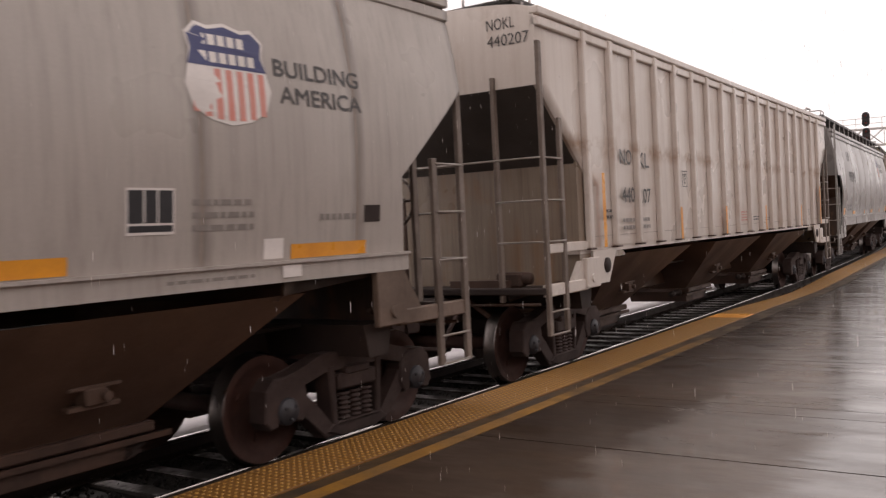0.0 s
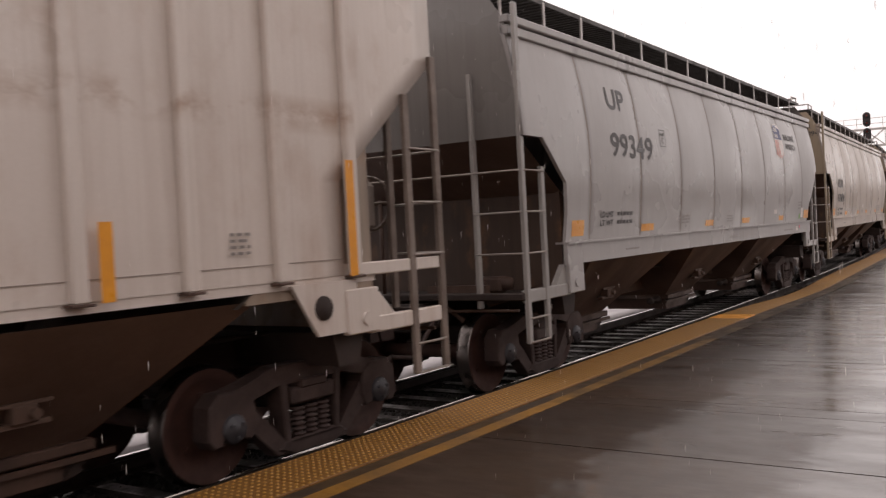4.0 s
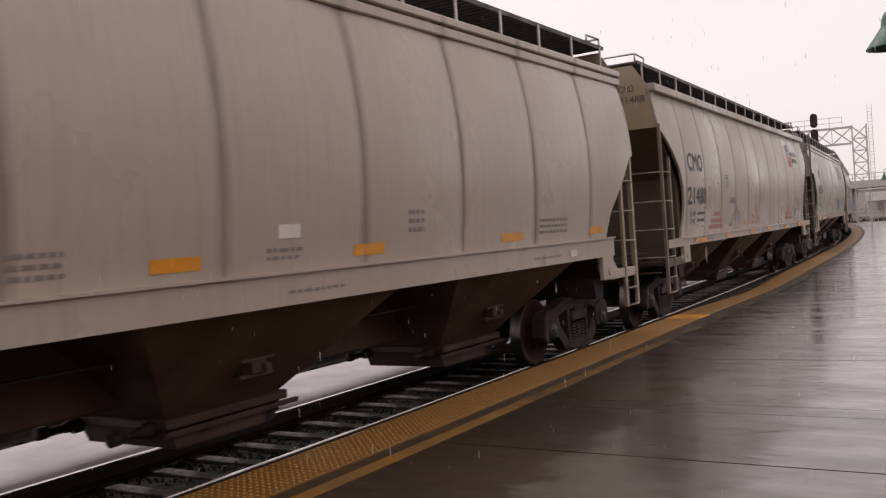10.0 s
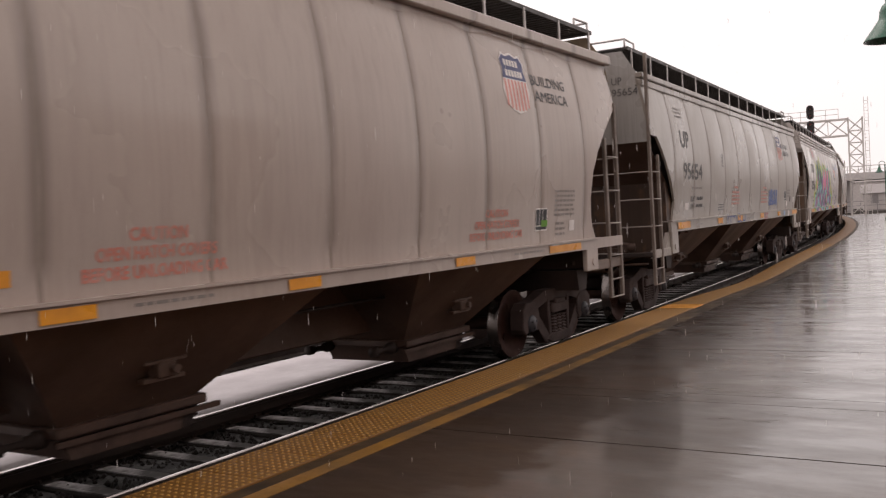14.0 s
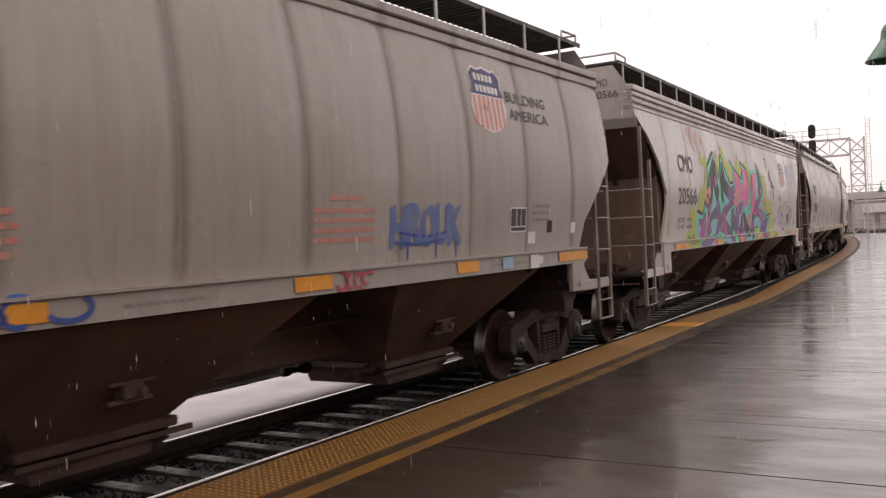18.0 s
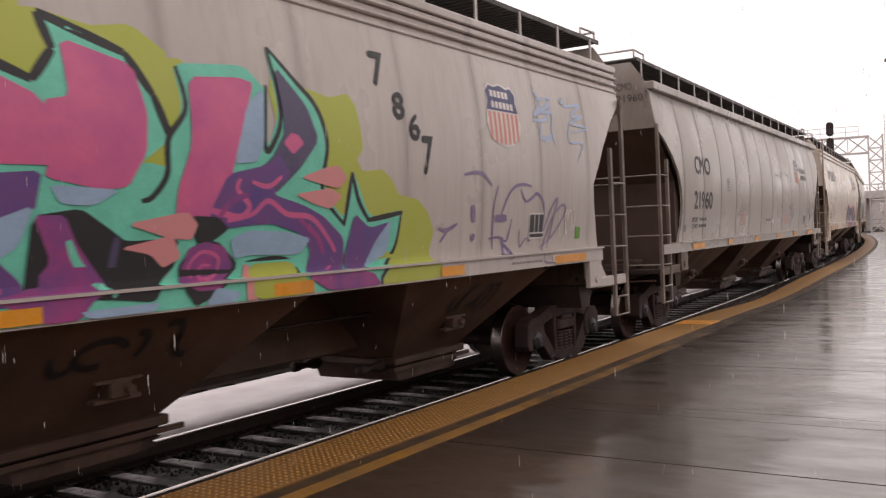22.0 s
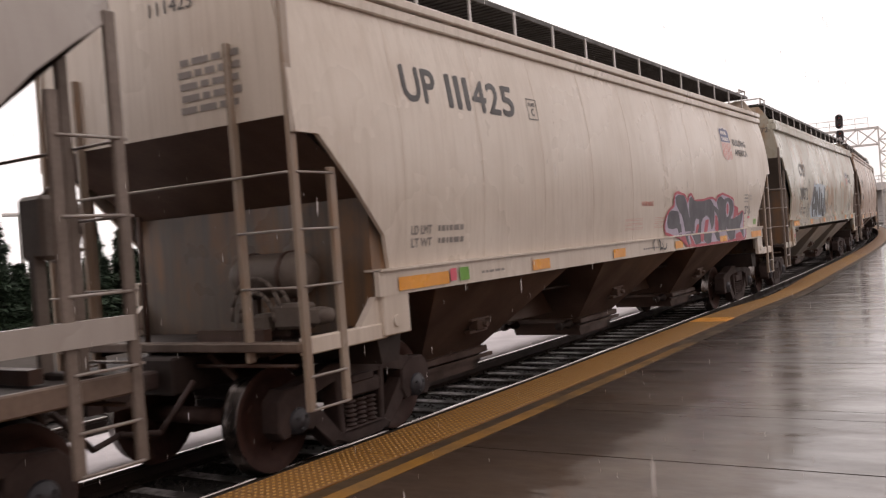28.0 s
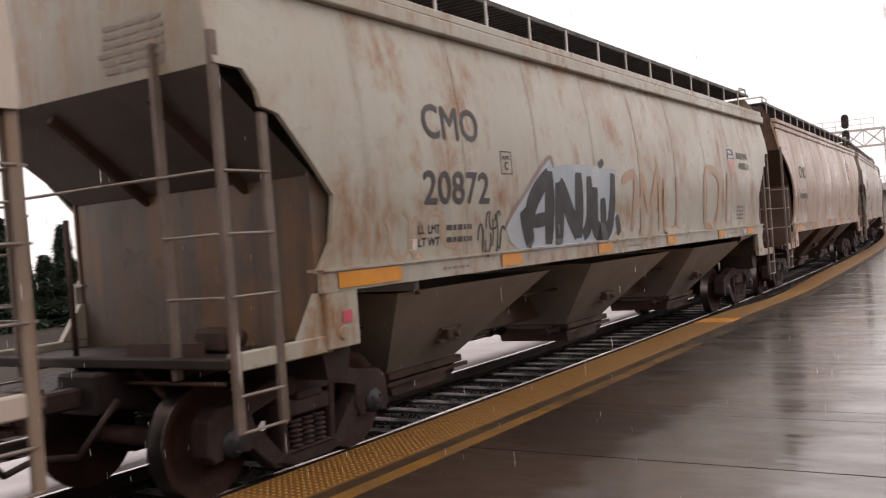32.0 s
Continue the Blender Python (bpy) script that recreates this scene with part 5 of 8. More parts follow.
def paint_F(car, st):
    end_mark(car, -0.98, 3.98, ("UP", "95654"))
    end_bars(car, -0.2, 0.4, 3.3, 3.6, 4)
    letters(car, st, "UP", 1.8, 2.98, 0.6, 0.29)
    letters(car, st, "95654", 1.86, 2.4, 1.38, 0.29)
    type_square(car, st, 4.95, 2.7)
    patch(car, st, "label", "white", 1.96, 2.26, 1.83, 1.96)
    load_lines(car, st, 2.4, 1.84, 0.95, 0.26)
    bars(car, st, 2.45, 2.2, 0.8, 0.08, 1)
    bars(car, st, 1.7, 3.5, 0.5, 0.22, 3)
    for x in (6.0, 9.5):
        bars(car, st, x + 0.2, 2.22, 0.45, 0.09, 1, "red", "warning_stencil")
        bars(car, st, x, 1.86, 0.85, 0.34, 4, "red", "warning_stencil")
    amber(car, st, [(1.37, 2.24), (4.5, 4.95), (6.5, 7.0), (9.2, 9.68), (11.75, 12.2), (14.28, 15.2)], 1.5, 1.62)
    for k, ch in enumerate("HROUK"):
        for e in range(3):
            letters(car, st, ch, 10.6 + 0.255 * k + 0.018 * e, 1.8 + 0.01 * e + 0.02 * (k % 2), 0.24, 0.38, "tag_wash", 0.0275 + 0.0006 * e)
    stroke(car, st, "tag_blue", [(10.75, 1.95), (11.2, 1.9), (11.6, 1.94)], 0.035, 0.03)
    stroke(car, st, "tag_blue", [(10.65, 1.86), (11.1, 1.83), (11.55, 1.87)], 0.03, 0.0305)
    for x in (10.9, 11.4, 11.8):
        stroke(car, st, "tag_blue", [(x, 1.85), (x + 0.005, 1.68)], 0.025, 0.031)
    shield(car, st, 12.27, 3.04, 0.76, 0.72)
    slogan(car, st, 13.08, 3.22, 1.06)
    data_box(car, st, 13.0, 1.9, 0.44, 0.29)
    patch(car, st, "label", "white", 13.5, 13.68, 1.76, 1.9)
    patch(car, st, "label", "white", 13.45, 13.68, 1.46, 1.62, 0.042)
    patch(car, st, "vent_plate", "under", 14.0, 14.14, 1.88, 2.03)
    patch(car, st, "label", "white", 14.75, 14.9, 1.86, 2.0)
    bars(car, st, 13.6, 2.0, 0.45, 0.25, 3)
    scrawl(car, st, "tag_red", 9.75, 1.47, 0.5, 0.17, 4, 11, 0.03, 0.042)
    patch(car, st, "label", "tag_sky", 12.75, 13.0, 1.49, 1.62, 0.041)
    scrawl(car, st, "tag_blue", 5.4, 1.47, 1.9, 0.18, 6, 12, 0.035, 0.041)
    bars(car, st, 4.7, 1.76, 0.6, 0.16, 3, "letter")


def scrawl(car, style, mat, x, z, w, h, n, seed, thick=0.025, lift=0.0275, place=map_side):
    """A sprayed tag: a few looping strokes."""
    rnd = random.Random(seed)
    bm = bmesh.new()
    for k in range(n):
        cx, cz = x + w * (k + 0.5) / n, z + h * rnd.uniform(0.4, 0.6)
        a0, da = rnd.uniform(0, 6.28), rnd.uniform(2.2, 5.0) * rnd.choice((-1, 1))
        rx, rz = w / n * rnd.uniform(0.35, 0.75), h * rnd.uniform(0.3, 0.5)
        prev = None
        for i in range(15):
            t = i / 14
            a = a0 + da * t
            p = (cx + rx * math.cos(a) + 0.12 * w / n * (t - 0.5), cz + rz * math.sin(a))
            d = Vector((-rx * math.sin(a), rz * math.cos(a)))
            d = d.normalized() if d.length > 1e-6 else Vector((1, 0))
            q = [bm.verts.new(place(style, p[0] + s * d.y * thick / 2, p[1] - s * d.x * thick / 2, lift)) for s in (-1, 1)]
            if prev:
                bm.faces.new((prev[0], prev[1], q[1], q[0]))
            prev = q
    return tagged(part("graffiti", bm, mat, car), kind="stuff")


def stroke(car, style, mat, pts, thick, lift):
    """One sprayed line through a few spots, smoothed, with tapered ends."""
    q = [pts[0], *pts, pts[-1]]
    line = []
    for a, b, c, d in zip(q, q[1:], q[2:], q[3:]):
        for k in range(7):
            t = k / 7
            line.append(tuple(0.5 * (2 * b[i] + (c[i] - a[i]) * t + (2 * a[i] - 5 * b[i] + 4 * c[i] - d[i]) * t * t + (3 * b[i] - a[i] - 3 * c[i] + d[i]) * t ** 3) for i in (0, 1)))
    line.append(pts[-1])
    bm = bmesh.new()
    prev = None
    for k, p in enumerate(line):
        n = line[min(k + 1, len(line) - 1)]
        m = line[max(k - 1, 0)]
        d = Vector((n[0] - m[0], n[1] - m[1]))
        d = d.normalized() if d.length > 1e-6 else Vector((1, 0))
        w = thick * (0.55 + 0.45 * math.sin(math.pi * (k + 1) / (len(line) + 1)))
        pair = [bm.verts.new(map_side(style, p[0] + e * d.y * w / 2, p[1] - e * d.x * w / 2, lift)) for e in (-1, 1)]
        if prev:
            bm.faces.new((prev[0], prev[1], pair[1], pair[0]))
        prev = pair
    return part("graffiti", bm, mat, car)


def on_bay(style, x, z, lift):
    """A spot on the slope of a discharge bay."""
    return Vector((x, -bay_side(z) - lift, z))


def shrunk(ring, d):
    """An outline drawn in by d metres towards its inside."""
    n = len(ring)
    area = sum(ring[i][0] * ring[(i + 1) % n][1] - ring[(i + 1) % n][0] * ring[i][1] for i in range(n))
    out = []
    for i in range(n):
        a, b, c = Vector(ring[i - 1]), Vector(ring[i]), Vector(ring[(i + 1) % n])
        n1 = Vector((-(b - a).y, (b - a).x)).normalized()
        n2 = Vector((-(c - b).y, (c - b).x)).normalized()
        m = n1 + n2
        m = m.normalized() if m.length > 0.3 else n1
        k = d / max(m.dot(n1), 0.45)
        q = b + m * (k if area > 0 else -k)
        out.append((q.x, q.y))
    return out


def spray(car, style, layer, mat, ring, label=""):
    """One sprayed field of colour, its corners slightly rounded, over the layers below it."""
    soft, low = [], min(z for _, z in ring)
    ring = [(x, max(z, min(low, 1.46))) for x, z in shrunk(ring, -0.022)]
    for (ax, az), (bx, bz) in zip(ring, ring[1:] + ring[:1]):
        soft += [(ax * 0.88 + bx * 0.12, az * 0.88 + bz * 0.12), (ax * 0.12 + bx * 0.88, az * 0.12 + bz * 0.88)]
    return flat_shape(car, style, "graffiti", mat, soft, 0.026 + 0.0002 * layer, label)


def line(car, style, layer, mat, thick, pts):
    """One sprayed line over the layers below it."""
    return stroke(car, style, mat, pts, thick, 0.026 + 0.0002 * layer)


def letter_body(car, style, layer, ring, top):
    """A mint letter with a black line along its upper edge."""
    flat_shape(car, style, "graffiti", "tag_mint", ring, 0.026 + 0.0002 * layer)
    for a, b in zip(ring[:top], ring[1:top]):
        stroke(car, style, "black", [a, b], 0.07, 0.026 + 0.0002 * (layer + 1))


def big_piece(car, st):
    """The large piece: acid green cloud, mint letters edged in black, with dark, purple and pink fields."""
    spray(car, st, 0, "tag_lime", [(5.65, 3.32), (6.0, 3.15), (6.5, 3.18), (7.0, 3.1), (7.4, 3.3), (8.1, 3.22), (8.4, 3.1), (8.4, 2.4), (6.8, 2.3), (5.3, 2.4), (5.1, 2.6), (5.2, 2.9)])
    spray(car, st, 0, "tag_lime", [(3.7, 3.33), (3.85, 3.28), (3.87, 3.19), (4.15, 3.2), (4.24, 3.06), (4.16, 2.94), (3.99, 3.05), (3.77, 3.09), (3.73, 3.16), (3.82, 3.21)], "acid green sprayed cloud")
    spray(car, st, 1, "tag_lime", [(3.44, 2.46), (3.59, 2.5), (3.75, 2.61), (3.96, 2.62), (3.95, 2.79), (4.03, 2.92), (4.16, 2.95), (4.12, 2.48), (3.89, 2.33), (3.79, 2.1), (3.42, 2.13)], "acid green sprayed cloud")
    spray(car, st, 2, "tag_lime", [(2.83, 2.12), (2.99, 2.2), (3.13, 2.22), (3.17, 2.15), (3.3, 2.12), (3.29, 1.75), (3.4, 1.57), (3.41, 1.455), (2.54, 1.455), (2.55, 1.62), (2.75, 1.75), (2.99, 1.77), (3.04, 1.86), (2.97, 1.99), (2.84, 2.03)], "acid green sprayed cloud")
    spray(car, st, 3, "tag_lime", [(5.11, 3.35), (5.17, 3.4), (5.29, 3.26), (5.42, 3.23), (5.13, 2.88), (5.07, 3.02), (5.12, 3.16)], "acid green sprayed cloud")
    spray(car, st, 4, "tag_lime", [(5.65, 3.49), (5.84, 3.56), (5.9, 3.41), (6.07, 3.17), (6.47, 3.17), (6.31, 2.81), (6.12, 2.85), (5.87, 3.06), (5.77, 3.23), (5.67, 3.35)], "acid green sprayed cloud")
    spray(car, st, 5, "tag_lime", [(7, 3.17), (7.26, 3.32), (7.4, 3.47), (7.35, 3.25), (7.82, 3.24), (8.16, 3.31), (8.44, 3.16), (8.38, 2.54), (8.17, 2.82), (7.81, 3.19), (7.5, 3.27), (7.42, 2.94)], "acid green sprayed cloud")
    spray(car, st, 6, "tag_lime", [(8.19, 3.09), (8.57, 3.14), (8.53, 2.82), (8.42, 2.62), (8.37, 2.39), (8.23, 2.2), (8.18, 2.18), (8.28, 2.49), (8.28, 2.74)], "acid green sprayed cloud")
    spray(car, st, 7, "tag_lime", [(9.4, 3.11), (9.88, 3.07), (10.12, 3.03), (10.36, 3.09), (10.45, 3), (10.49, 2.83), (10.51, 2.65), (10.41, 2.56), (10.51, 2.43), (10.8, 2.46), (10.94, 2.38), (11.04, 2.24), (11.36, 2.2), (11.53, 2.09), (11.64, 1.91), (11.56, 1.68), (11.74, 1.56), (11.68, 1.455), (10.75, 1.455), (10.3, 1.6), (10.02, 2.1), (9.64, 2.19)], "acid green sprayed cloud")
    letter_body(car, st, 8, [(3.3, 2.15), (3.78, 2.08), (3.92, 2.37), (4.1, 2.2), (4.17, 2.94), (4.21, 3.04), (4.87, 3.37), (5.07, 2.92), (5.21, 2.68), (5.03, 2.56), (5.34, 2.34), (5.28, 1.75), (5.34, 1.53), (4.83, 1.455), (3.52, 1.455), (3.42, 1.57), (3.31, 1.75)], 13)
    letter_body(car, st, 10, [(5.15, 2.84), (5.55, 3.35), (5.73, 3.16), (5.91, 2.95), (6.2, 2.75), (6.54, 2.79), (6.56, 2.43), (6.34, 2.21), (6.25, 1.9), (6.38, 1.75), (6.57, 1.455), (5.4, 1.455), (5.32, 1.66), (5.34, 2.32)], 7)
    letter_body(car, st, 12, [(6.38, 3.28), (6.64, 3.13), (7.42, 2.88), (7.57, 3.08), (7.49, 3.29), (8.09, 3.13), (8.29, 2.88), (8.42, 2.6), (8.12, 2.39), (7.5, 2.19), (7.38, 1.97), (7.45, 1.7), (7.64, 1.5), (6.57, 1.455), (6.38, 1.75), (6.61, 1.89), (6.64, 2.19), (6.56, 2.43), (6.54, 2.79)], 8)
    spray(car, st, 14, "tag_mint", [(4.98, 2.5), (5.06, 2.78), (5.2, 2.8), (5.4, 2.4), (5.2, 2.2)])
    spray(car, st, 14, "tag_mint", [(3.45, 1.455), (10.1, 1.455), (9.9, 1.9), (8.5, 2.4), (6.5, 2.45), (5.2, 2.3), (4.1, 2.05), (3.5, 1.9)])
    spray(car, st, 15, "tag_mint", [(9.09, 1.7), (8.99, 1.79), (8.41, 2.18), (8.41, 2.44), (8.43, 2.6), (8.56, 2.82), (8.5, 3.1), (9.15, 3.17), (9.36, 3.01), (9.32, 2.63), (9.38, 2.59), (9.51, 2.85), (9.43, 3.37), (9.7, 3.15), (9.94, 2.95), (10.05, 2.66), (9.98, 2.27), (10.27, 2), (10.37, 2.44), (10.61, 2.03), (11.1, 2.1), (10.92, 1.66), (10.76, 1.52), (10.75, 1.455), (9.79, 1.455), (9.75, 1.56), (9.6, 1.72)])
    line(car, st, 16, "black", 0.05, [(9.43, 3.37), (9.7, 3.15), (9.94, 2.95), (10.05, 2.66), (9.98, 2.27), (10.28, 1.99)])
    line(car, st, 17, "black", 0.05, [(10.27, 2), (10.32, 2.23), (10.37, 2.44)])
    line(car, st, 18, "black", 0.05, [(10.37, 2.44), (10.46, 2.2), (10.61, 2.03)])
    line(car, st, 19, "black", 0.05, [(10.58, 2.03), (10.83, 2.06), (11.12, 2.1)])
    line(car, st, 20, "black", 0.045, [(11.1, 2.1), (11.03, 1.81), (10.89, 1.64), (10.76, 1.52), (10.76, 1.455)])
    line(car, st, 21, "black", 0.05, [(8.5, 3.1), (8.56, 2.82), (8.4, 2.6), (8.38, 2.36), (8.26, 2.21), (8.17, 2.18)])
    line(car, st, 22, "black", 0.05, [(9.37, 3.07), (9.32, 2.63), (9.38, 2.59), (9.51, 2.85), (9.43, 3.37)])
    line(car, st, 23, "black", 0.045, [(9.12, 1.73), (9.4, 1.75), (9.62, 1.71), (9.75, 1.56)])
    spray(car, st, 24, "black", [(4.25, 2.77), (4.33, 2.91), (4.79, 3.22), (4.91, 3.13), (4.95, 2.92), (5.02, 2.72), (5.11, 2.55), (5.04, 2.41), (4.89, 2.29), (4.79, 2.4), (4.7, 2.53), (4.62, 2.64), (4.58, 2.45), (4.52, 2.31), (4.35, 2.27), (4.17, 2.27), (4.17, 2.41), (4.22, 2.59)])
    spray(car, st, 25, "tag_plum", [(4.16, 2.28), (4.51, 2.29), (4.41, 2.13), (4.48, 1.96), (4.59, 1.74), (4.37, 1.66), (4.17, 1.64), (4.21, 1.96)])
    spray(car, st, 26, "tag_violet", [(4.35, 2.11), (4.89, 2.27), (4.97, 2.19), (4.99, 1.97), (4.5, 1.88), (4.41, 1.96)])
    spray(car, st, 27, "tag_purple", [(4.88, 2.27), (5.03, 2.39), (5.16, 2.29), (5.27, 2.11), (5.3, 1.93), (5.24, 1.69), (4.83, 1.63), (5, 1.98), (4.96, 2.19)])
    line(car, st, 28, "tag_rose", 0.05, [(5.08, 2.01), (5.2, 2.03)])
    line(car, st, 29, "tag_rose", 0.04, [(5.01, 1.96), (5.13, 1.94), (5.24, 1.97)])
    line(car, st, 30, "tag_rose", 0.09, [(4.25, 2.21), (4.37, 2.12), (4.3, 1.98), (4.35, 1.87)])
    line(car, st, 31, "tag_rose", 0.06, [(4.4, 1.72), (4.55, 1.83), (4.35, 1.68)])
    spray(car, st, 32, "tag_mint", [(4.63, 2.65), (4.67, 2.55), (4.89, 2.28), (4.45, 2.12), (4.39, 2.14), (4.49, 2.22), (4.55, 2.4)])
    spray(car, st, 33, "tag_sky", [(4.59, 2.38), (4.66, 2.39), (4.69, 2.29), (4.58, 2.25)])
    spray(car, st, 34, "tag_mint", [(4.49, 1.88), (4.62, 1.95), (5.01, 1.98), (4.98, 1.84), (4.83, 1.62), (4.69, 1.63), (4.59, 1.8)])
    spray(car, st, 35, "tag_sky", [(4.61, 1.87), (4.94, 1.93), (4.88, 1.8), (4.63, 1.79)])
    spray(car, st, 36, "black", [(4.72, 1.72), (4.86, 1.72), (4.76, 1.62)])
    spray(car, st, 37, "tag_purple", [(3.96, 1.62), (4.82, 1.61), (4.83, 1.57), (4.55, 1.499), (4.25, 1.455), (3.94, 1.455)])
    spray(car, st, 38, "tag_sky", [(4.31, 1.455), (4.53, 1.52), (4.72, 1.52), (4.69, 1.455), (4.36, 1.455)])
    spray(car, st, 39, "tag_salmon", [(4.5, 1.52), (4.64, 1.54), (4.73, 1.59), (4.81, 1.55), (4.82, 1.455), (4.75, 1.455), (4.69, 1.5)])
    spray(car, st, 40, "tag_plum", [(3.48, 2), (3.68, 1.95), (3.81, 1.98), (3.96, 2.14), (4.09, 1.8), (4.07, 1.69), (3.92, 1.61), (3.59, 1.63), (3.67, 1.77)])
    spray(car, st, 41, "tag_sky", [(3.39, 1.8), (3.54, 1.83), (3.66, 1.79), (3.52, 1.68), (3.42, 1.64)])
    line(car, st, 42, "tag_rose", 0.1, [(3.89, 1.96), (3.97, 1.93), (3.94, 1.89)])
    spray(car, st, 43, "tag_purple", [(3.55, 1.51), (4.06, 1.58), (4.47, 1.58), (4.13, 1.455), (3.57, 1.455)])
    spray(car, st, 44, "tag_rose", [(4.77, 2.81), (4.83, 2.84), (4.89, 2.8), (4.91, 2.71), (4.83, 2.66), (4.78, 2.71)])
    spray(car, st, 45, "tag_plum", [(4.27, 2.75), (4.37, 2.8), (4.43, 2.72), (4.4, 2.63), (4.31, 2.6), (4.25, 2.65)])
    spray(car, st, 46, "tag_salmon", [(3.86, 2.55), (4.16, 2.55), (4.26, 2.61), (4.36, 2.6), (4.37, 2.49), (4.3, 2.43), (4.23, 2.45), (4.17, 2.5), (3.99, 2.51)])
    spray(car, st, 47, "tag_salmon", [(3.9, 2.38), (4.15, 2.41), (4.2, 2.38), (4.19, 2.31), (4.1, 2.3), (3.99, 2.35)])
    spray(car, st, 48, "black", [(5.27, 2.82), (5.41, 2.98), (5.5, 3.17), (5.62, 3.14), (5.72, 2.86), (5.94, 2.74), (6.14, 2.67), (5.93, 2.58), (5.85, 2.42), (5.73, 2.44), (5.57, 2.53), (5.52, 2.52), (5.58, 2.33), (5.37, 2.38), (5.3, 2.56)])
    spray(car, st, 49, "tag_purple", [(5.94, 2.66), (6.31, 2.65), (6.58, 2.72), (6.59, 2.51), (6.53, 2.3), (6.26, 2.24), (5.96, 2.14), (5.77, 1.99), (5.62, 2.11), (5.4, 2), (5.38, 2.07), (5.69, 2.25), (6.02, 2.35), (5.83, 2.43)])
    spray(car, st, 50, "tag_plum", [(6.42, 2.65), (6.58, 2.69), (6.53, 2.3), (6.37, 2.29), (6.39, 2.47)])
    spray(car, st, 51, "tag_mint", [(5.52, 2.53), (5.62, 2.48), (6.05, 2.35), (5.76, 2.29), (5.6, 2.3)])
    spray(car, st, 52, "tag_sky", [(5.62, 2.37), (5.88, 2.36), (5.67, 2.3)])
    spray(car, st, 53, "tag_sky", [(5.38, 2.26), (5.54, 2.23), (5.42, 2.18)])
    spray(car, st, 54, "tag_plum", [(5.37, 2), (5.61, 2.14), (5.81, 1.98), (5.93, 1.91), (6.14, 1.83), (6.1, 1.63), (5.85, 1.65), (5.63, 1.71), (5.36, 1.73)])
    line(car, st, 55, "tag_rose", 0.07, [(5.41, 1.82), (5.54, 2.03), (5.69, 2.07), (5.77, 1.91), (5.74, 1.75)])
    line(car, st, 56, "tag_rose", 0.06, [(5.48, 1.76), (5.62, 1.92), (5.68, 1.79)])
    line(car, st, 57, "tag_violet", 0.04, [(5.53, 1.87), (5.62, 2), (5.71, 1.86)])
    spray(car, st, 58, "tag_violet", [(5.93, 1.91), (6.29, 1.81), (6.53, 1.92), (6.61, 1.67), (6.57, 1.455), (6.34, 1.455), (6.09, 1.61)])
    spray(car, st, 59, "tag_mint", [(5.79, 2.02), (5.96, 2.05), (6.17, 2.17), (6.49, 2.23), (6.24, 2.13), (6.26, 1.93), (6.32, 1.8), (6.05, 1.9)])
    spray(car, st, 60, "tag_sky", [(6.03, 2.05), (6.21, 2.14), (6.23, 1.94), (6.05, 1.96)])
    spray(car, st, 61, "tag_violet", [(6.28, 2.15), (6.48, 2.21), (6.62, 2.06), (6.83, 1.95), (6.82, 1.75), (6.64, 1.74), (6.49, 1.88), (6.31, 1.89)])
    line(car, st, 62, "tag_rose", 0.04, [(6.23, 1.9), (6.35, 2.04), (6.48, 2.13)])
    spray(car, st, 63, "tag_sky", [(5.4, 1.57), (5.73, 1.56), (6.13, 1.52), (6.3, 1.455), (5.88, 1.455), (5.58, 1.51)])
    spray(car, st, 64, "tag_lime", [(5.48, 1.473), (5.68, 1.455), (5.83, 1.455), (5.5, 1.455)])
    line(car, st, 65, "black", 0.03, [(5.47, 1.455), (5.57, 1.47), (5.8, 1.455)])
    spray(car, st, 66, "tag_rose", [(6.65, 3.07), (6.91, 2.97), (7.47, 2.76), (7.55, 2.41), (7.07, 2.4), (7.01, 2.23), (6.91, 2.2), (6.84, 2.52), (6.7, 2.54)])
    spray(car, st, 67, "tag_rose", [(7.64, 3.13), (8.12, 3.04), (8.21, 2.75), (8.19, 2.5), (8.05, 2.29), (7.87, 2.27), (7.5, 2.33), (7.52, 2.42), (7.5, 2.75), (7.68, 2.79)])
    spray(car, st, 68, "tag_purple", [(6.76, 2.2), (7.07, 2.3), (7.43, 2.33), (7.39, 2.13), (7.12, 2.03), (7.11, 1.87), (7.31, 1.69), (7.33, 1.6), (6.88, 1.58), (6.83, 1.65), (6.92, 1.88), (6.82, 2.07)])
    line(car, st, 69, "tag_rose", 0.13, [(6.99, 2.39), (6.96, 2.2), (6.93, 1.99)])
    line(car, st, 70, "tag_rose", 0.06, [(6.96, 1.97), (7.08, 1.8), (6.99, 1.71), (7.2, 1.66)])
    spray(car, st, 71, "tag_sky", [(7.12, 2.03), (7.37, 2.12), (7.29, 1.93), (7.19, 1.87)])
    spray(car, st, 72, "tag_sky", [(7.54, 2.25), (7.96, 2.24), (7.8, 2.17), (7.59, 2.18)])
    spray(car, st, 73, "black", [(7.41, 2.07), (7.71, 2.11), (7.92, 1.98), (8.04, 1.9), (8.45, 1.91), (8.43, 1.76), (8.32, 1.67), (8.23, 1.54), (7.92, 1.58), (7.49, 1.62), (7.36, 1.63)])
    spray(car, st, 74, "tag_plum", [(7.43, 2.07), (7.59, 2.07), (7.67, 1.9), (7.89, 1.63), (7.77, 1.59), (7.66, 1.455), (7.42, 1.455), (7.17, 1.61), (7.36, 1.63), (7.54, 1.81)])
    line(car, st, 75, "tag_mint", 0.06, [(7.63, 1.94), (7.71, 1.78), (7.94, 1.58)])
    line(car, st, 76, "tag_violet", 0.06, [(7.98, 1.95), (7.92, 1.67)])
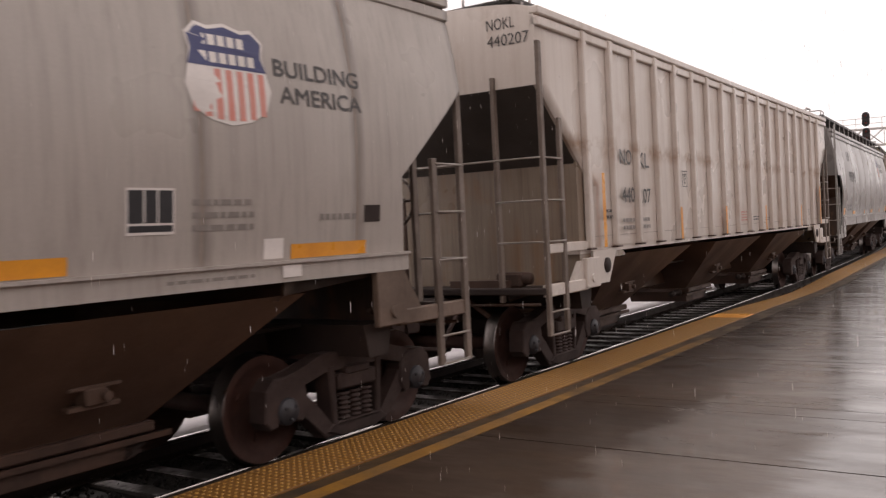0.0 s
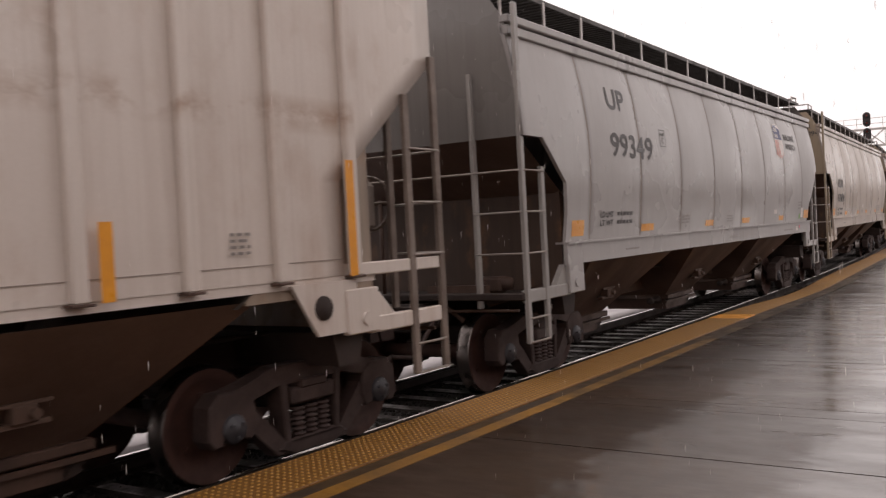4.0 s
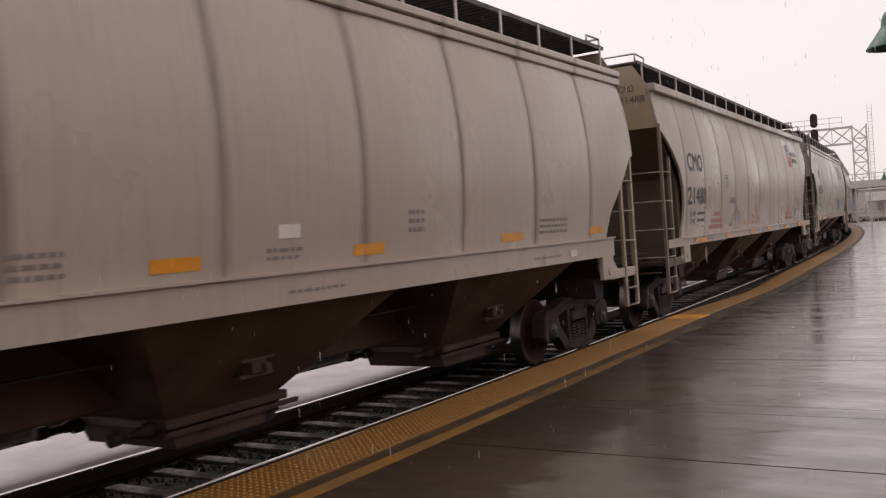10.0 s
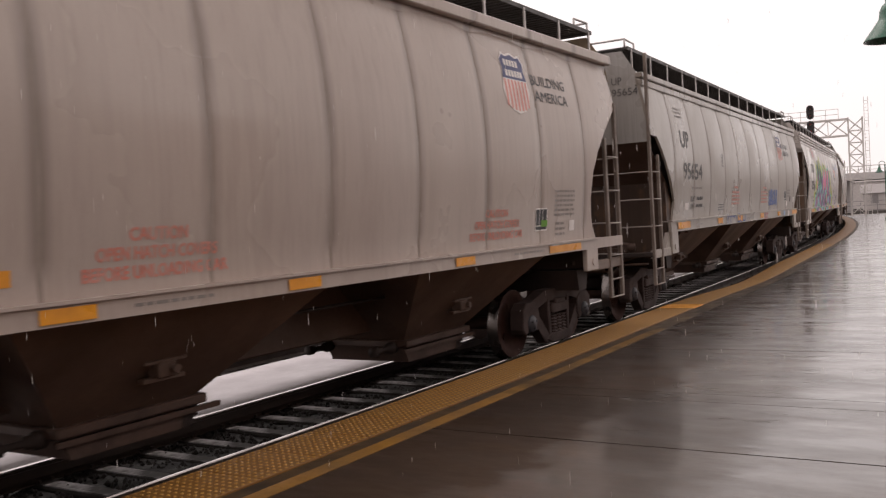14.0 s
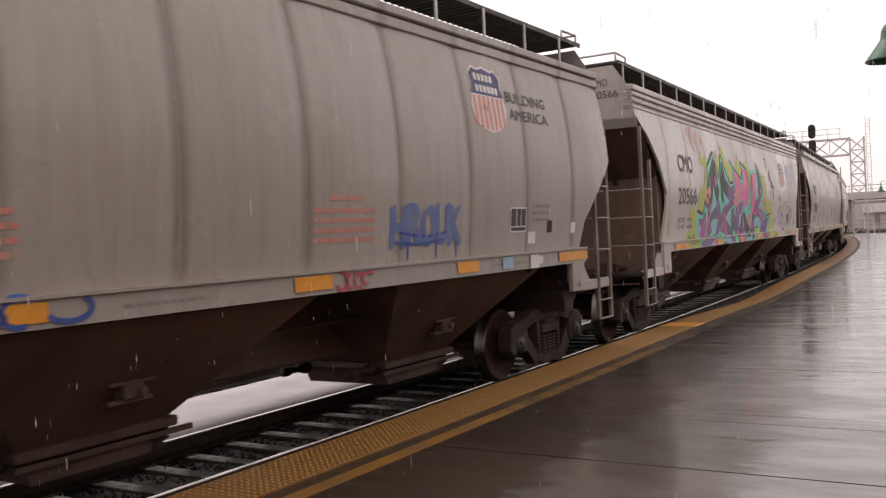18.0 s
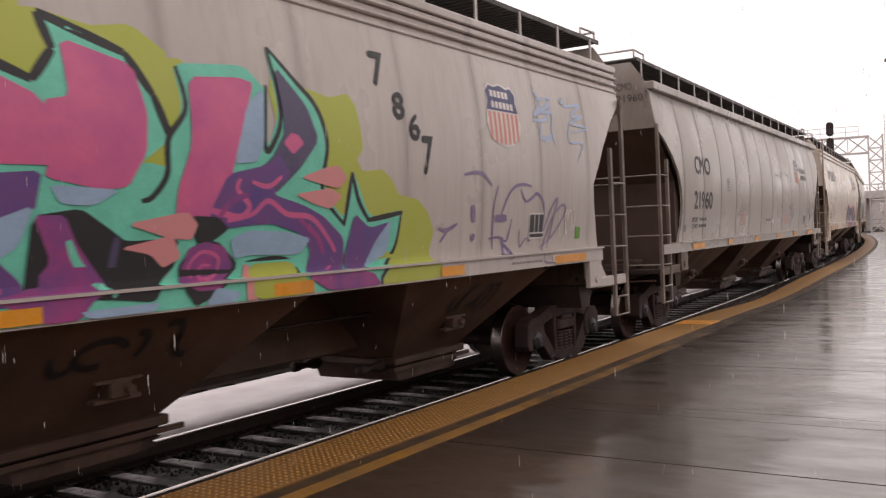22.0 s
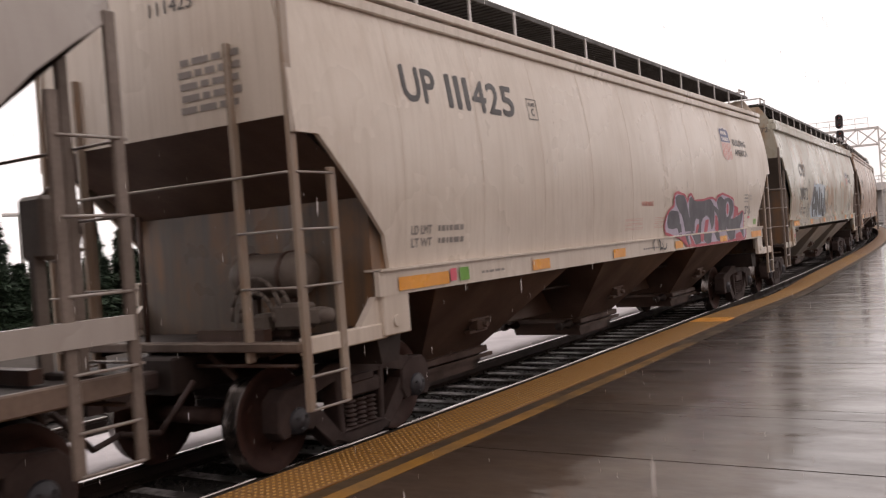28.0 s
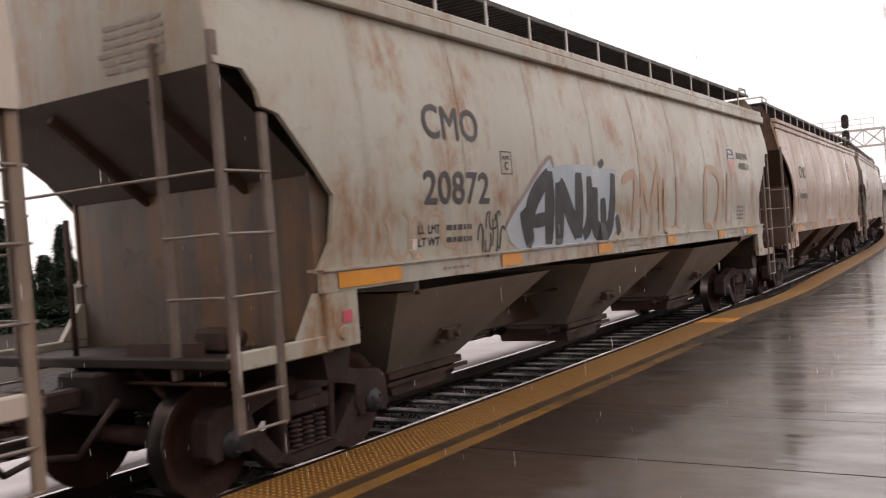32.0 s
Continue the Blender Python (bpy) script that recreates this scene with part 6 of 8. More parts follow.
    spray(car, st, 77, "tag_salmon", [(6.52, 2.52), (6.72, 2.53), (6.87, 2.61), (7, 2.57), (7.02, 2.43), (6.86, 2.4), (6.77, 2.47), (6.55, 2.47)])
    spray(car, st, 78, "tag_salmon", [(6.43, 2.38), (6.67, 2.4), (6.81, 2.37), (6.84, 2.27), (6.69, 2.27)])
    spray(car, st, 79, "tag_rose", [(8.62, 3.02), (9.07, 3.07), (9.2, 3.05), (9.07, 2.75), (8.94, 2.37), (8.88, 2.1), (8.75, 2.08), (8.47, 2.1), (8.49, 2.26), (8.62, 2.58)])
    spray(car, st, 80, "tag_sky", [(9.16, 2.88), (9.31, 3.01), (9.28, 2.62), (9.21, 2.5), (9.02, 2.48)])
    spray(car, st, 81, "tag_violet", [(9.5, 3.2), (9.79, 2.94), (9.91, 2.69), (9.69, 2.47), (9.46, 2.3), (9.29, 2.21), (9.13, 2.36), (9.38, 2.48), (9.57, 2.73)])
    spray(car, st, 82, "tag_purple", [(8.94, 2.36), (9.34, 2.44), (9.47, 2.52), (9.56, 2.4), (9.34, 2.23), (9.73, 2.14), (9.98, 2.05), (10.24, 1.87), (10.24, 1.64), (10.04, 1.55), (9.8, 1.59), (9.87, 1.79), (9.74, 1.95), (9.38, 2.04), (9.14, 2.03), (8.9, 2.01), (8.77, 2.09)])
    line(car, st, 83, "tag_rose", 0.05, [(8.49, 2.1), (8.68, 2.13), (8.86, 2.1), (9.05, 2.07), (9.14, 2.15), (9.02, 2.27), (9.05, 2.35)])
    line(car, st, 84, "tag_rose", 0.045, [(8.92, 2.04), (9.17, 2.09), (9.34, 2.19), (9.55, 2.09), (9.83, 2.06), (10.04, 1.9), (10.15, 1.74), (9.98, 1.58)])
    line(car, st, 85, "tag_rose", 0.04, [(9.17, 2.33), (9.34, 2.3), (9.49, 2.38)])
    line(car, st, 86, "tag_plum", 0.05, [(9.69, 2.05), (9.93, 1.89), (10.02, 1.7)])
    line(car, st, 87, "tag_plum", 0.05, [(8.83, 2.06), (8.97, 2.19), (9.13, 2.23)])
    spray(car, st, 88, "tag_rose", [(9.55, 2.64), (9.61, 2.7), (9.68, 2.69), (9.72, 2.65), (9.62, 2.58)])
    spray(car, st, 89, "black", [(8.61, 2.06), (8.83, 2.05), (8.9, 1.99), (8.76, 1.91), (8.66, 1.91), (8.61, 1.99)])
    spray(car, st, 90, "tag_sky", [(8.98, 1.9), (9.14, 1.95), (9.56, 1.93), (9.79, 1.88), (9.7, 1.79), (9.14, 1.81), (9.01, 1.79)])
    spray(car, st, 91, "black", [(8.5, 1.73), (8.62, 1.86), (8.83, 1.88), (9.01, 1.72), (8.79, 1.55), (8.59, 1.455), (8.51, 1.59)])
    spray(car, st, 92, "tag_plum", [(8.52, 1.71), (8.58, 1.84), (8.72, 1.88), (8.89, 1.84), (8.96, 1.71), (8.8, 1.58), (8.62, 1.58), (8.5, 1.64)])
    line(car, st, 93, "tag_rose", 0.03, [(8.59, 1.65), (8.57, 1.74), (8.69, 1.83), (8.84, 1.78), (8.8, 1.66), (8.67, 1.64), (8.68, 1.73), (8.77, 1.73)])
    spray(car, st, 94, "tag_salmon", [(8.09, 2.03), (8.54, 2.09), (8.62, 2.02), (8.58, 1.94), (8.41, 1.95)])
    spray(car, st, 95, "tag_salmon", [(8, 1.9), (8.41, 1.93), (8.47, 1.81), (8.35, 1.76), (8.25, 1.85)])
    spray(car, st, 96, "tag_salmon", [(9.75, 2.38), (9.99, 2.44), (10.17, 2.47), (10.26, 2.39), (10.17, 2.32), (9.97, 2.35)])
    spray(car, st, 97, "tag_salmon", [(9.68, 2.24), (10.07, 2.28), (10.18, 2.23), (10.07, 2.15), (9.87, 2.19)])
    spray(car, st, 98, "tag_purple", [(10.41, 2.06), (10.61, 1.94), (10.91, 2), (10.71, 1.82), (10.51, 1.61), (10.3, 1.64), (10.3, 1.74)])
    spray(car, st, 99, "tag_sky", [(10.73, 1.84), (10.91, 2), (10.87, 1.75), (10.57, 1.64)])
    spray(car, st, 100, "tag_plum", [(9.8, 1.58), (10.3, 1.6), (10.62, 1.55), (10.7, 1.455), (10.03, 1.455)])
    spray(car, st, 101, "tag_salmon", [(9.11, 1.7), (9.17, 1.67), (9.17, 1.455), (9.09, 1.455)])
    spray(car, st, 102, "tag_lime", [(9.17, 1.7), (9.6, 1.7), (9.74, 1.55), (9.76, 1.455), (9.17, 1.455)])
    spray(car, st, 103, "tag_sky", [(7.71, 1.487), (8.24, 1.492), (8.21, 1.455), (7.74, 1.455)])
    spray(car, st, 104, "tag_sky", [(8.79, 1.55), (8.98, 1.51), (8.94, 1.455), (8.71, 1.455)])


def purple_signature(car, st):
    line(car, st, 6, "tag_lavender", 0.0425, [(12.22, 2.48), (12.44, 2.51), (12.63, 2.49), (12.8, 2.38)])
    line(car, st, 7, "tag_lavender", 0.0425, [(11.74, 1.94), (11.9, 1.92), (12.1, 1.98)])
    line(car, st, 8, "tag_lavender", 0.034, [(11.78, 1.8), (11.9, 1.9)])
    line(car, st, 9, "tag_lavender", 0.034, [(12.94, 2.38), (12.85, 2.18), (12.83, 1.92), (12.85, 1.69)])
    line(car, st, 10, "tag_lavender", 0.03825, [(12.99, 2.03), (13.16, 2.27), (13.33, 2.38), (13.54, 2.41), (13.74, 2.39)])
    line(car, st, 11, "tag_lavender", 0.03825, [(13.47, 2.35), (13.59, 2.22), (13.75, 2.26), (13.89, 2.31), (14.07, 2.18), (14.05, 1.87)])
    line(car, st, 12, "tag_lavender", 0.03825, [(14.07, 1.87), (14.27, 2.14), (14.44, 2.25), (14.3, 1.93), (14.18, 1.66)])
    line(car, st, 13, "tag_lavender", 0.034, [(13.98, 1.67), (14.29, 1.79), (14.58, 2), (14.68, 2.14), (14.54, 2.17), (14.26, 1.97), (14.02, 1.54), (14.27, 1.48)])
    line(car, st, 14, "tag_lavender", 0.02975, [(12.75, 1.81), (12.97, 1.82), (13.16, 1.78), (13.26, 2.02)])
    line(car, st, 15, "tag_lavender", 0.085, [(12.88, 2.03), (13.14, 2.03)])
    line(car, st, 16, "tag_lavender", 0.0595, [(13.05, 1.82), (13.11, 1.61), (13.27, 1.63), (13.08, 1.74)])
    line(car, st, 17, "tag_lavender", 0.085, [(12.4, 2.17), (12.42, 1.99)])
    line(car, st, 18, "tag_lavender", 0.0765, [(12.41, 1.87), (12.42, 1.8)])
    line(car, st, 19, "tag_lavender", 0.0255, [(13.46, 1.9), (13.48, 1.7), (13.62, 1.79), (13.75, 1.75)])
    line(car, st, 6, "tag_haze", 0.0525, [(13.99, 3.55), (14.12, 3.4), (13.92, 3.24), (14.38, 3.4), (14.21, 3.21), (13.87, 3.18)])
    line(car, st, 7, "tag_haze", 0.045, [(14.1, 3.16), (14.04, 2.98), (14.34, 3.01), (14.14, 2.93)])
    line(car, st, 8, "tag_haze", 0.0375, [(14.03, 3.44), (14.44, 3.48), (14.12, 3.3), (14.42, 3.3), (14.35, 3.08), (14.44, 2.92)])
    line(car, st, 9, "tag_haze", 0.0375, [(14.69, 3.52), (14.74, 3.46), (14.83, 3.54), (14.79, 3.44), (15, 3.45), (15.31, 3.49), (14.99, 3.32), (15.36, 3.34), (14.92, 3.22), (15.48, 3.2), (14.97, 3.11)])
    line(car, st, 10, "tag_haze", 0.03, [(14.89, 3.21), (14.84, 2.99), (15.14, 2.98), (15.26, 2.95), (15.06, 2.74)])


def red_edged_piece(car, st):
    rim = [(8.61, 1.85), (8.64, 1.94), (8.71, 2.03), (8.88, 2.12), (9.05, 2.17), (9.05, 2.26), (9.11, 2.36), (9.25, 2.39), (9.48, 2.37), (9.66, 2.34), (9.78, 2.25), (9.86, 2.34), (9.97, 2.37), (10.07, 2.33), (10.19, 2.25), (10.67, 2.26), (11.1, 2.3), (11.31, 2.3), (11.5, 2.25), (11.61, 2.33), (11.93, 2.38), (12.3, 2.34), (12.64, 2.29), (12.74, 2.25), (12.79, 2.13), (13.06, 2.09), (13.06, 1.97), (13.37, 2.03), (13.5, 2.01), (13.55, 1.9), (13.54, 1.75), (13.55, 1.54), (13.4, 1.437), (10.9, 1.437), (10.2, 1.437), (9.62, 1.462), (9.27, 1.6), (8.69, 1.7), (8.62, 1.78)]
    flat_shape(car, st, "graffiti", "tag_red", rim, 0.042, "dark letters with a lilac rim and a red outline")
    flat_shape(car, st, "graffiti", "tag_grey", shrunk(rim, 0.045), 0.0435)
    spray(car, st, 92, "tag_ink", [(8.77, 1.94), (8.82, 2.03), (8.97, 2.06), (9.28, 2.04), (9.35, 1.94), (9.38, 1.79), (9.22, 1.81), (9, 1.8), (8.82, 1.82), (8.77, 1.87)])
    spray(car, st, 93, "tag_ink", [(9.16, 2.28), (9.28, 2.31), (9.59, 2.3), (9.69, 2.22), (9.8, 2.05), (9.95, 1.85), (10.04, 1.7), (9.73, 1.7), (9.62, 1.87), (9.48, 2.02), (9.38, 2.06), (9.28, 2.12), (9.2, 2.19)])
    spray(car, st, 94, "tag_ink", [(9.28, 1.81), (9.43, 1.84), (9.5, 1.69), (9.38, 1.69)])
    spray(car, st, 95, "tag_ink", [(9.89, 2.25), (9.99, 2.28), (10.19, 2.2), (10.67, 2.2), (11.1, 2.24), (11.31, 2.15), (11.39, 1.98), (11.37, 1.82), (11.27, 1.72), (11.1, 1.93), (10.9, 1.99), (10.67, 1.94), (10.58, 1.85), (10.58, 1.66), (10.43, 1.67), (10.49, 1.92), (10.27, 1.95), (10.19, 1.87), (10.2, 1.69), (10.03, 1.7), (9.91, 2), (9.87, 2.13)])
    spray(car, st, 96, "tag_ink", [(9.93, 1.66), (10.37, 1.65), (10.38, 1.52), (10.1, 1.493)])
    spray(car, st, 97, "tag_ink", [(10.51, 1.64), (11.07, 1.64), (10.99, 1.496), (10.75, 1.479), (10.57, 1.56)])
    spray(car, st, 98, "tag_ink", [(9.51, 1.65), (9.66, 1.65), (9.71, 1.52), (9.61, 1.51)])
    spray(car, st, 99, "tag_red", [(10.34, 1.8), (10.44, 1.8), (10.39, 1.69), (10.29, 1.68)])
    spray(car, st, 100, "tag_red", [(10.85, 1.87), (11.02, 1.87), (10.97, 1.69), (10.8, 1.68)])
    spray(car, st, 101, "tag_red", [(10.4, 1.65), (10.58, 1.62), (10.52, 1.53), (10.41, 1.54)])
    spray(car, st, 102, "tag_red", [(9.24, 1.64), (9.51, 1.65), (9.63, 1.469)])
    spray(car, st, 103, "tag_red", [(9.8, 1.64), (10, 1.51), (9.86, 1.46)])
    spray(car, st, 104, "tag_ink", [(11.57, 2.19), (11.64, 2.26), (11.82, 2.29), (12.01, 2.22), (12.13, 2.25), (12.37, 2.26), (12.6, 2.21), (12.69, 2.13), (12.65, 2.01), (12.53, 1.93), (12.46, 1.87), (12.43, 1.7), (12.27, 1.71), (12.21, 1.78), (12.2, 1.65), (11.89, 1.68), (11.87, 1.87), (11.76, 2.01), (11.63, 2.1)])
    spray(car, st, 105, "tag_ink", [(12.46, 1.85), (12.77, 1.86), (13.13, 1.91), (13.41, 1.99), (13.34, 1.82), (13.18, 1.67), (12.8, 1.68), (12.39, 1.7)])
    spray(car, st, 106, "tag_ink", [(11.3, 2.13), (11.49, 2.09), (11.61, 2.04), (11.83, 2.02), (11.91, 1.84), (11.9, 1.68), (11.7, 1.68), (11.71, 1.76), (11.66, 1.9), (11.53, 2), (11.39, 2.07)])
    spray(car, st, 107, "tag_ink", [(12.08, 1.64), (12.67, 1.64), (12.61, 1.52), (12.37, 1.456), (12.22, 1.51)])
    spray(car, st, 108, "tag_ink", [(11.28, 1.64), (11.55, 1.64), (11.54, 1.5), (11.39, 1.53)])
    spray(car, st, 109, "tag_ink", [(13.07, 1.66), (13.3, 1.67), (13.28, 1.476)])
    spray(car, st, 110, "tag_grey", [(12.17, 2.07), (12.19, 2.15), (12.28, 2.19), (12.36, 2.15), (12.39, 2.06), (12.35, 1.96), (12.27, 1.93), (12.2, 1.97)])
    spray(car, st, 111, "tag_red", [(12.22, 2.07), (12.24, 2.13), (12.28, 2.15), (12.32, 2.11), (12.33, 2.05), (12.3, 1.99), (12.27, 1.98), (12.23, 2)])
    spray(car, st, 112, "tag_red", [(11.46, 1.94), (11.54, 1.93), (11.65, 1.8), (11.68, 1.69), (11.5, 1.69)])
    spray(car, st, 113, "tag_red", [(12.71, 1.55), (13.09, 1.59), (13.25, 1.451), (12.73, 1.453)])
    spray(car, st, 114, "tag_red", [(12.72, 1.89), (12.8, 2.1), (13.03, 2.07), (13.04, 1.98)])


def pale_edged_piece(car, st):
    rim = [(4.07, 1.98), (4.32, 2.2), (5.15, 2.76), (5.28, 2.65), (5.63, 2.7), (6.3, 2.72), (7.27, 2.67), (7.11, 2.17), (7.34, 1.92), (6.94, 1.67), (5.74, 1.7), (5.12, 1.67), (4.45, 1.7), (4.18, 1.82)]
    flat_shape(car, st, "graffiti", "tag_ice", rim, 0.027, "black letters edged in pale blue")
    stroke(car, st, "tag_dusk", rim[:4], 0.05, 0.0285)
    line(car, st, 10, "black", 0.26, [(4.68, 1.77), (4.48, 2.17)])
    line(car, st, 11, "black", 0.26, [(4.6, 1.84), (4.7, 2.24), (5.14, 2.58)])
    line(car, st, 12, "black", 0.26, [(5.15, 2.61), (5.14, 1.75)])
    line(car, st, 13, "black", 0.169, [(4.7, 2.02), (5.12, 2.06)])
    line(car, st, 14, "black", 0.26, [(5.43, 1.73), (5.4, 2.48)])
    line(car, st, 15, "black", 0.26, [(5.43, 2.5), (5.65, 2.18), (5.96, 1.82)])
    line(car, st, 16, "black", 0.26, [(5.99, 1.79), (5.98, 2.61)])
    line(car, st, 17, "black", 0.234, [(6.3, 2.57), (6.31, 2.01), (6.13, 1.81)])
    line(car, st, 18, "black", 0.26, [(6.49, 2.43), (6.51, 1.92), (6.97, 1.89), (7.11, 2.62)])
    line(car, st, 19, "black", 0.208, [(6.74, 2.29), (6.78, 1.88)])
    line(car, st, 20, "black", 0.182, [(6.72, 2.79), (6.76, 2.7)])
    line(car, st, 21, "black", 0.156, [(7.36, 1.8), (7.22, 2.05)])
    line(car, st, 22, "tag_rust", 0.16, [(7.45, 2.52), (7.96, 2.59), (7.83, 1.82)])
    line(car, st, 23, "tag_rust", 0.16, [(7.84, 2.19), (8.2, 2.22)])
    line(car, st, 24, "tag_rust", 0.16, [(8.22, 1.77), (8.23, 2.61), (8.53, 2.12), (8.93, 2.68), (8.98, 1.81)])
    line(car, st, 25, "tag_rust", 0.16, [(9.2, 2.6), (9.27, 1.84), (9.78, 1.83), (9.8, 2.64)])
    line(car, st, 26, "tag_rust", 0.16, [(11.27, 1.82), (11.41, 2.73), (12.18, 2.65), (12.01, 1.88), (11.35, 1.8)])
    line(car, st, 27, "tag_rust", 0.16, [(12.79, 2.74), (12.69, 1.83)])



def paint_G(car, st):
    letters(car, st, "CMO", 2.06, 2.86, 1.02, 0.3, "letter")
    letters(car, st, "20566", 1.98, 2.27, 1.3, 0.29, "letter")
    load_lines(car, st, 2.0, 1.8, 1.3, 0.24, "faint")
    amber(car, st, [(1.65, 2.54), (4.83, 5.32), (6.98, 7.42), (9.36, 9.82), (11.72, 12.16), (14.3, 15.22)], 1.462, 1.56, 0.048)
    shield(car, st, 12.78, 2.83)
    data_box(car, st, 13.7, 1.78)
    purple_signature(car, st)
    patch(car, st, "label", "green_tag", 15.0, 15.15, 1.75, 1.9)
    scrawl(car, st, "white", 14.5, 1.75, 0.45, 0.45, 5, 24, 0.02)
    rnd = random.Random(9)
    for k in range(34):
        x, z = rnd.gauss(3.4, 0.28), rnd.gauss(3.58, 0.12)
        r = rnd.uniform(0.02, 0.1)
        flat_shape(car, st, "graffiti", "tag_blush", [(x + r * rnd.uniform(0.6, 1.4) * math.cos(a), z + r * rnd.uniform(0.5, 1.1) * math.sin(a)) for a in (0, 0.8, 1.6, 2.4, 3.2, 4.0, 4.8, 5.6)], 0.0254 + 0.0001 * k)
    for ch, x, z, w, h in (("7", 10.76, 3.24, 0.2, 0.3), ("8", 11.03, 2.96, 0.17, 0.24), ("6", 11.27, 2.78, 0.16, 0.24), ("7", 11.47, 2.46, 0.17, 0.36)):
        letters(car, st, ch, x, z, w, h, "black", 0.028)
    big_piece(car, st)
    scrawl(car, st, "black", 2.7, 1.5, 0.6, 0.2, 5, 27, 0.02, 0.04)
    scrawl(car, st, "black", 7.7, 1.05, 1.3, 0.3, 5, 45, 0.05, 0.012, on_bay)
    scrawl(car, st, "black", 3.2, 1.0, 1.0, 0.3, 5, 46, 0.05, 0.012, on_bay)
    scrawl(car, st, "black", 12.6, 1.0, 0.9, 0.3, 5, 47, 0.05, 0.012, on_bay)
    end_mark(car, -0.81, 4.2, ("CMO", "20566"))


def paint_H(car, st):
    letters(car, st, "CMO", 1.96, 2.77, 1.06, 0.31, "black")
    letters(car, st, "21960", 1.88, 2.14, 1.26, 0.31, "black")
    load_lines(car, st, 1.8, 1.78, 1.0, 0.22)
    amber(car, st, [(1.7, 2.5), (4.35, 4.75), (6.9, 7.3), (9.45, 9.95), (11.88, 12.34), (14.16, 15.07)], 1.425, 1.53)
    type_square(car, st, 4.3, 2.5)
    shield(car, st, 12.35, 2.85)
    slogan(car, st, 13.2, 2.98)
    data_box(car, st, 13.58, 1.69, 0.42, 0.3)
    bars(car, st, 10.7, 1.75, 0.7, 0.26, 4, "red", "warning_stencil")
    bars(car, st, 5.6, 1.78, 0.4, 0.32, 4, "red", "warning_stencil")
    scrawl(car, st, "tag_haze", 10.9, 1.92, 1.7, 0.2, 9, 31, 0.008)
    # scratches and dents, not spray: drawn as thin dark and grey strokes
    line(car, st, 4, "under", 0.02, [(9.51, 2.99), (9.71, 2.99), (9.93, 2.98)])
    line(car, st, 4, "under", 0.02, [(10.16, 3.07), (10.45, 3.08)])
    line(car, st, 4, "under", 0.035, [(10.17, 2.98), (10.32, 2.99)])
    line(car, st, 4, "faint", 0.02, [(10.66, 3.08), (10.86, 3.06), (11.03, 3.03)])
    line(car, st, 4, "under", 0.03, [(10.92, 3.03), (11.04, 3.03)])
    line(car, st, 4, "faint", 0.012, [(11.05, 3.03), (11.51, 3.04)])
    bars(car, st, 14.35, 2.0, 0.4, 0.2, 3)
    patch(car, st, "vent_plate", "under", 14.7, 14.85, 1.85, 2.0)
    patch(car, st, "label", "faint", 1.3, 1.45, 1.74, 1.86)
    patch(car, st, "label", "white", 9.1, 9.3, 1.8, 1.9)
    bars(car, st, 8.3, 1.84, 0.6, 0.1, 1, "letter")
    end_mark(car, -0.92, 4.08, ("CMO", "21960"))


def paint_I(car, st):
    letters(car, st, "UP", 1.59, 3.2, 0.57, 0.33)
    for ch, x, w in (("1", 2.38, 0.075), ("1", 2.55, 0.075), ("1", 2.72, 0.075), ("4", 2.87, 0.28), ("2", 3.2, 0.25), ("5", 3.51, 0.27)):
        letters(car, st, ch, x, 3.2, w, 0.33)
    end_mark(car, -0.08, 4.17, ("UP", "111425"))
    end_bars(car, -1.1, -0.3, 3.1, 3.6, 5)
    type_square(car, st, 4.12, 3.2)
    load_lines(car, st, 1.55, 1.83, 0.95, 0.22, "faint")
    amber(car, st, [(1.25, 2.1), (3.9, 4.35), (6.35, 6.8), (9.0, 9.4), (13.95, 14.8)], 1.46, 1.58)
    amber(car, st, [(11.58, 12.08)], 1.46, 1.57, 0.052)
    patch(car, st, "label", "pink", 2.12, 2.24, 1.48, 1.6, 0.042)
    patch(car, st, "label", "green_tag", 2.3, 2.48, 1.47, 1.6, 0.042)
    shield(car, st, 12.26, 3.0, 0.7, 0.66)
    slogan(car, st, 13.14, 3.13)
    letters(car, st, "WARNING", 7.60, 2.16, 0.52, 0.07, "red")
    for x, w in ((6.94, 0.71), (8.17, 0.47)):
        for z in (1.82, 1.885, 1.95):
            for d in (0.0, 0.022):
                bars(car, st, x + d, z + d, w, 0.012, 1, "red", "warning_stencil")
    red_edged_piece(car, st)
    scrawl(car, st, "letter", 8.0, 1.46, 0.55, 0.2, 4, 71, 0.03, 0.042)
    scrawl(car, st, "letter", 13.6, 1.95, 0.5, 0.18, 5, 72, 0.02)
    patch(car, st, "label", "pink", 13.85, 14.05, 1.86, 1.9)
    bars(car, st, 13.62, 2.17, 0.3, 0.2, 3)
    bars(car, st, 14.02, 2.22, 0.22, 0.13, 2)
    for k, z in enumerate((1.62, 1.7, 1.78, 1.95)):
        bars(car, st, 13.5 + 0.02 * k, z, 0.16, 0.035, 1)
    patch(car, st, "label", "green_tag", 14.38, 14.6, 1.72, 1.84)


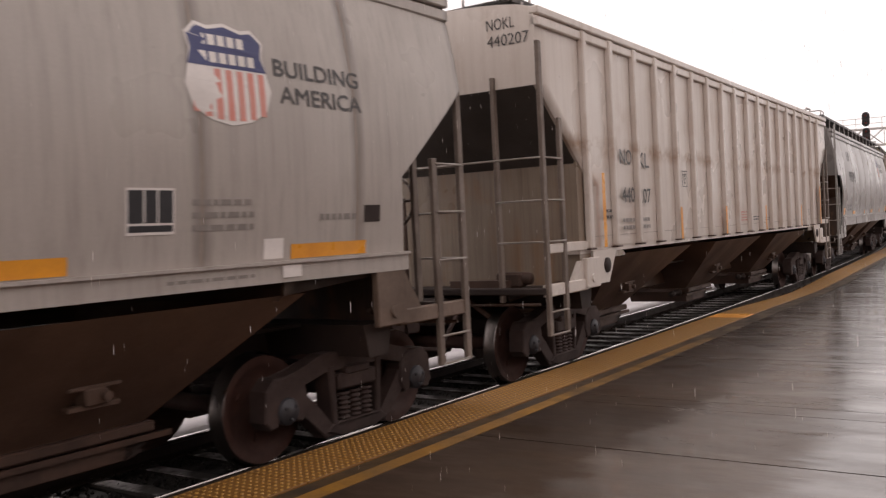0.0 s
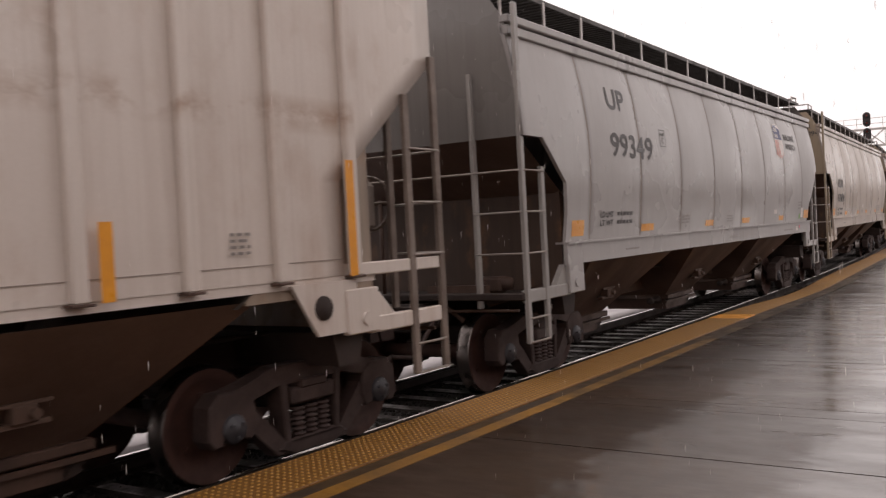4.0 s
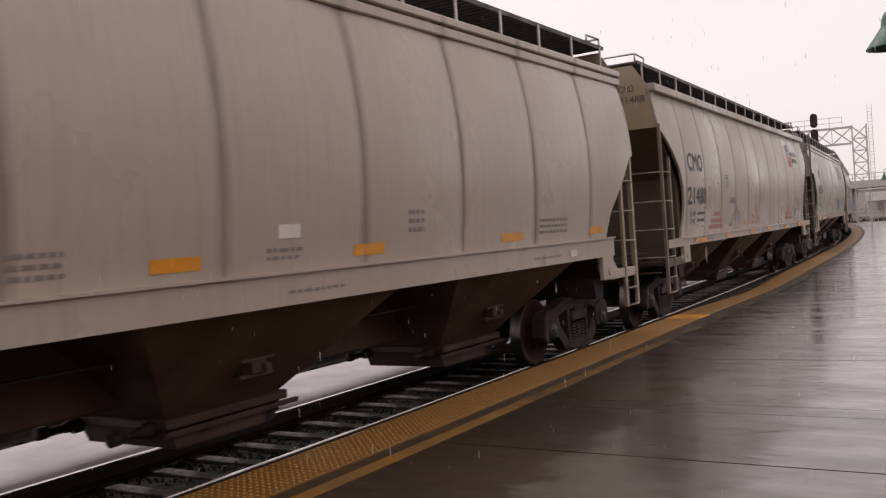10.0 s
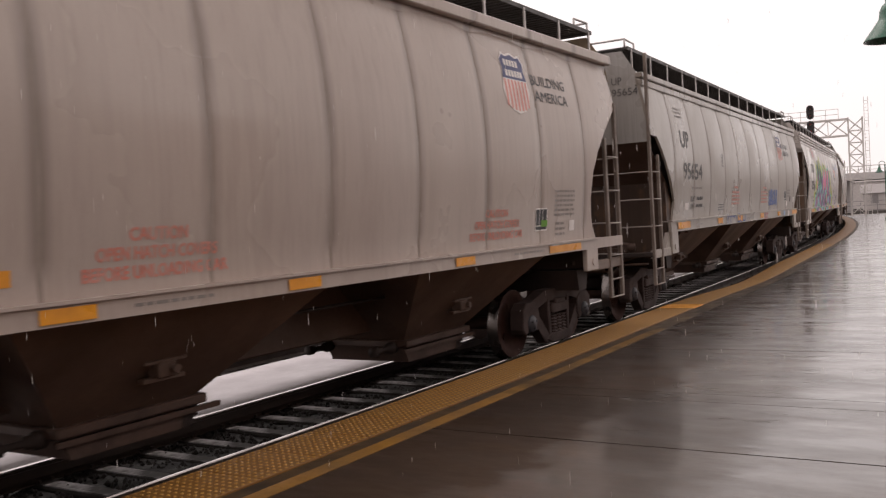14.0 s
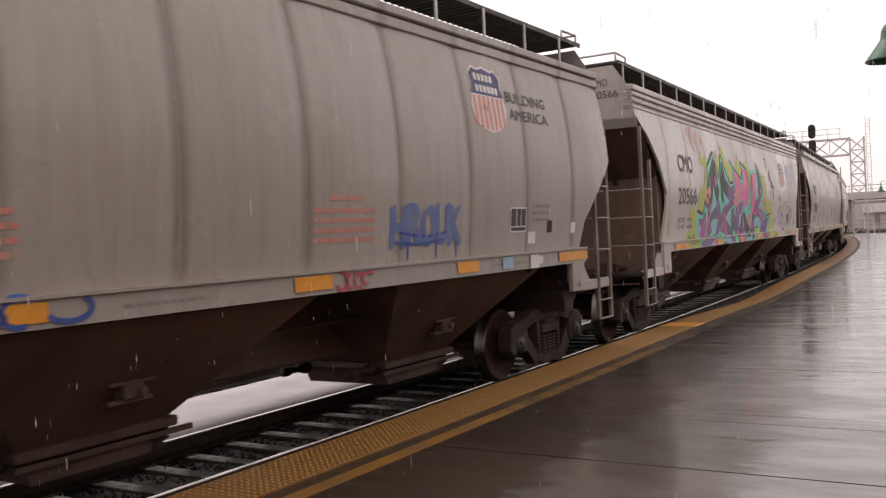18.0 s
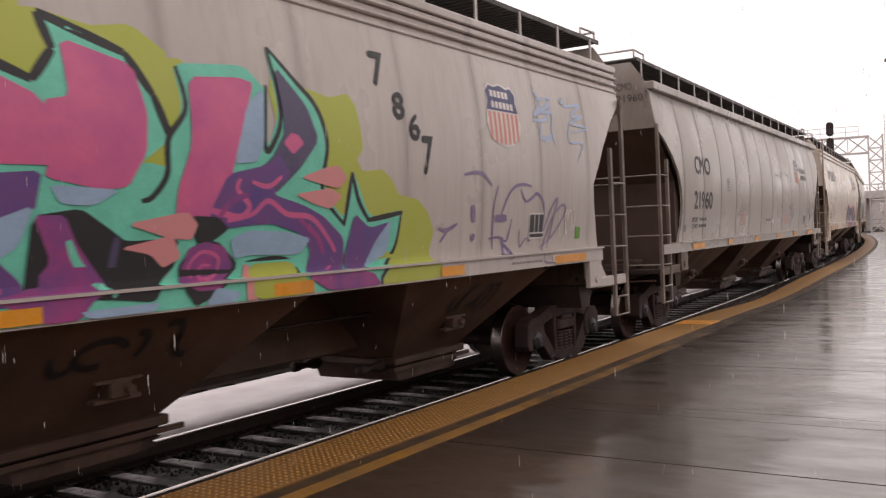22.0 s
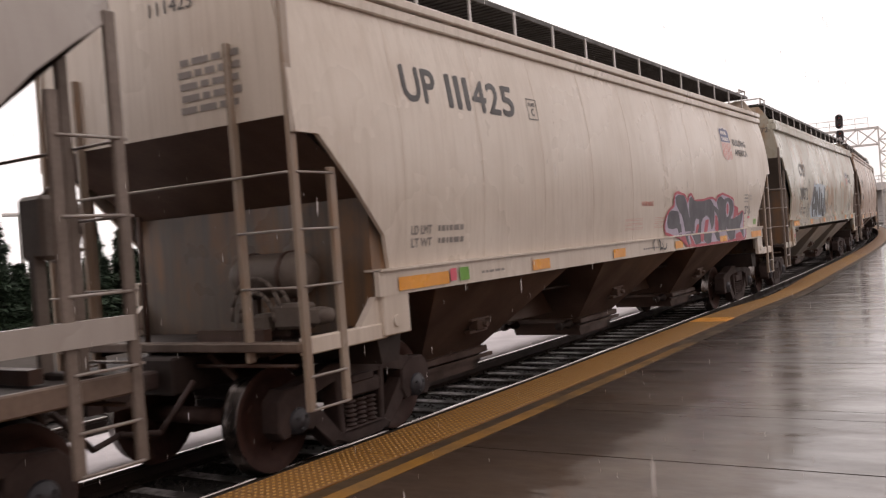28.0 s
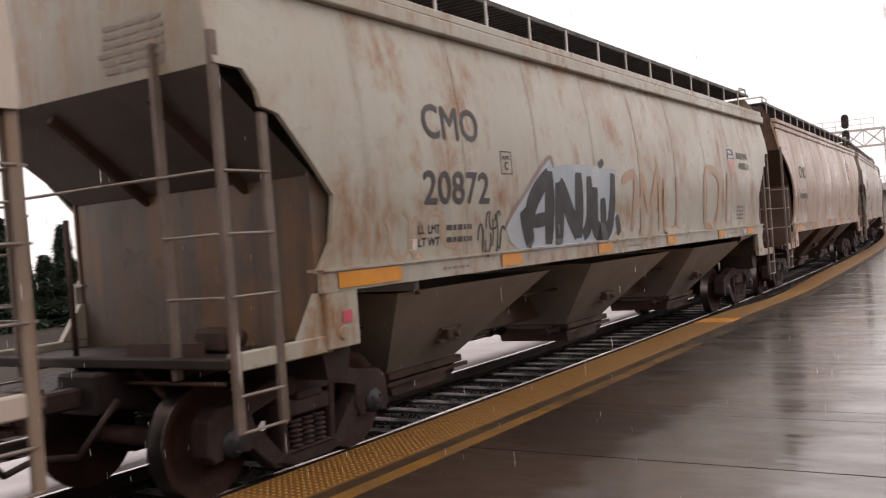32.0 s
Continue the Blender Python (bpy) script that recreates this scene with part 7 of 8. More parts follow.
def paint_J(car, st):
    end_mark(car, -0.92, 4.08, ("CMO", "20872"))
    end_bars(car, -1.1, -0.3, 3.35, 3.75, 6)
    letters(car, st, "CMO", 2.56, 2.87, 1.02, 0.32, "letter")
    letters(car, st, "20872", 2.5, 2.24, 1.22, 0.31, "letter")
    load_lines(car, st, 2.4, 1.84, 1.0, 0.22)
    amber(car, st, [(1.17, 2.05), (3.9, 4.35), (6.5, 6.95), (9.2, 9.6), (12.0, 12.4), (14.0, 14.5)], 1.565, 1.695)
    type_square(car, st, 4.0, 2.55)
    pale_edged_piece(car, st)
    scrawl(car, st, "tag_rust", 1.4, 1.75, 1.7, 0.45, 6, 83, 0.05, 0.026)
    scrawl(car, st, "letter", 3.5, 1.68, 0.55, 0.4, 7, 82, 0.025)
    scrawl(car, st, "letter", 3.65, 1.95, 0.3, 0.22, 4, 85, 0.025, 0.028)
    patch(car, st, "label", "pink", 1.2, 1.32, 1.28, 1.38, 0.027)
    patch(car, st, "label", "white", 2.25, 2.38, 1.82, 1.92)
    shield(car, st, 12.9, 2.75, 0.5, 0.5)
    slogan(car, st, 13.6, 2.85, 0.8)
    bars(car, st, 13.4, 1.85, 0.5, 0.3, 4, "letter")


def paint_far(car, st):
    letters(car, st, "CMO", 2.0, 2.8, 1.0, 0.3, "letter")
    bars(car, st, 2.0, 2.2, 1.2, 0.28, 1, "letter")
    amber(car, st, [(1.2, 2.0), (4.2, 4.6), (6.9, 7.3), (9.6, 10.0), (13.8, 14.4)], 1.48, 1.6)
    shield(car, st, 12.3, 2.9)


M["tag_blue"] = plain("blue spray paint", (0.05, 0.1, 0.36), 0.45)
M["tag_wash"] = surface("thin blue spray paint", (0.09, 0.156, 0.396), (0.204, 0.252, 0.396), 0.5, coarse=5, amount=0.8, relief=0.02)
M["tag_sky"] = plain("pale blue spray paint", (0.36, 0.54, 0.744), 0.45)
M["tag_red"] = plain("red spray paint", (0.504, 0.072, 0.108), 0.45)
M["tag_pink"] = plain("pink spray paint", (0.6, 0.11, 0.22), 0.45)
M["tag_purple"] = surface("purple spray paint", (0.11, 0.075, 0.27), (0.2, 0.075, 0.24), 0.45, coarse=4, amount=0.9, relief=0.02)
M["tag_violet"] = surface("dark violet spray paint", (0.069, 0.0575, 0.138), (0.138, 0.1265, 0.1955), 0.45, coarse=4, relief=0.02)
M["tag_lavender"] = surface("thin purple spray paint", (0.18, 0.132, 0.3), (0.324, 0.276, 0.384), 0.5, coarse=2.5, amount=0.9, relief=0.02)
M["tag_haze"] = surface("thin sky blue spray paint", (0.3588, 0.5106, 0.759), (0.4692, 0.5244, 0.6348), 0.5, coarse=5, amount=0.8, relief=0.02)
M["tag_mint"] = plain("mint spray paint", (0.18, 0.75, 0.57), 0.45)
M["tag_lime"] = surface("lime spray paint", (0.414, 0.4968, 0.0483), (0.4692, 0.5244, 0.138), 0.45, coarse=2.5, amount=0.8, relief=0.02)
M["tag_ink"] = surface("blue black spray paint", (0.036, 0.033, 0.047), (0.1, 0.092, 0.115), 0.45, coarse=4, relief=0.02)
M["tag_plum"] = surface("magenta spray paint", (0.432, 0.072, 0.2448), (0.1728, 0.072, 0.2592), 0.45, coarse=5, amount=1.0, relief=0.02)
M["tag_rose"] = surface("rose spray paint", (0.72, 0.15, 0.315), (0.54, 0.1125, 0.3), 0.45, coarse=3, amount=0.9, relief=0.02)
M["tag_salmon"] = surface("salmon spray paint", (0.744, 0.288, 0.3), (0.6, 0.312, 0.312), 0.5, coarse=5, relief=0.02)
M["tag_ice"] = surface("chalky pale blue spray paint", (0.504, 0.564, 0.6), (0.336, 0.456, 0.564), 0.5, coarse=2.5, amount=0.9, relief=0.02)
M["tag_dusk"] = surface("thin mauve spray paint", (0.3, 0.2, 0.22), (0.36, 0.3, 0.3), 0.5, coarse=3, relief=0.02)
M["tag_blush"] = surface("thin pink spray paint", (0.68, 0.36, 0.37), (0.6, 0.44, 0.42), 0.5, coarse=6, amount=0.9, relief=0.02)
M["tag_smudge"] = surface("smudged grey blue paint", (0.15, 0.15, 0.19), (0.27, 0.25, 0.26), 0.5, coarse=4, amount=0.8, relief=0.02)
M["tag_grey"] = plain("lilac grey spray paint", (0.5, 0.45, 0.58), 0.45)
M["tag_rust"] = surface("faded orange spray paint", (0.46, 0.29, 0.17), (0.47, 0.41, 0.34), 0.5, coarse=3, amount=1.0, relief=0.02)

GREY_GRIME = (0.2, 0.17, 0.15)
PAINTS = {
    "A": car_paint("weathered light grey car paint", (0.476, 0.4489, 0.4182), GREY_GRIME, 0.4, seam=1.6300),
    "B": car_paint("weathered cream car paint", (0.6663, 0.6264, 0.5825), (0.399, 0.3325, 0.2793), 0.3, 0.3, stripe=2.84),
    "C": car_paint("cool grey car paint", (0.3813, 0.3764, 0.3715), (0.246, 0.2337, 0.2276), 0.3, seam=1.7056),
    "D": car_paint("beige car paint", (0.4871, 0.433, 0.3788), (0.2952, 0.246, 0.2091), 0.3, seam=1.7278),
    "E": car_paint("pinkish beige car paint", (0.4587, 0.4005, 0.3586), (0.2977, 0.2435, 0.2097), 0.4, seam=1.3833),
    "F": car_paint("pale grey car paint", (0.3899, 0.3678, 0.3382), (0.246, 0.2091, 0.1722), 0.45, seam=1.3458),
    "G": car_paint("soft grey car paint", (0.5609, 0.5314, 0.5043), (0.3075, 0.2706, 0.246), 0.35, seam=1.4000, seam_dark=0.38),
    "H": car_paint("warm grey car paint", (0.405, 0.378, 0.35), (0.275, 0.237, 0.206), 0.35, seam=1.3000),
    "I": car_paint("dirty cream car paint", (0.6556, 0.6027, 0.5289), (0.369, 0.2952, 0.2214), 0.4, 0.12),
    "J": car_paint("rusty pale grey car paint", (0.47, 0.485, 0.415), (0.3444, 0.289, 0.2337), 0.3, 1.0, spread=0.455, seam=1.6300, run=0.5, seam_dark=0.22),
    "K": car_paint("rusty tan car paint", (0.5289, 0.444, 0.3813), (0.3198, 0.2214, 0.1599), 0.5, 0.95, spread=0.42, run=0.5),
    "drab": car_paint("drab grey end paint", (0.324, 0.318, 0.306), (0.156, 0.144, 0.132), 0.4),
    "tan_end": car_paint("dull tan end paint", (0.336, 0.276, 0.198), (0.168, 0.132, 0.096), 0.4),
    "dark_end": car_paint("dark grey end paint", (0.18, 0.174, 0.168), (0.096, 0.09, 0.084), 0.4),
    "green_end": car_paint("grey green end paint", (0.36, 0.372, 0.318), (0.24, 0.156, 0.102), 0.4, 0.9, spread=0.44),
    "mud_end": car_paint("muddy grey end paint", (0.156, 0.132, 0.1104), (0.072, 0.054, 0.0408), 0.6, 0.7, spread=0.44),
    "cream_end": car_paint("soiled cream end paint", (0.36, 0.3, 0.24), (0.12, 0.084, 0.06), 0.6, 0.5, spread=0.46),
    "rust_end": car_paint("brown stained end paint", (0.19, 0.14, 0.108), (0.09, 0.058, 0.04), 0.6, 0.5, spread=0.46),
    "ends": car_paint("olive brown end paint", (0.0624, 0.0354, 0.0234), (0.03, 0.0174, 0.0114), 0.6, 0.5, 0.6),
}
B_DARK = surface("sooty end sheet", (0.1, 0.09, 0.082), (0.05, 0.044, 0.04), 0.55, coarse=1.0)
# key, body's front end along the line at the start, length, style, painter, label, more
# corners of the side sheet's cut at the ends: setback and height
CUT_LONG = [(0.0, 3.21), (0.52, 2.8), (1.05, 2.36), (1.02, 1.9), (0.98, 1.5)]
CUT_RIB = [(0.0, 3.46), (1.38, 2.33), (1.38, 1.5)]
CUT_NOTCH = [(0.0, 2.87), (0.42, 2.866), (0.8, 2.52), (0.98, 2.38), (1.03, 2.0), (1.0, 1.5)]
CUT_ROUND = [(0.0, 3.44), (0.3, 3.25), (0.62, 3.02), (0.92, 2.74), (1.12, 2.44), (1.19, 2.1), (1.15, 1.82), (0.98, 1.5)]
CUT_TALL = [(0.0, 3.66), (0.45, 3.36), (0.85, 2.98), (1.25, 2.45), (1.22, 2.2), (1.02, 1.55)]
CUT_LOW = [(0.0, 2.81), (0.28, 2.806), (0.7, 2.4), (1.13, 1.96), (1.22, 1.62)]
CUT_F = [(0.0, 3.1), (0.3, 3.09), (0.5, 2.9), (0.93, 2.47), (1.33, 2.0), (1.2, 1.55)]
CUT_F_REAR = [(0.0, 2.85), (0.1, 2.75), (0.94, 2.02), (1.09, 1.64)]
CUT_CD_REAR = [(0.0, 2.88), (0.15, 2.85), (0.6, 2.42), (1.0, 2.05), (1.2, 1.6)]
CUT_STEP = [(0.0, 3.26), (0.28, 3.25), (0.4, 3.1), (0.42, 2.98), (0.6, 2.94), (1.18, 2.32), (1.14, 1.94), (0.98, 1.7)]
# paint, body's front end along the line at the start, length, style, painter, label, more
PASSING = [
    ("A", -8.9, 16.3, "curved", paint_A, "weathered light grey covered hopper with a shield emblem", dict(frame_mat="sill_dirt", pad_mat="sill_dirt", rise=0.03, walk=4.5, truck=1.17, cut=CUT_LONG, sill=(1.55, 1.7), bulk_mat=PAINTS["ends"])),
    ("B", 9.0, 16.8, "ribbed", paint_B, "cream covered hopper with ribbed sides and rust streaks", dict(truck=1.36, cut=CUT_RIB, sill=(1.42, 1.69), end_mat=B_DARK, second=3.12, rungs=(1.69, 2.16, 2.64), bulk_mat=PAINTS["cream_end"], ladder_top=3.95, walk=4.46, rise=0.25)),
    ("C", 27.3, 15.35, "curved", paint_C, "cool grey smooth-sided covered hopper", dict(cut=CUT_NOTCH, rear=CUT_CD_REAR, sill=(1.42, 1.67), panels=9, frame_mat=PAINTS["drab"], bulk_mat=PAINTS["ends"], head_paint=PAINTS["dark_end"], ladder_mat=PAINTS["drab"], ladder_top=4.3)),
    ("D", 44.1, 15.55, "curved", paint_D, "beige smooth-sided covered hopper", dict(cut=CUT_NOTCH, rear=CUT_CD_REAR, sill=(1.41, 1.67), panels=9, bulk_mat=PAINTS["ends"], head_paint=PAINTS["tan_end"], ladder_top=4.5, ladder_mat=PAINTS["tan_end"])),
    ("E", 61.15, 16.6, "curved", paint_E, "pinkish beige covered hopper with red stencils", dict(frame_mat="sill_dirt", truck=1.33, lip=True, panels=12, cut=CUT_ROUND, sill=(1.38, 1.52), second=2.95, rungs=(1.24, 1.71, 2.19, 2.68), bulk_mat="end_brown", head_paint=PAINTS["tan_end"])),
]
FOLLOWING = [
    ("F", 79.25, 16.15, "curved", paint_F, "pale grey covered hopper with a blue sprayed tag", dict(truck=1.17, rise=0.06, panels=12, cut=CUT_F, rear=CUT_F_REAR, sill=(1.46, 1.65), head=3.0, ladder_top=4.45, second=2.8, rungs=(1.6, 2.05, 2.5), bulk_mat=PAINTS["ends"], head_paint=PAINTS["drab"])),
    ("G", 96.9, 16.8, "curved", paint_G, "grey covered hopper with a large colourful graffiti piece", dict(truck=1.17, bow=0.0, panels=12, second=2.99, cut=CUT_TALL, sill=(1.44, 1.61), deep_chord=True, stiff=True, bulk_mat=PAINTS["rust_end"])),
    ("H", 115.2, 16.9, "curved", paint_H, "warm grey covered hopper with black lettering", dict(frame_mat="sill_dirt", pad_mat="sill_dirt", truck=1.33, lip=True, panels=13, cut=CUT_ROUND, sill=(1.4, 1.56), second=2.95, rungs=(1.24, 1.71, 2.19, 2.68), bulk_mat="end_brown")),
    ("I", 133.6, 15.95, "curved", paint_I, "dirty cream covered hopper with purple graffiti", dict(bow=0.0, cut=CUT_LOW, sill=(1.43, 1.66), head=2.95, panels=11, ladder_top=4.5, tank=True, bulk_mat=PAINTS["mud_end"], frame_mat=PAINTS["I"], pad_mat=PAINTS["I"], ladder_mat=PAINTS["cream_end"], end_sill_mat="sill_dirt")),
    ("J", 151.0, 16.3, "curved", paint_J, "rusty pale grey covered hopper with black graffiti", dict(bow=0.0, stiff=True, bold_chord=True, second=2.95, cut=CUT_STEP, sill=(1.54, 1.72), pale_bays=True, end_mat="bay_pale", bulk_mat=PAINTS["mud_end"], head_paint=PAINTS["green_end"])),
    ("K", 168.8, 16.2, "curved", paint_far, "rusty tan covered hopper", dict(cut=CUT_ROUND, sill=(1.44, 1.65), head_paint=PAINTS["ends"])),
    ("D", 186.5, 16.2, "curved", paint_far, "beige smooth-sided covered hopper", dict(cut=CUT_NOTCH, sill=(1.42, 1.67))),
    ("A", 204.2, 16.2, "curved", paint_far, "weathered light grey covered hopper", dict(cut=CUT_LONG, sill=(1.44, 1.65))),
    ("C", 221.9, 16.2, "curved", paint_far, "cool grey smooth-sided covered hopper", dict(cut=CUT_NOTCH, sill=(1.42, 1.67))),
    ("I", 239.6, 16.2, "curved", paint_far, "dirty cream covered hopper", dict(cut=CUT_LOW, sill=(1.43, 1.66))),
]
TRAIN, WHEELSETS = [], []


def sill_marks(car, style, spec):
    """Small dark stencils along the sill, too fine to read."""
    if style == "ribbed":
        return
    lo, top = spec["sill"]
    z = lo + 0.3 * (top - lo)
    for x, w in ((2.75, 0.5), (7.55, 0.7), (spec["length"] - 3.6, 0.8)):
        bars(car, style, x, z, w, 0.05, 1, "faint")
    patch(car, style, "label", "white", spec["length"] - 2.55, spec["length"] - 2.35, z - 0.01, z + 0.08, 0.036)



def build_train():
    T = truck_meshes()
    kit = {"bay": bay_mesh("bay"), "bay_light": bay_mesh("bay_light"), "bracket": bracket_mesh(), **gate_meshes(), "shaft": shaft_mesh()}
    for key, s0, length, style, painter, label, more in PASSING + FOLLOWING:
        w = more.get("walk", WALK_Z)
        if ("board", round(length, 2), w) not in kit:
            kit["board", round(length, 2), w] = board_mesh(length, w)
        spec = dict(style=style, length=length, paint=PAINTS[key], label=label, **more)
        car = hopper_car(spec, T, kit, WHEELSETS)
        BODY.update(bow=spec.get("bow", 1.0), length=length, panels=spec.get("panels", 10), top=spec["sill"][1])
        painter(car, style)
        sill_marks(car, style, spec)
        car.matrix_basis = car_pose(s0, length)
        TRAIN.append((car, s0, length))


def car_pose(s, length):
    a, b = on_track(s + 1.27)[0], on_track(s + length - 1.27)[0]
    h = math.atan2(b.y - a.y, b.x - a.x)
    d = Vector((math.cos(h), math.sin(h), 0))
    return Matrix.Translation(a - d * 1.27) @ Matrix.Rotation(h, 4, "Z")


def gone(t):
    """Metres that the train has run after t seconds."""
    i = min(int(t), len(GONE) - 2)
    g = lambda k: GONE[max(0, min(k, len(GONE) - 1))]
    u, v0, v1 = t - i, g(i), g(i + 1)
    m0 = (v1 - g(i - 1)) / 2 if i > 0 else v1 - v0
    m1 = (g(i + 2) - v0) / 2 if i < len(GONE) - 2 else v1 - v0
    return (2 * u ** 3 - 3 * u ** 2 + 1) * v0 + (u ** 3 - 2 * u ** 2 + u) * m0 + (3 * u ** 2 - 2 * u ** 3) * v1 + (u ** 3 - u ** 2) * m1


# ---- beyond the train and along the platform ----
def lamp_post(x, y, group="platform lamps"):
    root = thing("platform_lamp", pose(x, y, PLATFORM_Z, 0, 0, 0), "green enamelled bell lamp on a curved arm and post", "street lamp", group)
    bm = bmesh.new()
    lathe(bm, [(0.13, 0.0), (0.13, 0.12), (0.07, 0.2), (0.06, 0.9), (0.045, 1.0), (0.042, 3.9)], 16)
    part("post", bm, "green", root)
    bm = bmesh.new()
    pts = [(0, 0.0, 3.85)] + [(0, 0.19 - 0.19 * math.cos(a), 3.95 + 0.19 * math.sin(a)) for a in (math.pi * i / 10 for i in range(11))] + [(0, 0.38, 3.86)]
    for a, b in zip(pts, pts[1:]):
        rod(bm, a, b, 0.018, 8)
    part("arm", bm, "green", root)
    bm = bmesh.new()
    lathe(bm, [(0.022, 3.86), (0.04, 3.84), (0.04, 3.75), (0.075, 3.72), (0.1, 3.66), (0.11, 3.58), (0.13, 3.55), (0.2, 3.45), (0.265, 3.36), (0.27, 3.345), (0.255, 3.35), (0.19, 3.44), (0.11, 3.54), (0.0, 3.58)], 28, centre=(0, 0.38, 0))
    part("shade", bm, "green", root)
    bm = bmesh.new()
    lathe(bm, [(0.0, 3.38), (0.05, 3.39), (0.06, 3.45), (0.04, 3.52)], 14, centre=(0, 0.38, 0))
    part("bulb", bm, "shade_in", root)


def lattice(root, a, b, c, d, n, w):
    """Crossed bracing between two parallel chords a-b and c-d, a part for each brace."""
    a, b, c, d = map(Vector, (a, b, c, d))
    for i in range(n):
        p0, p1 = a.lerp(b, i / n), a.lerp(b, (i + 1) / n)
        q0, q1 = c.lerp(d, i / n), c.lerp(d, (i + 1) / n)
        for name, u, v in (("diagonal_brace", p0, q1), ("diagonal_brace", q0, p1), ("cross_strut", p0, q0)):
            bm = bmesh.new()
            bar(bm, u, v, w, w)
            part(name, bm, "mast", root)


def build_gantry():
    root = thing("signal_bridge", pose(92.2, 11.5, 0, 0, 0, 8), "pale grey steel lattice signal bridge over the tracks", "signal bridge")
    ground_z = -0.5
    for k, y0 in enumerate((0.0, 22.0)):
        for x in (-0.55, 0.55):
            for y in (-0.6, 0.6):
                bm = bmesh.new()
                box(bm, x - 0.065, x + 0.065, y0 + y - 0.065, y0 + y + 0.065, ground_z if k else PLATFORM_Z, 9.3)
                part("tower_leg", bm, "mast", root)
        for face in (((-0.55, -0.6), (-0.55, 0.6)), ((0.55, -0.6), (0.55, 0.6)), ((-0.55, -0.6), (0.55, -0.6)), ((-0.55, 0.6), (0.55, 0.6))):
            (xa, ya), (xb, yb) = face
            lattice(root, (xa, y0 + ya, 0.3), (xa, y0 + ya, 9.2), (xb, y0 + yb, 0.3), (xb, y0 + yb, 9.2), 8, 0.055)
    for x in (-0.55, 0.55):
        for z in (7.68, 9.2):
            bm = bmesh.new()
            bar(bm, (x, 0.6, z), (x, 21.4, z), 0.12, 0.12)
            part("beam_chord", bm, "mast", root)
        lattice(root, (x, 0.6, 7.68), (x, 21.4, 7.68), (x, 0.6, 9.2), (x, 21.4, 9.2), 12, 0.055)
    bm = bmesh.new()
    for y in range(0, 19):
        bar(bm, (0.9, 1.4 + y * 1.1, 9.25), (0.9, 1.4 + y * 1.1, 10.3), 0.045, 0.045)
    for z in (9.3, 9.8, 10.3):
        bar(bm, (0.9, 1.4, z), (0.9, 21.4, z), 0.045, 0.045)
    part("walkway_rail", bm, "mast", root)
    bm = bmesh.new()
    for y in (-1.15, -0.8):
        bar(bm, (0.7, y, PLATFORM_Z), (0.7, y, 11.2), 0.03, 0.045)
    for i in range(34):
        rod(bm, (0.7, -1.15, 0.6 + i * 0.31), (0.7, -0.8, 0.6 + i * 0.31), 0.018, 5)
    part("ladder", bm, "mast", root)
    for z in (10.05, 8.6):
        bm = bmesh.new()
        n = 24
        front = []
        for x in (-0.05, 0.05):
            ring = []
            for i in range(n):
                a = 2 * math.pi * i / n
                ring.append(bm.verts.new((x, 0.33 * math.cos(a), 0.33 * math.sin(a) + (0.33 if math.sin(a) > 0 else -0.33))))
            front.append(ring)
        bm.faces.new(front[0][::-1])
        bm.faces.new(front[1])
        for i in range(n):
            bm.faces.new((front[0][i], front[0][(i + 1) % n], front[1][(i + 1) % n], front[1][i]))
        sg = part("signal_head", bm, "signal", root, "dark oval signal head")
        sg.matrix_basis = pose(-0.95, 3.8, z)
        for k, zz in enumerate((0.33, -0.33)):
            bm = bmesh.new()
            lathe(bm, [(0.15, -0.36), (0.15, -0.05), (0.12, -0.05), (0.12, -0.34)], 16, "y")
            bmesh.ops.transform(bm, matrix=pose(0, 0, zz, 0, 0, -90), verts=bm.verts[:])
            part("hood", bm, "signal", sg)
            bm = bmesh.new()
            rod(bm, (-0.09, 0, zz), (-0.06, 0, zz), 0.115, 14)
            part("lens", bm, "lens_red", sg)
        bm = bmesh.new()
        bar(bm, (0.05, 0, 0), (0.4, 0, 0), 0.09, 0.09)
        part("bracket", bm, "signal", sg)


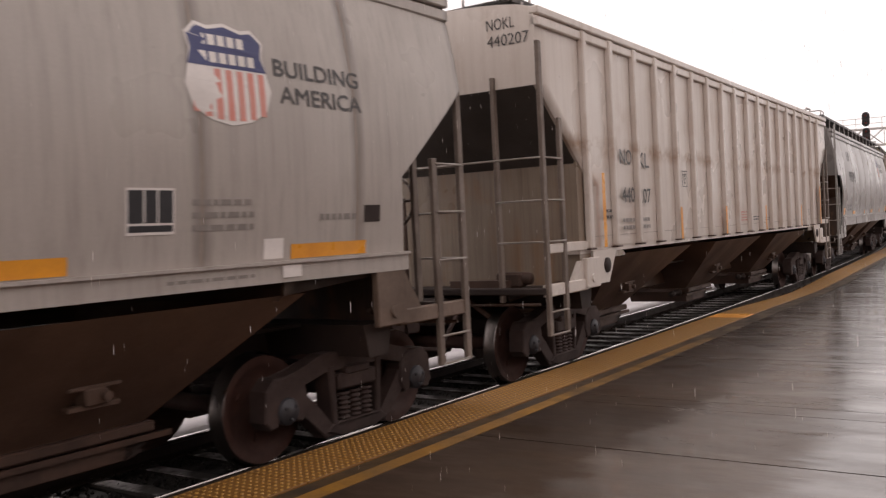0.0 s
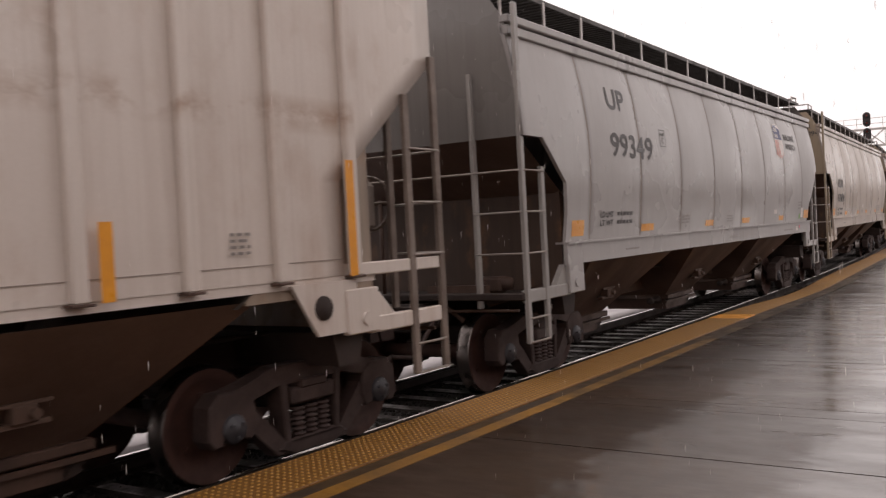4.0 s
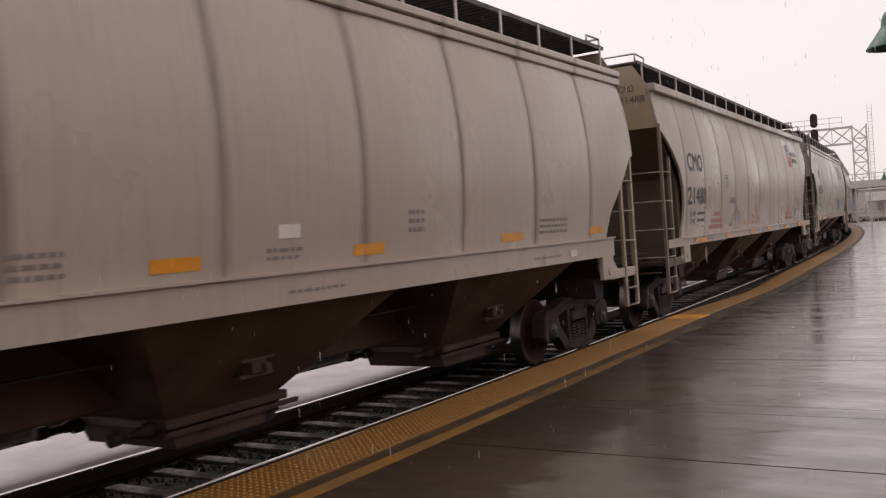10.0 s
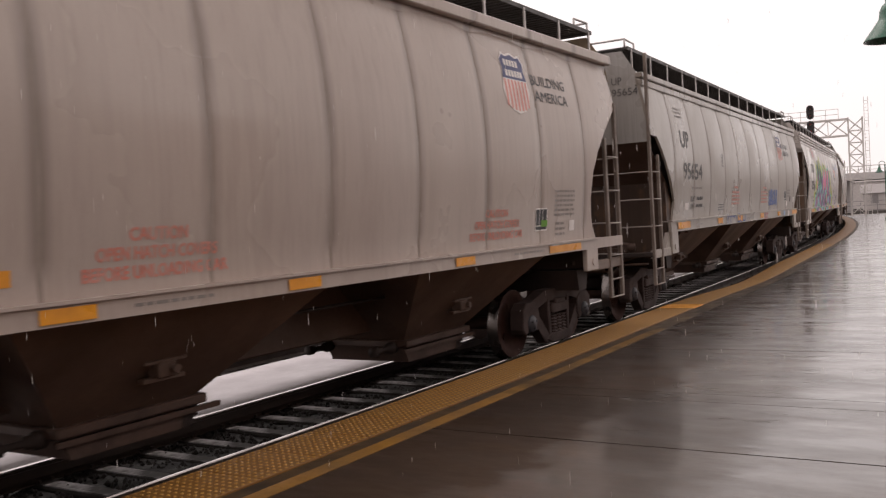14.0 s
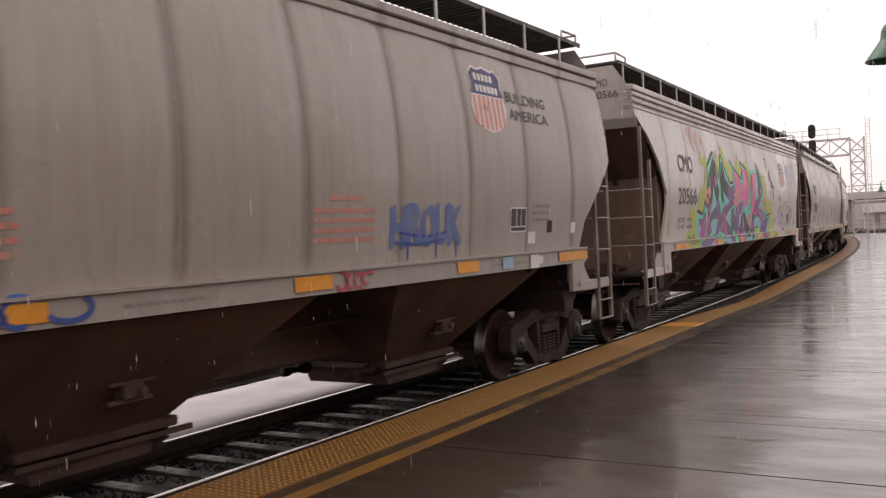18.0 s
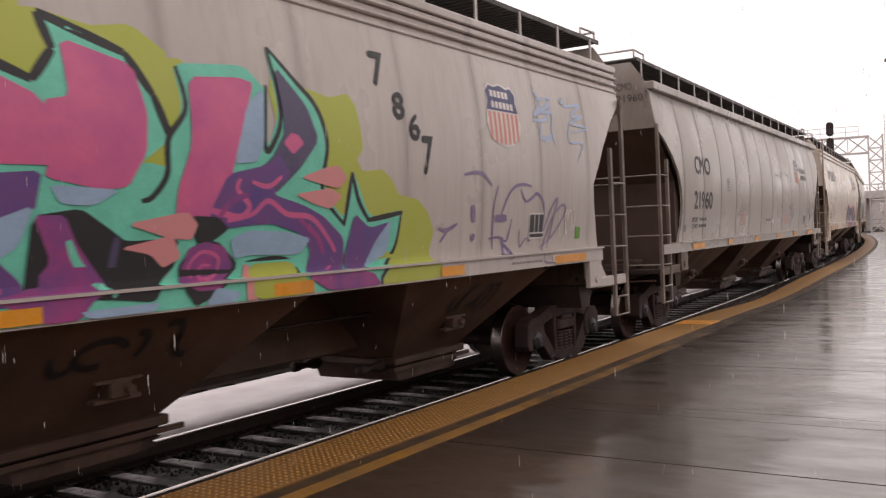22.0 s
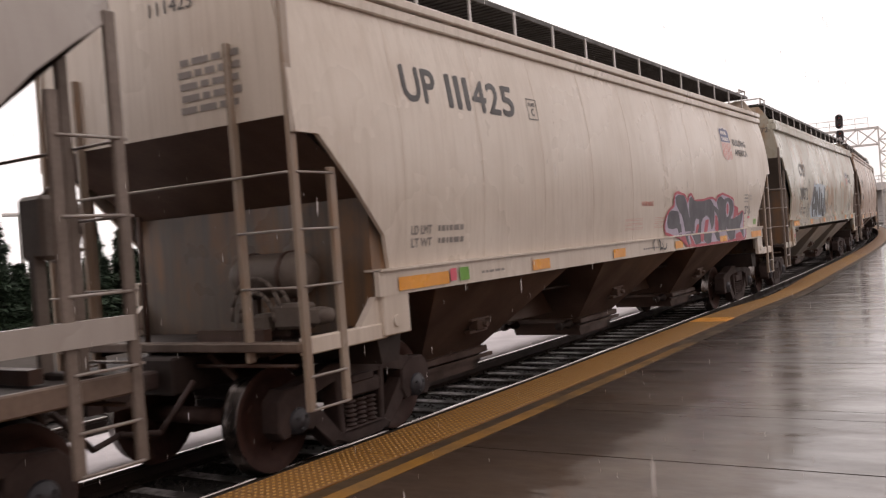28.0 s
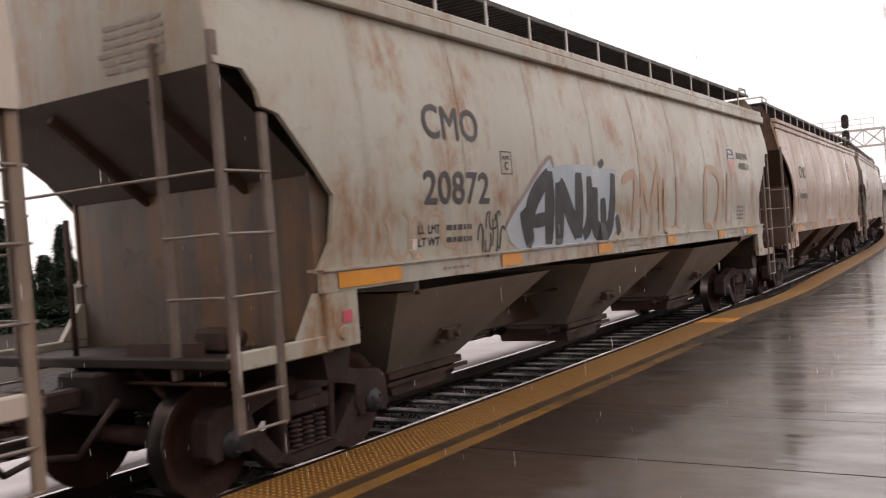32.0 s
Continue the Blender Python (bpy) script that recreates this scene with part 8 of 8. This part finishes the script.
def build_distance():
    br = thing("road_bridge", pose(150, 20, 0, 0, 0, 10), "distant concrete road bridge with railing", "bridge")
    bm = bmesh.new()
    box(bm, 0, 9, -75, 75, 4.5, 5.6)
    part("deck", bm, "bridge", br)
    bm = bmesh.new()
    for k in range(100):
        box(bm, 0.1, 0.2, -75 + k * 1.5, -74.9 + k * 1.5, 5.6, 6.6)
    box(bm, 0.1, 0.2, -75, 75, 6.55, 6.65)
    box(bm, 0.1, 0.2, -75, 75, 6.0, 6.06)
    part("railing", bm, "bridge", br)
    for k in range(-3, 4):
        bm = bmesh.new()
        soft_box(bm, 3.5, 5.5, k * 21 - 0.7, k * 21 + 0.7, -0.5, 4.5, 0.1)
        part("pier", bm, "bridge", br)
    rnd = random.Random(12)
    for k, (x, y, w, d, h, mat) in enumerate(((205, 30, 22, 14, 5.5, "far_wall"), (215, 4, 20, 16, 6.0, "far_wall"), (180, 6.5, 6, 6, 3.8, "far_brick"), (200, -28, 26, 16, 7, "far_wall"), (230, 60, 40, 16, 8, "far_wall"), (175, 16, 10, 8, 3.0, "far_wall"))):
        hs = thing("building", pose(x, y, -0.5, 0, 0, 8), "distant low building in the haze", "building", "distant buildings")
        bm = bmesh.new()
        box(bm, 0, d, -w / 2, w / 2, 0, h)
        part("wall", bm, mat, hs)
        bm = bmesh.new()
        prism(bm, [(-0.4, h), (d / 2, h + 1.6), (d + 0.4, h)], -w / 2 - 0.4, w / 2 + 0.4)
        part("roof", bm, "far_dark", hs)
        for i in range(int(w / 3.2)):
            bm = bmesh.new()
            y0 = -w / 2 + 1.2 + i * 3.2
            box(bm, -0.05, 0.05, y0, y0 + 1.2, 1.2, 2.7)
            part("window", bm, "far_dark", hs)
    fc = thing("fence", pose(104, 14, 0, 0, 0, 10), "grey metal fence at the platform's end", "fence")
    for k in range(16):
        bm = bmesh.new()
        box(bm, -0.04, 0.04, -14 + k * 1.6 - 0.04, -14 + k * 1.6 + 0.04, -0.5, 1.5)
        part("post", bm, "far_dark", fc)
    for z in (0.5, 1.0, 1.45):
        bm = bmesh.new()
        box(bm, -0.02, 0.02, -14, 10, z - 0.03, z + 0.03)
        part("rail", bm, "far_dark", fc)


def conifer(x, y, h, seed, wide=0.34, count=6500):
    rnd = random.Random(seed)
    root = thing("conifer", pose(x, y, -0.5, 0, 0, rnd.uniform(0, 360)), "dark green conifer behind the tracks", "tree", "conifers behind the tracks")
    bm = bmesh.new()
    lathe(bm, [(0.16, 0), (0.12, h * 0.4), (0.02, h)], 8)
    for k in range(26):
        z = h * (0.12 + 0.8 * k / 26)
        a = k * 2.4
        r = (1 - z / h) * h * 0.3
        rod(bm, (0, 0, z), (r * math.cos(a), r * math.sin(a), z - 0.12 * r), 0.02, 4)
    part("trunk", bm, "bark", root)
    verts, faces = [], []
    for _ in range(count):
        z = h * (0.06 + 0.94 * rnd.random() ** 1.35)
        layer = 0.75 + 0.25 * math.sin(z * 7.5)
        rmax = (1.02 - z / h) * h * wide * layer * rnd.uniform(0.75, 1.12)
        r = rmax * rnd.random() ** 0.45
        a = rnd.uniform(0, 6.283)
        c = Vector((r * math.cos(a), r * math.sin(a), z - r * 0.25 + rnd.uniform(-0.05, 0.05)))
        out = Vector((math.cos(a + rnd.uniform(-0.5, 0.5)), math.sin(a + rnd.uniform(-0.5, 0.5)), rnd.uniform(-0.5, 0.3))) * rnd.uniform(0.16, 0.36)
        wid = Vector((-math.sin(a), math.cos(a), rnd.uniform(-0.4, 0.4))) * rnd.uniform(0.04, 0.1)
        b = len(verts)
        verts += [c - wid, c + wid, c + out]
        faces.append((b, b + 1, b + 2))
    me = bpy.data.meshes.new("crown")
    me.from_pydata([tuple(v) for v in verts], [], faces)
    me.materials.append(M["needle"])
    part("crown", me, None, root)


def build_behind():
    for k in range(44):
        rnd = random.Random(100 + k)
        conifer(10 + k * 1.05 + rnd.uniform(-0.8, 0.8), 41 - k * 0.2 + rnd.uniform(-2, 2), rnd.uniform(3.4, 4.9), 200 + k)
    for k in range(44):
        rnd = random.Random(300 + k)
        conifer(9.5 + k * 1.05 + rnd.uniform(-0.4, 0.4), 38.5 - k * 0.2 + rnd.uniform(-0.5, 0.5), rnd.uniform(2.7, 3.6), 400 + k, 0.5, 5000)
    pole = thing("yard_light", pose(22.9, 37.0, -0.5), "tall grey yard light pole", "street lamp")
    bm = bmesh.new()
    lathe(bm, [(0.1, 0), (0.06, 4.9)], 10)
    part("pole", bm, "mast", pole)
    bm = bmesh.new()
    soft_box(bm, -0.75, 0.1, -0.13, 0.13, 4.8, 4.95, 0.03)
    part("lamp_head", bm, "mast", pole)


def build_snowfall():
    """Wet flakes that fall past the camera, one loose swarm that sinks steadily."""
    rnd = random.Random(5)
    verts, faces = [], []
    for _ in range(26000):
        x, y, z = rnd.uniform(0.8, 9), rnd.uniform(-2.5, 5.0), rnd.uniform(0.3, 125)
        if math.hypot(x, y) < 2.5:
            continue
        r = rnd.uniform(0.0018, 0.0038)
        b = len(verts)
        for d in ((1, 0, 0), (-1, 0, 0), (0, 1, 0), (0, -1, 0), (0, 0, 2.4), (0, 0, -2.4)):
            verts.append((x + d[0] * r, y + d[1] * r, z + d[2] * r))
        for f in ((0, 2, 4), (2, 1, 4), (1, 3, 4), (3, 0, 4), (2, 0, 5), (1, 2, 5), (3, 1, 5), (0, 3, 5)):
            faces.append([b + q for q in f])
    me = bpy.data.meshes.new("falling_snow")
    me.from_pydata(verts, [], faces)
    me.materials.append(M["white"])
    return thing("falling_snow", None, "fine wet snow falling past the platform", "snowfall", kind="stuff", data=me)


def build_sky_blocker():
    """An unseen plain wall, added behind the camera to hold back the low sky."""
    bm = bmesh.new()
    ribbon(bm, -30, 22, [(15.6, 0.1), (15.6, 5.2), (15.9, 5.2), (15.9, 0.1)], 5.0)
    thing("wall_sky_blocker", None, "plain dull brick wall, never in view, added to block low sky", "wall", kind="structure", data=mesh_of("wall_sky_blocker", bm, "station"))


build_train()
build_sky_blocker()
lamp_post(10.95, 0.6)
lamp_post(71.0, 7.05)
build_gantry()
build_distance()
build_behind()
build_bed()
build_track("track_near", 0.0, False)
build_track("track_far", -4.22, True)
build_platform()
build_tactile()


# ---- what moves: the cars roll past, their wheels turn, snow falls ----
def motions():
    for car, s0, length in TRAIN:
        walk(car, [(t, car_pose(s0 - gone(t), length)) for t in range(33)])
    turns, t = [], 0.0
    while t < 32.0:
        turns.append(t)
        t += 0.1333333
    turns.append(32.0)
    for w, ax in WHEELSETS:
        walk(w, [(t, pose(ax, 0, 0.457, 0, -math.degrees(gone(t) / 0.457) % 360, 0)) for t in turns])
    snow = build_snowfall()
    walk(snow, [(0, pose(0, 0, 0)), (32.0, pose(-2.4, 1.0, -118.0))])


motions()
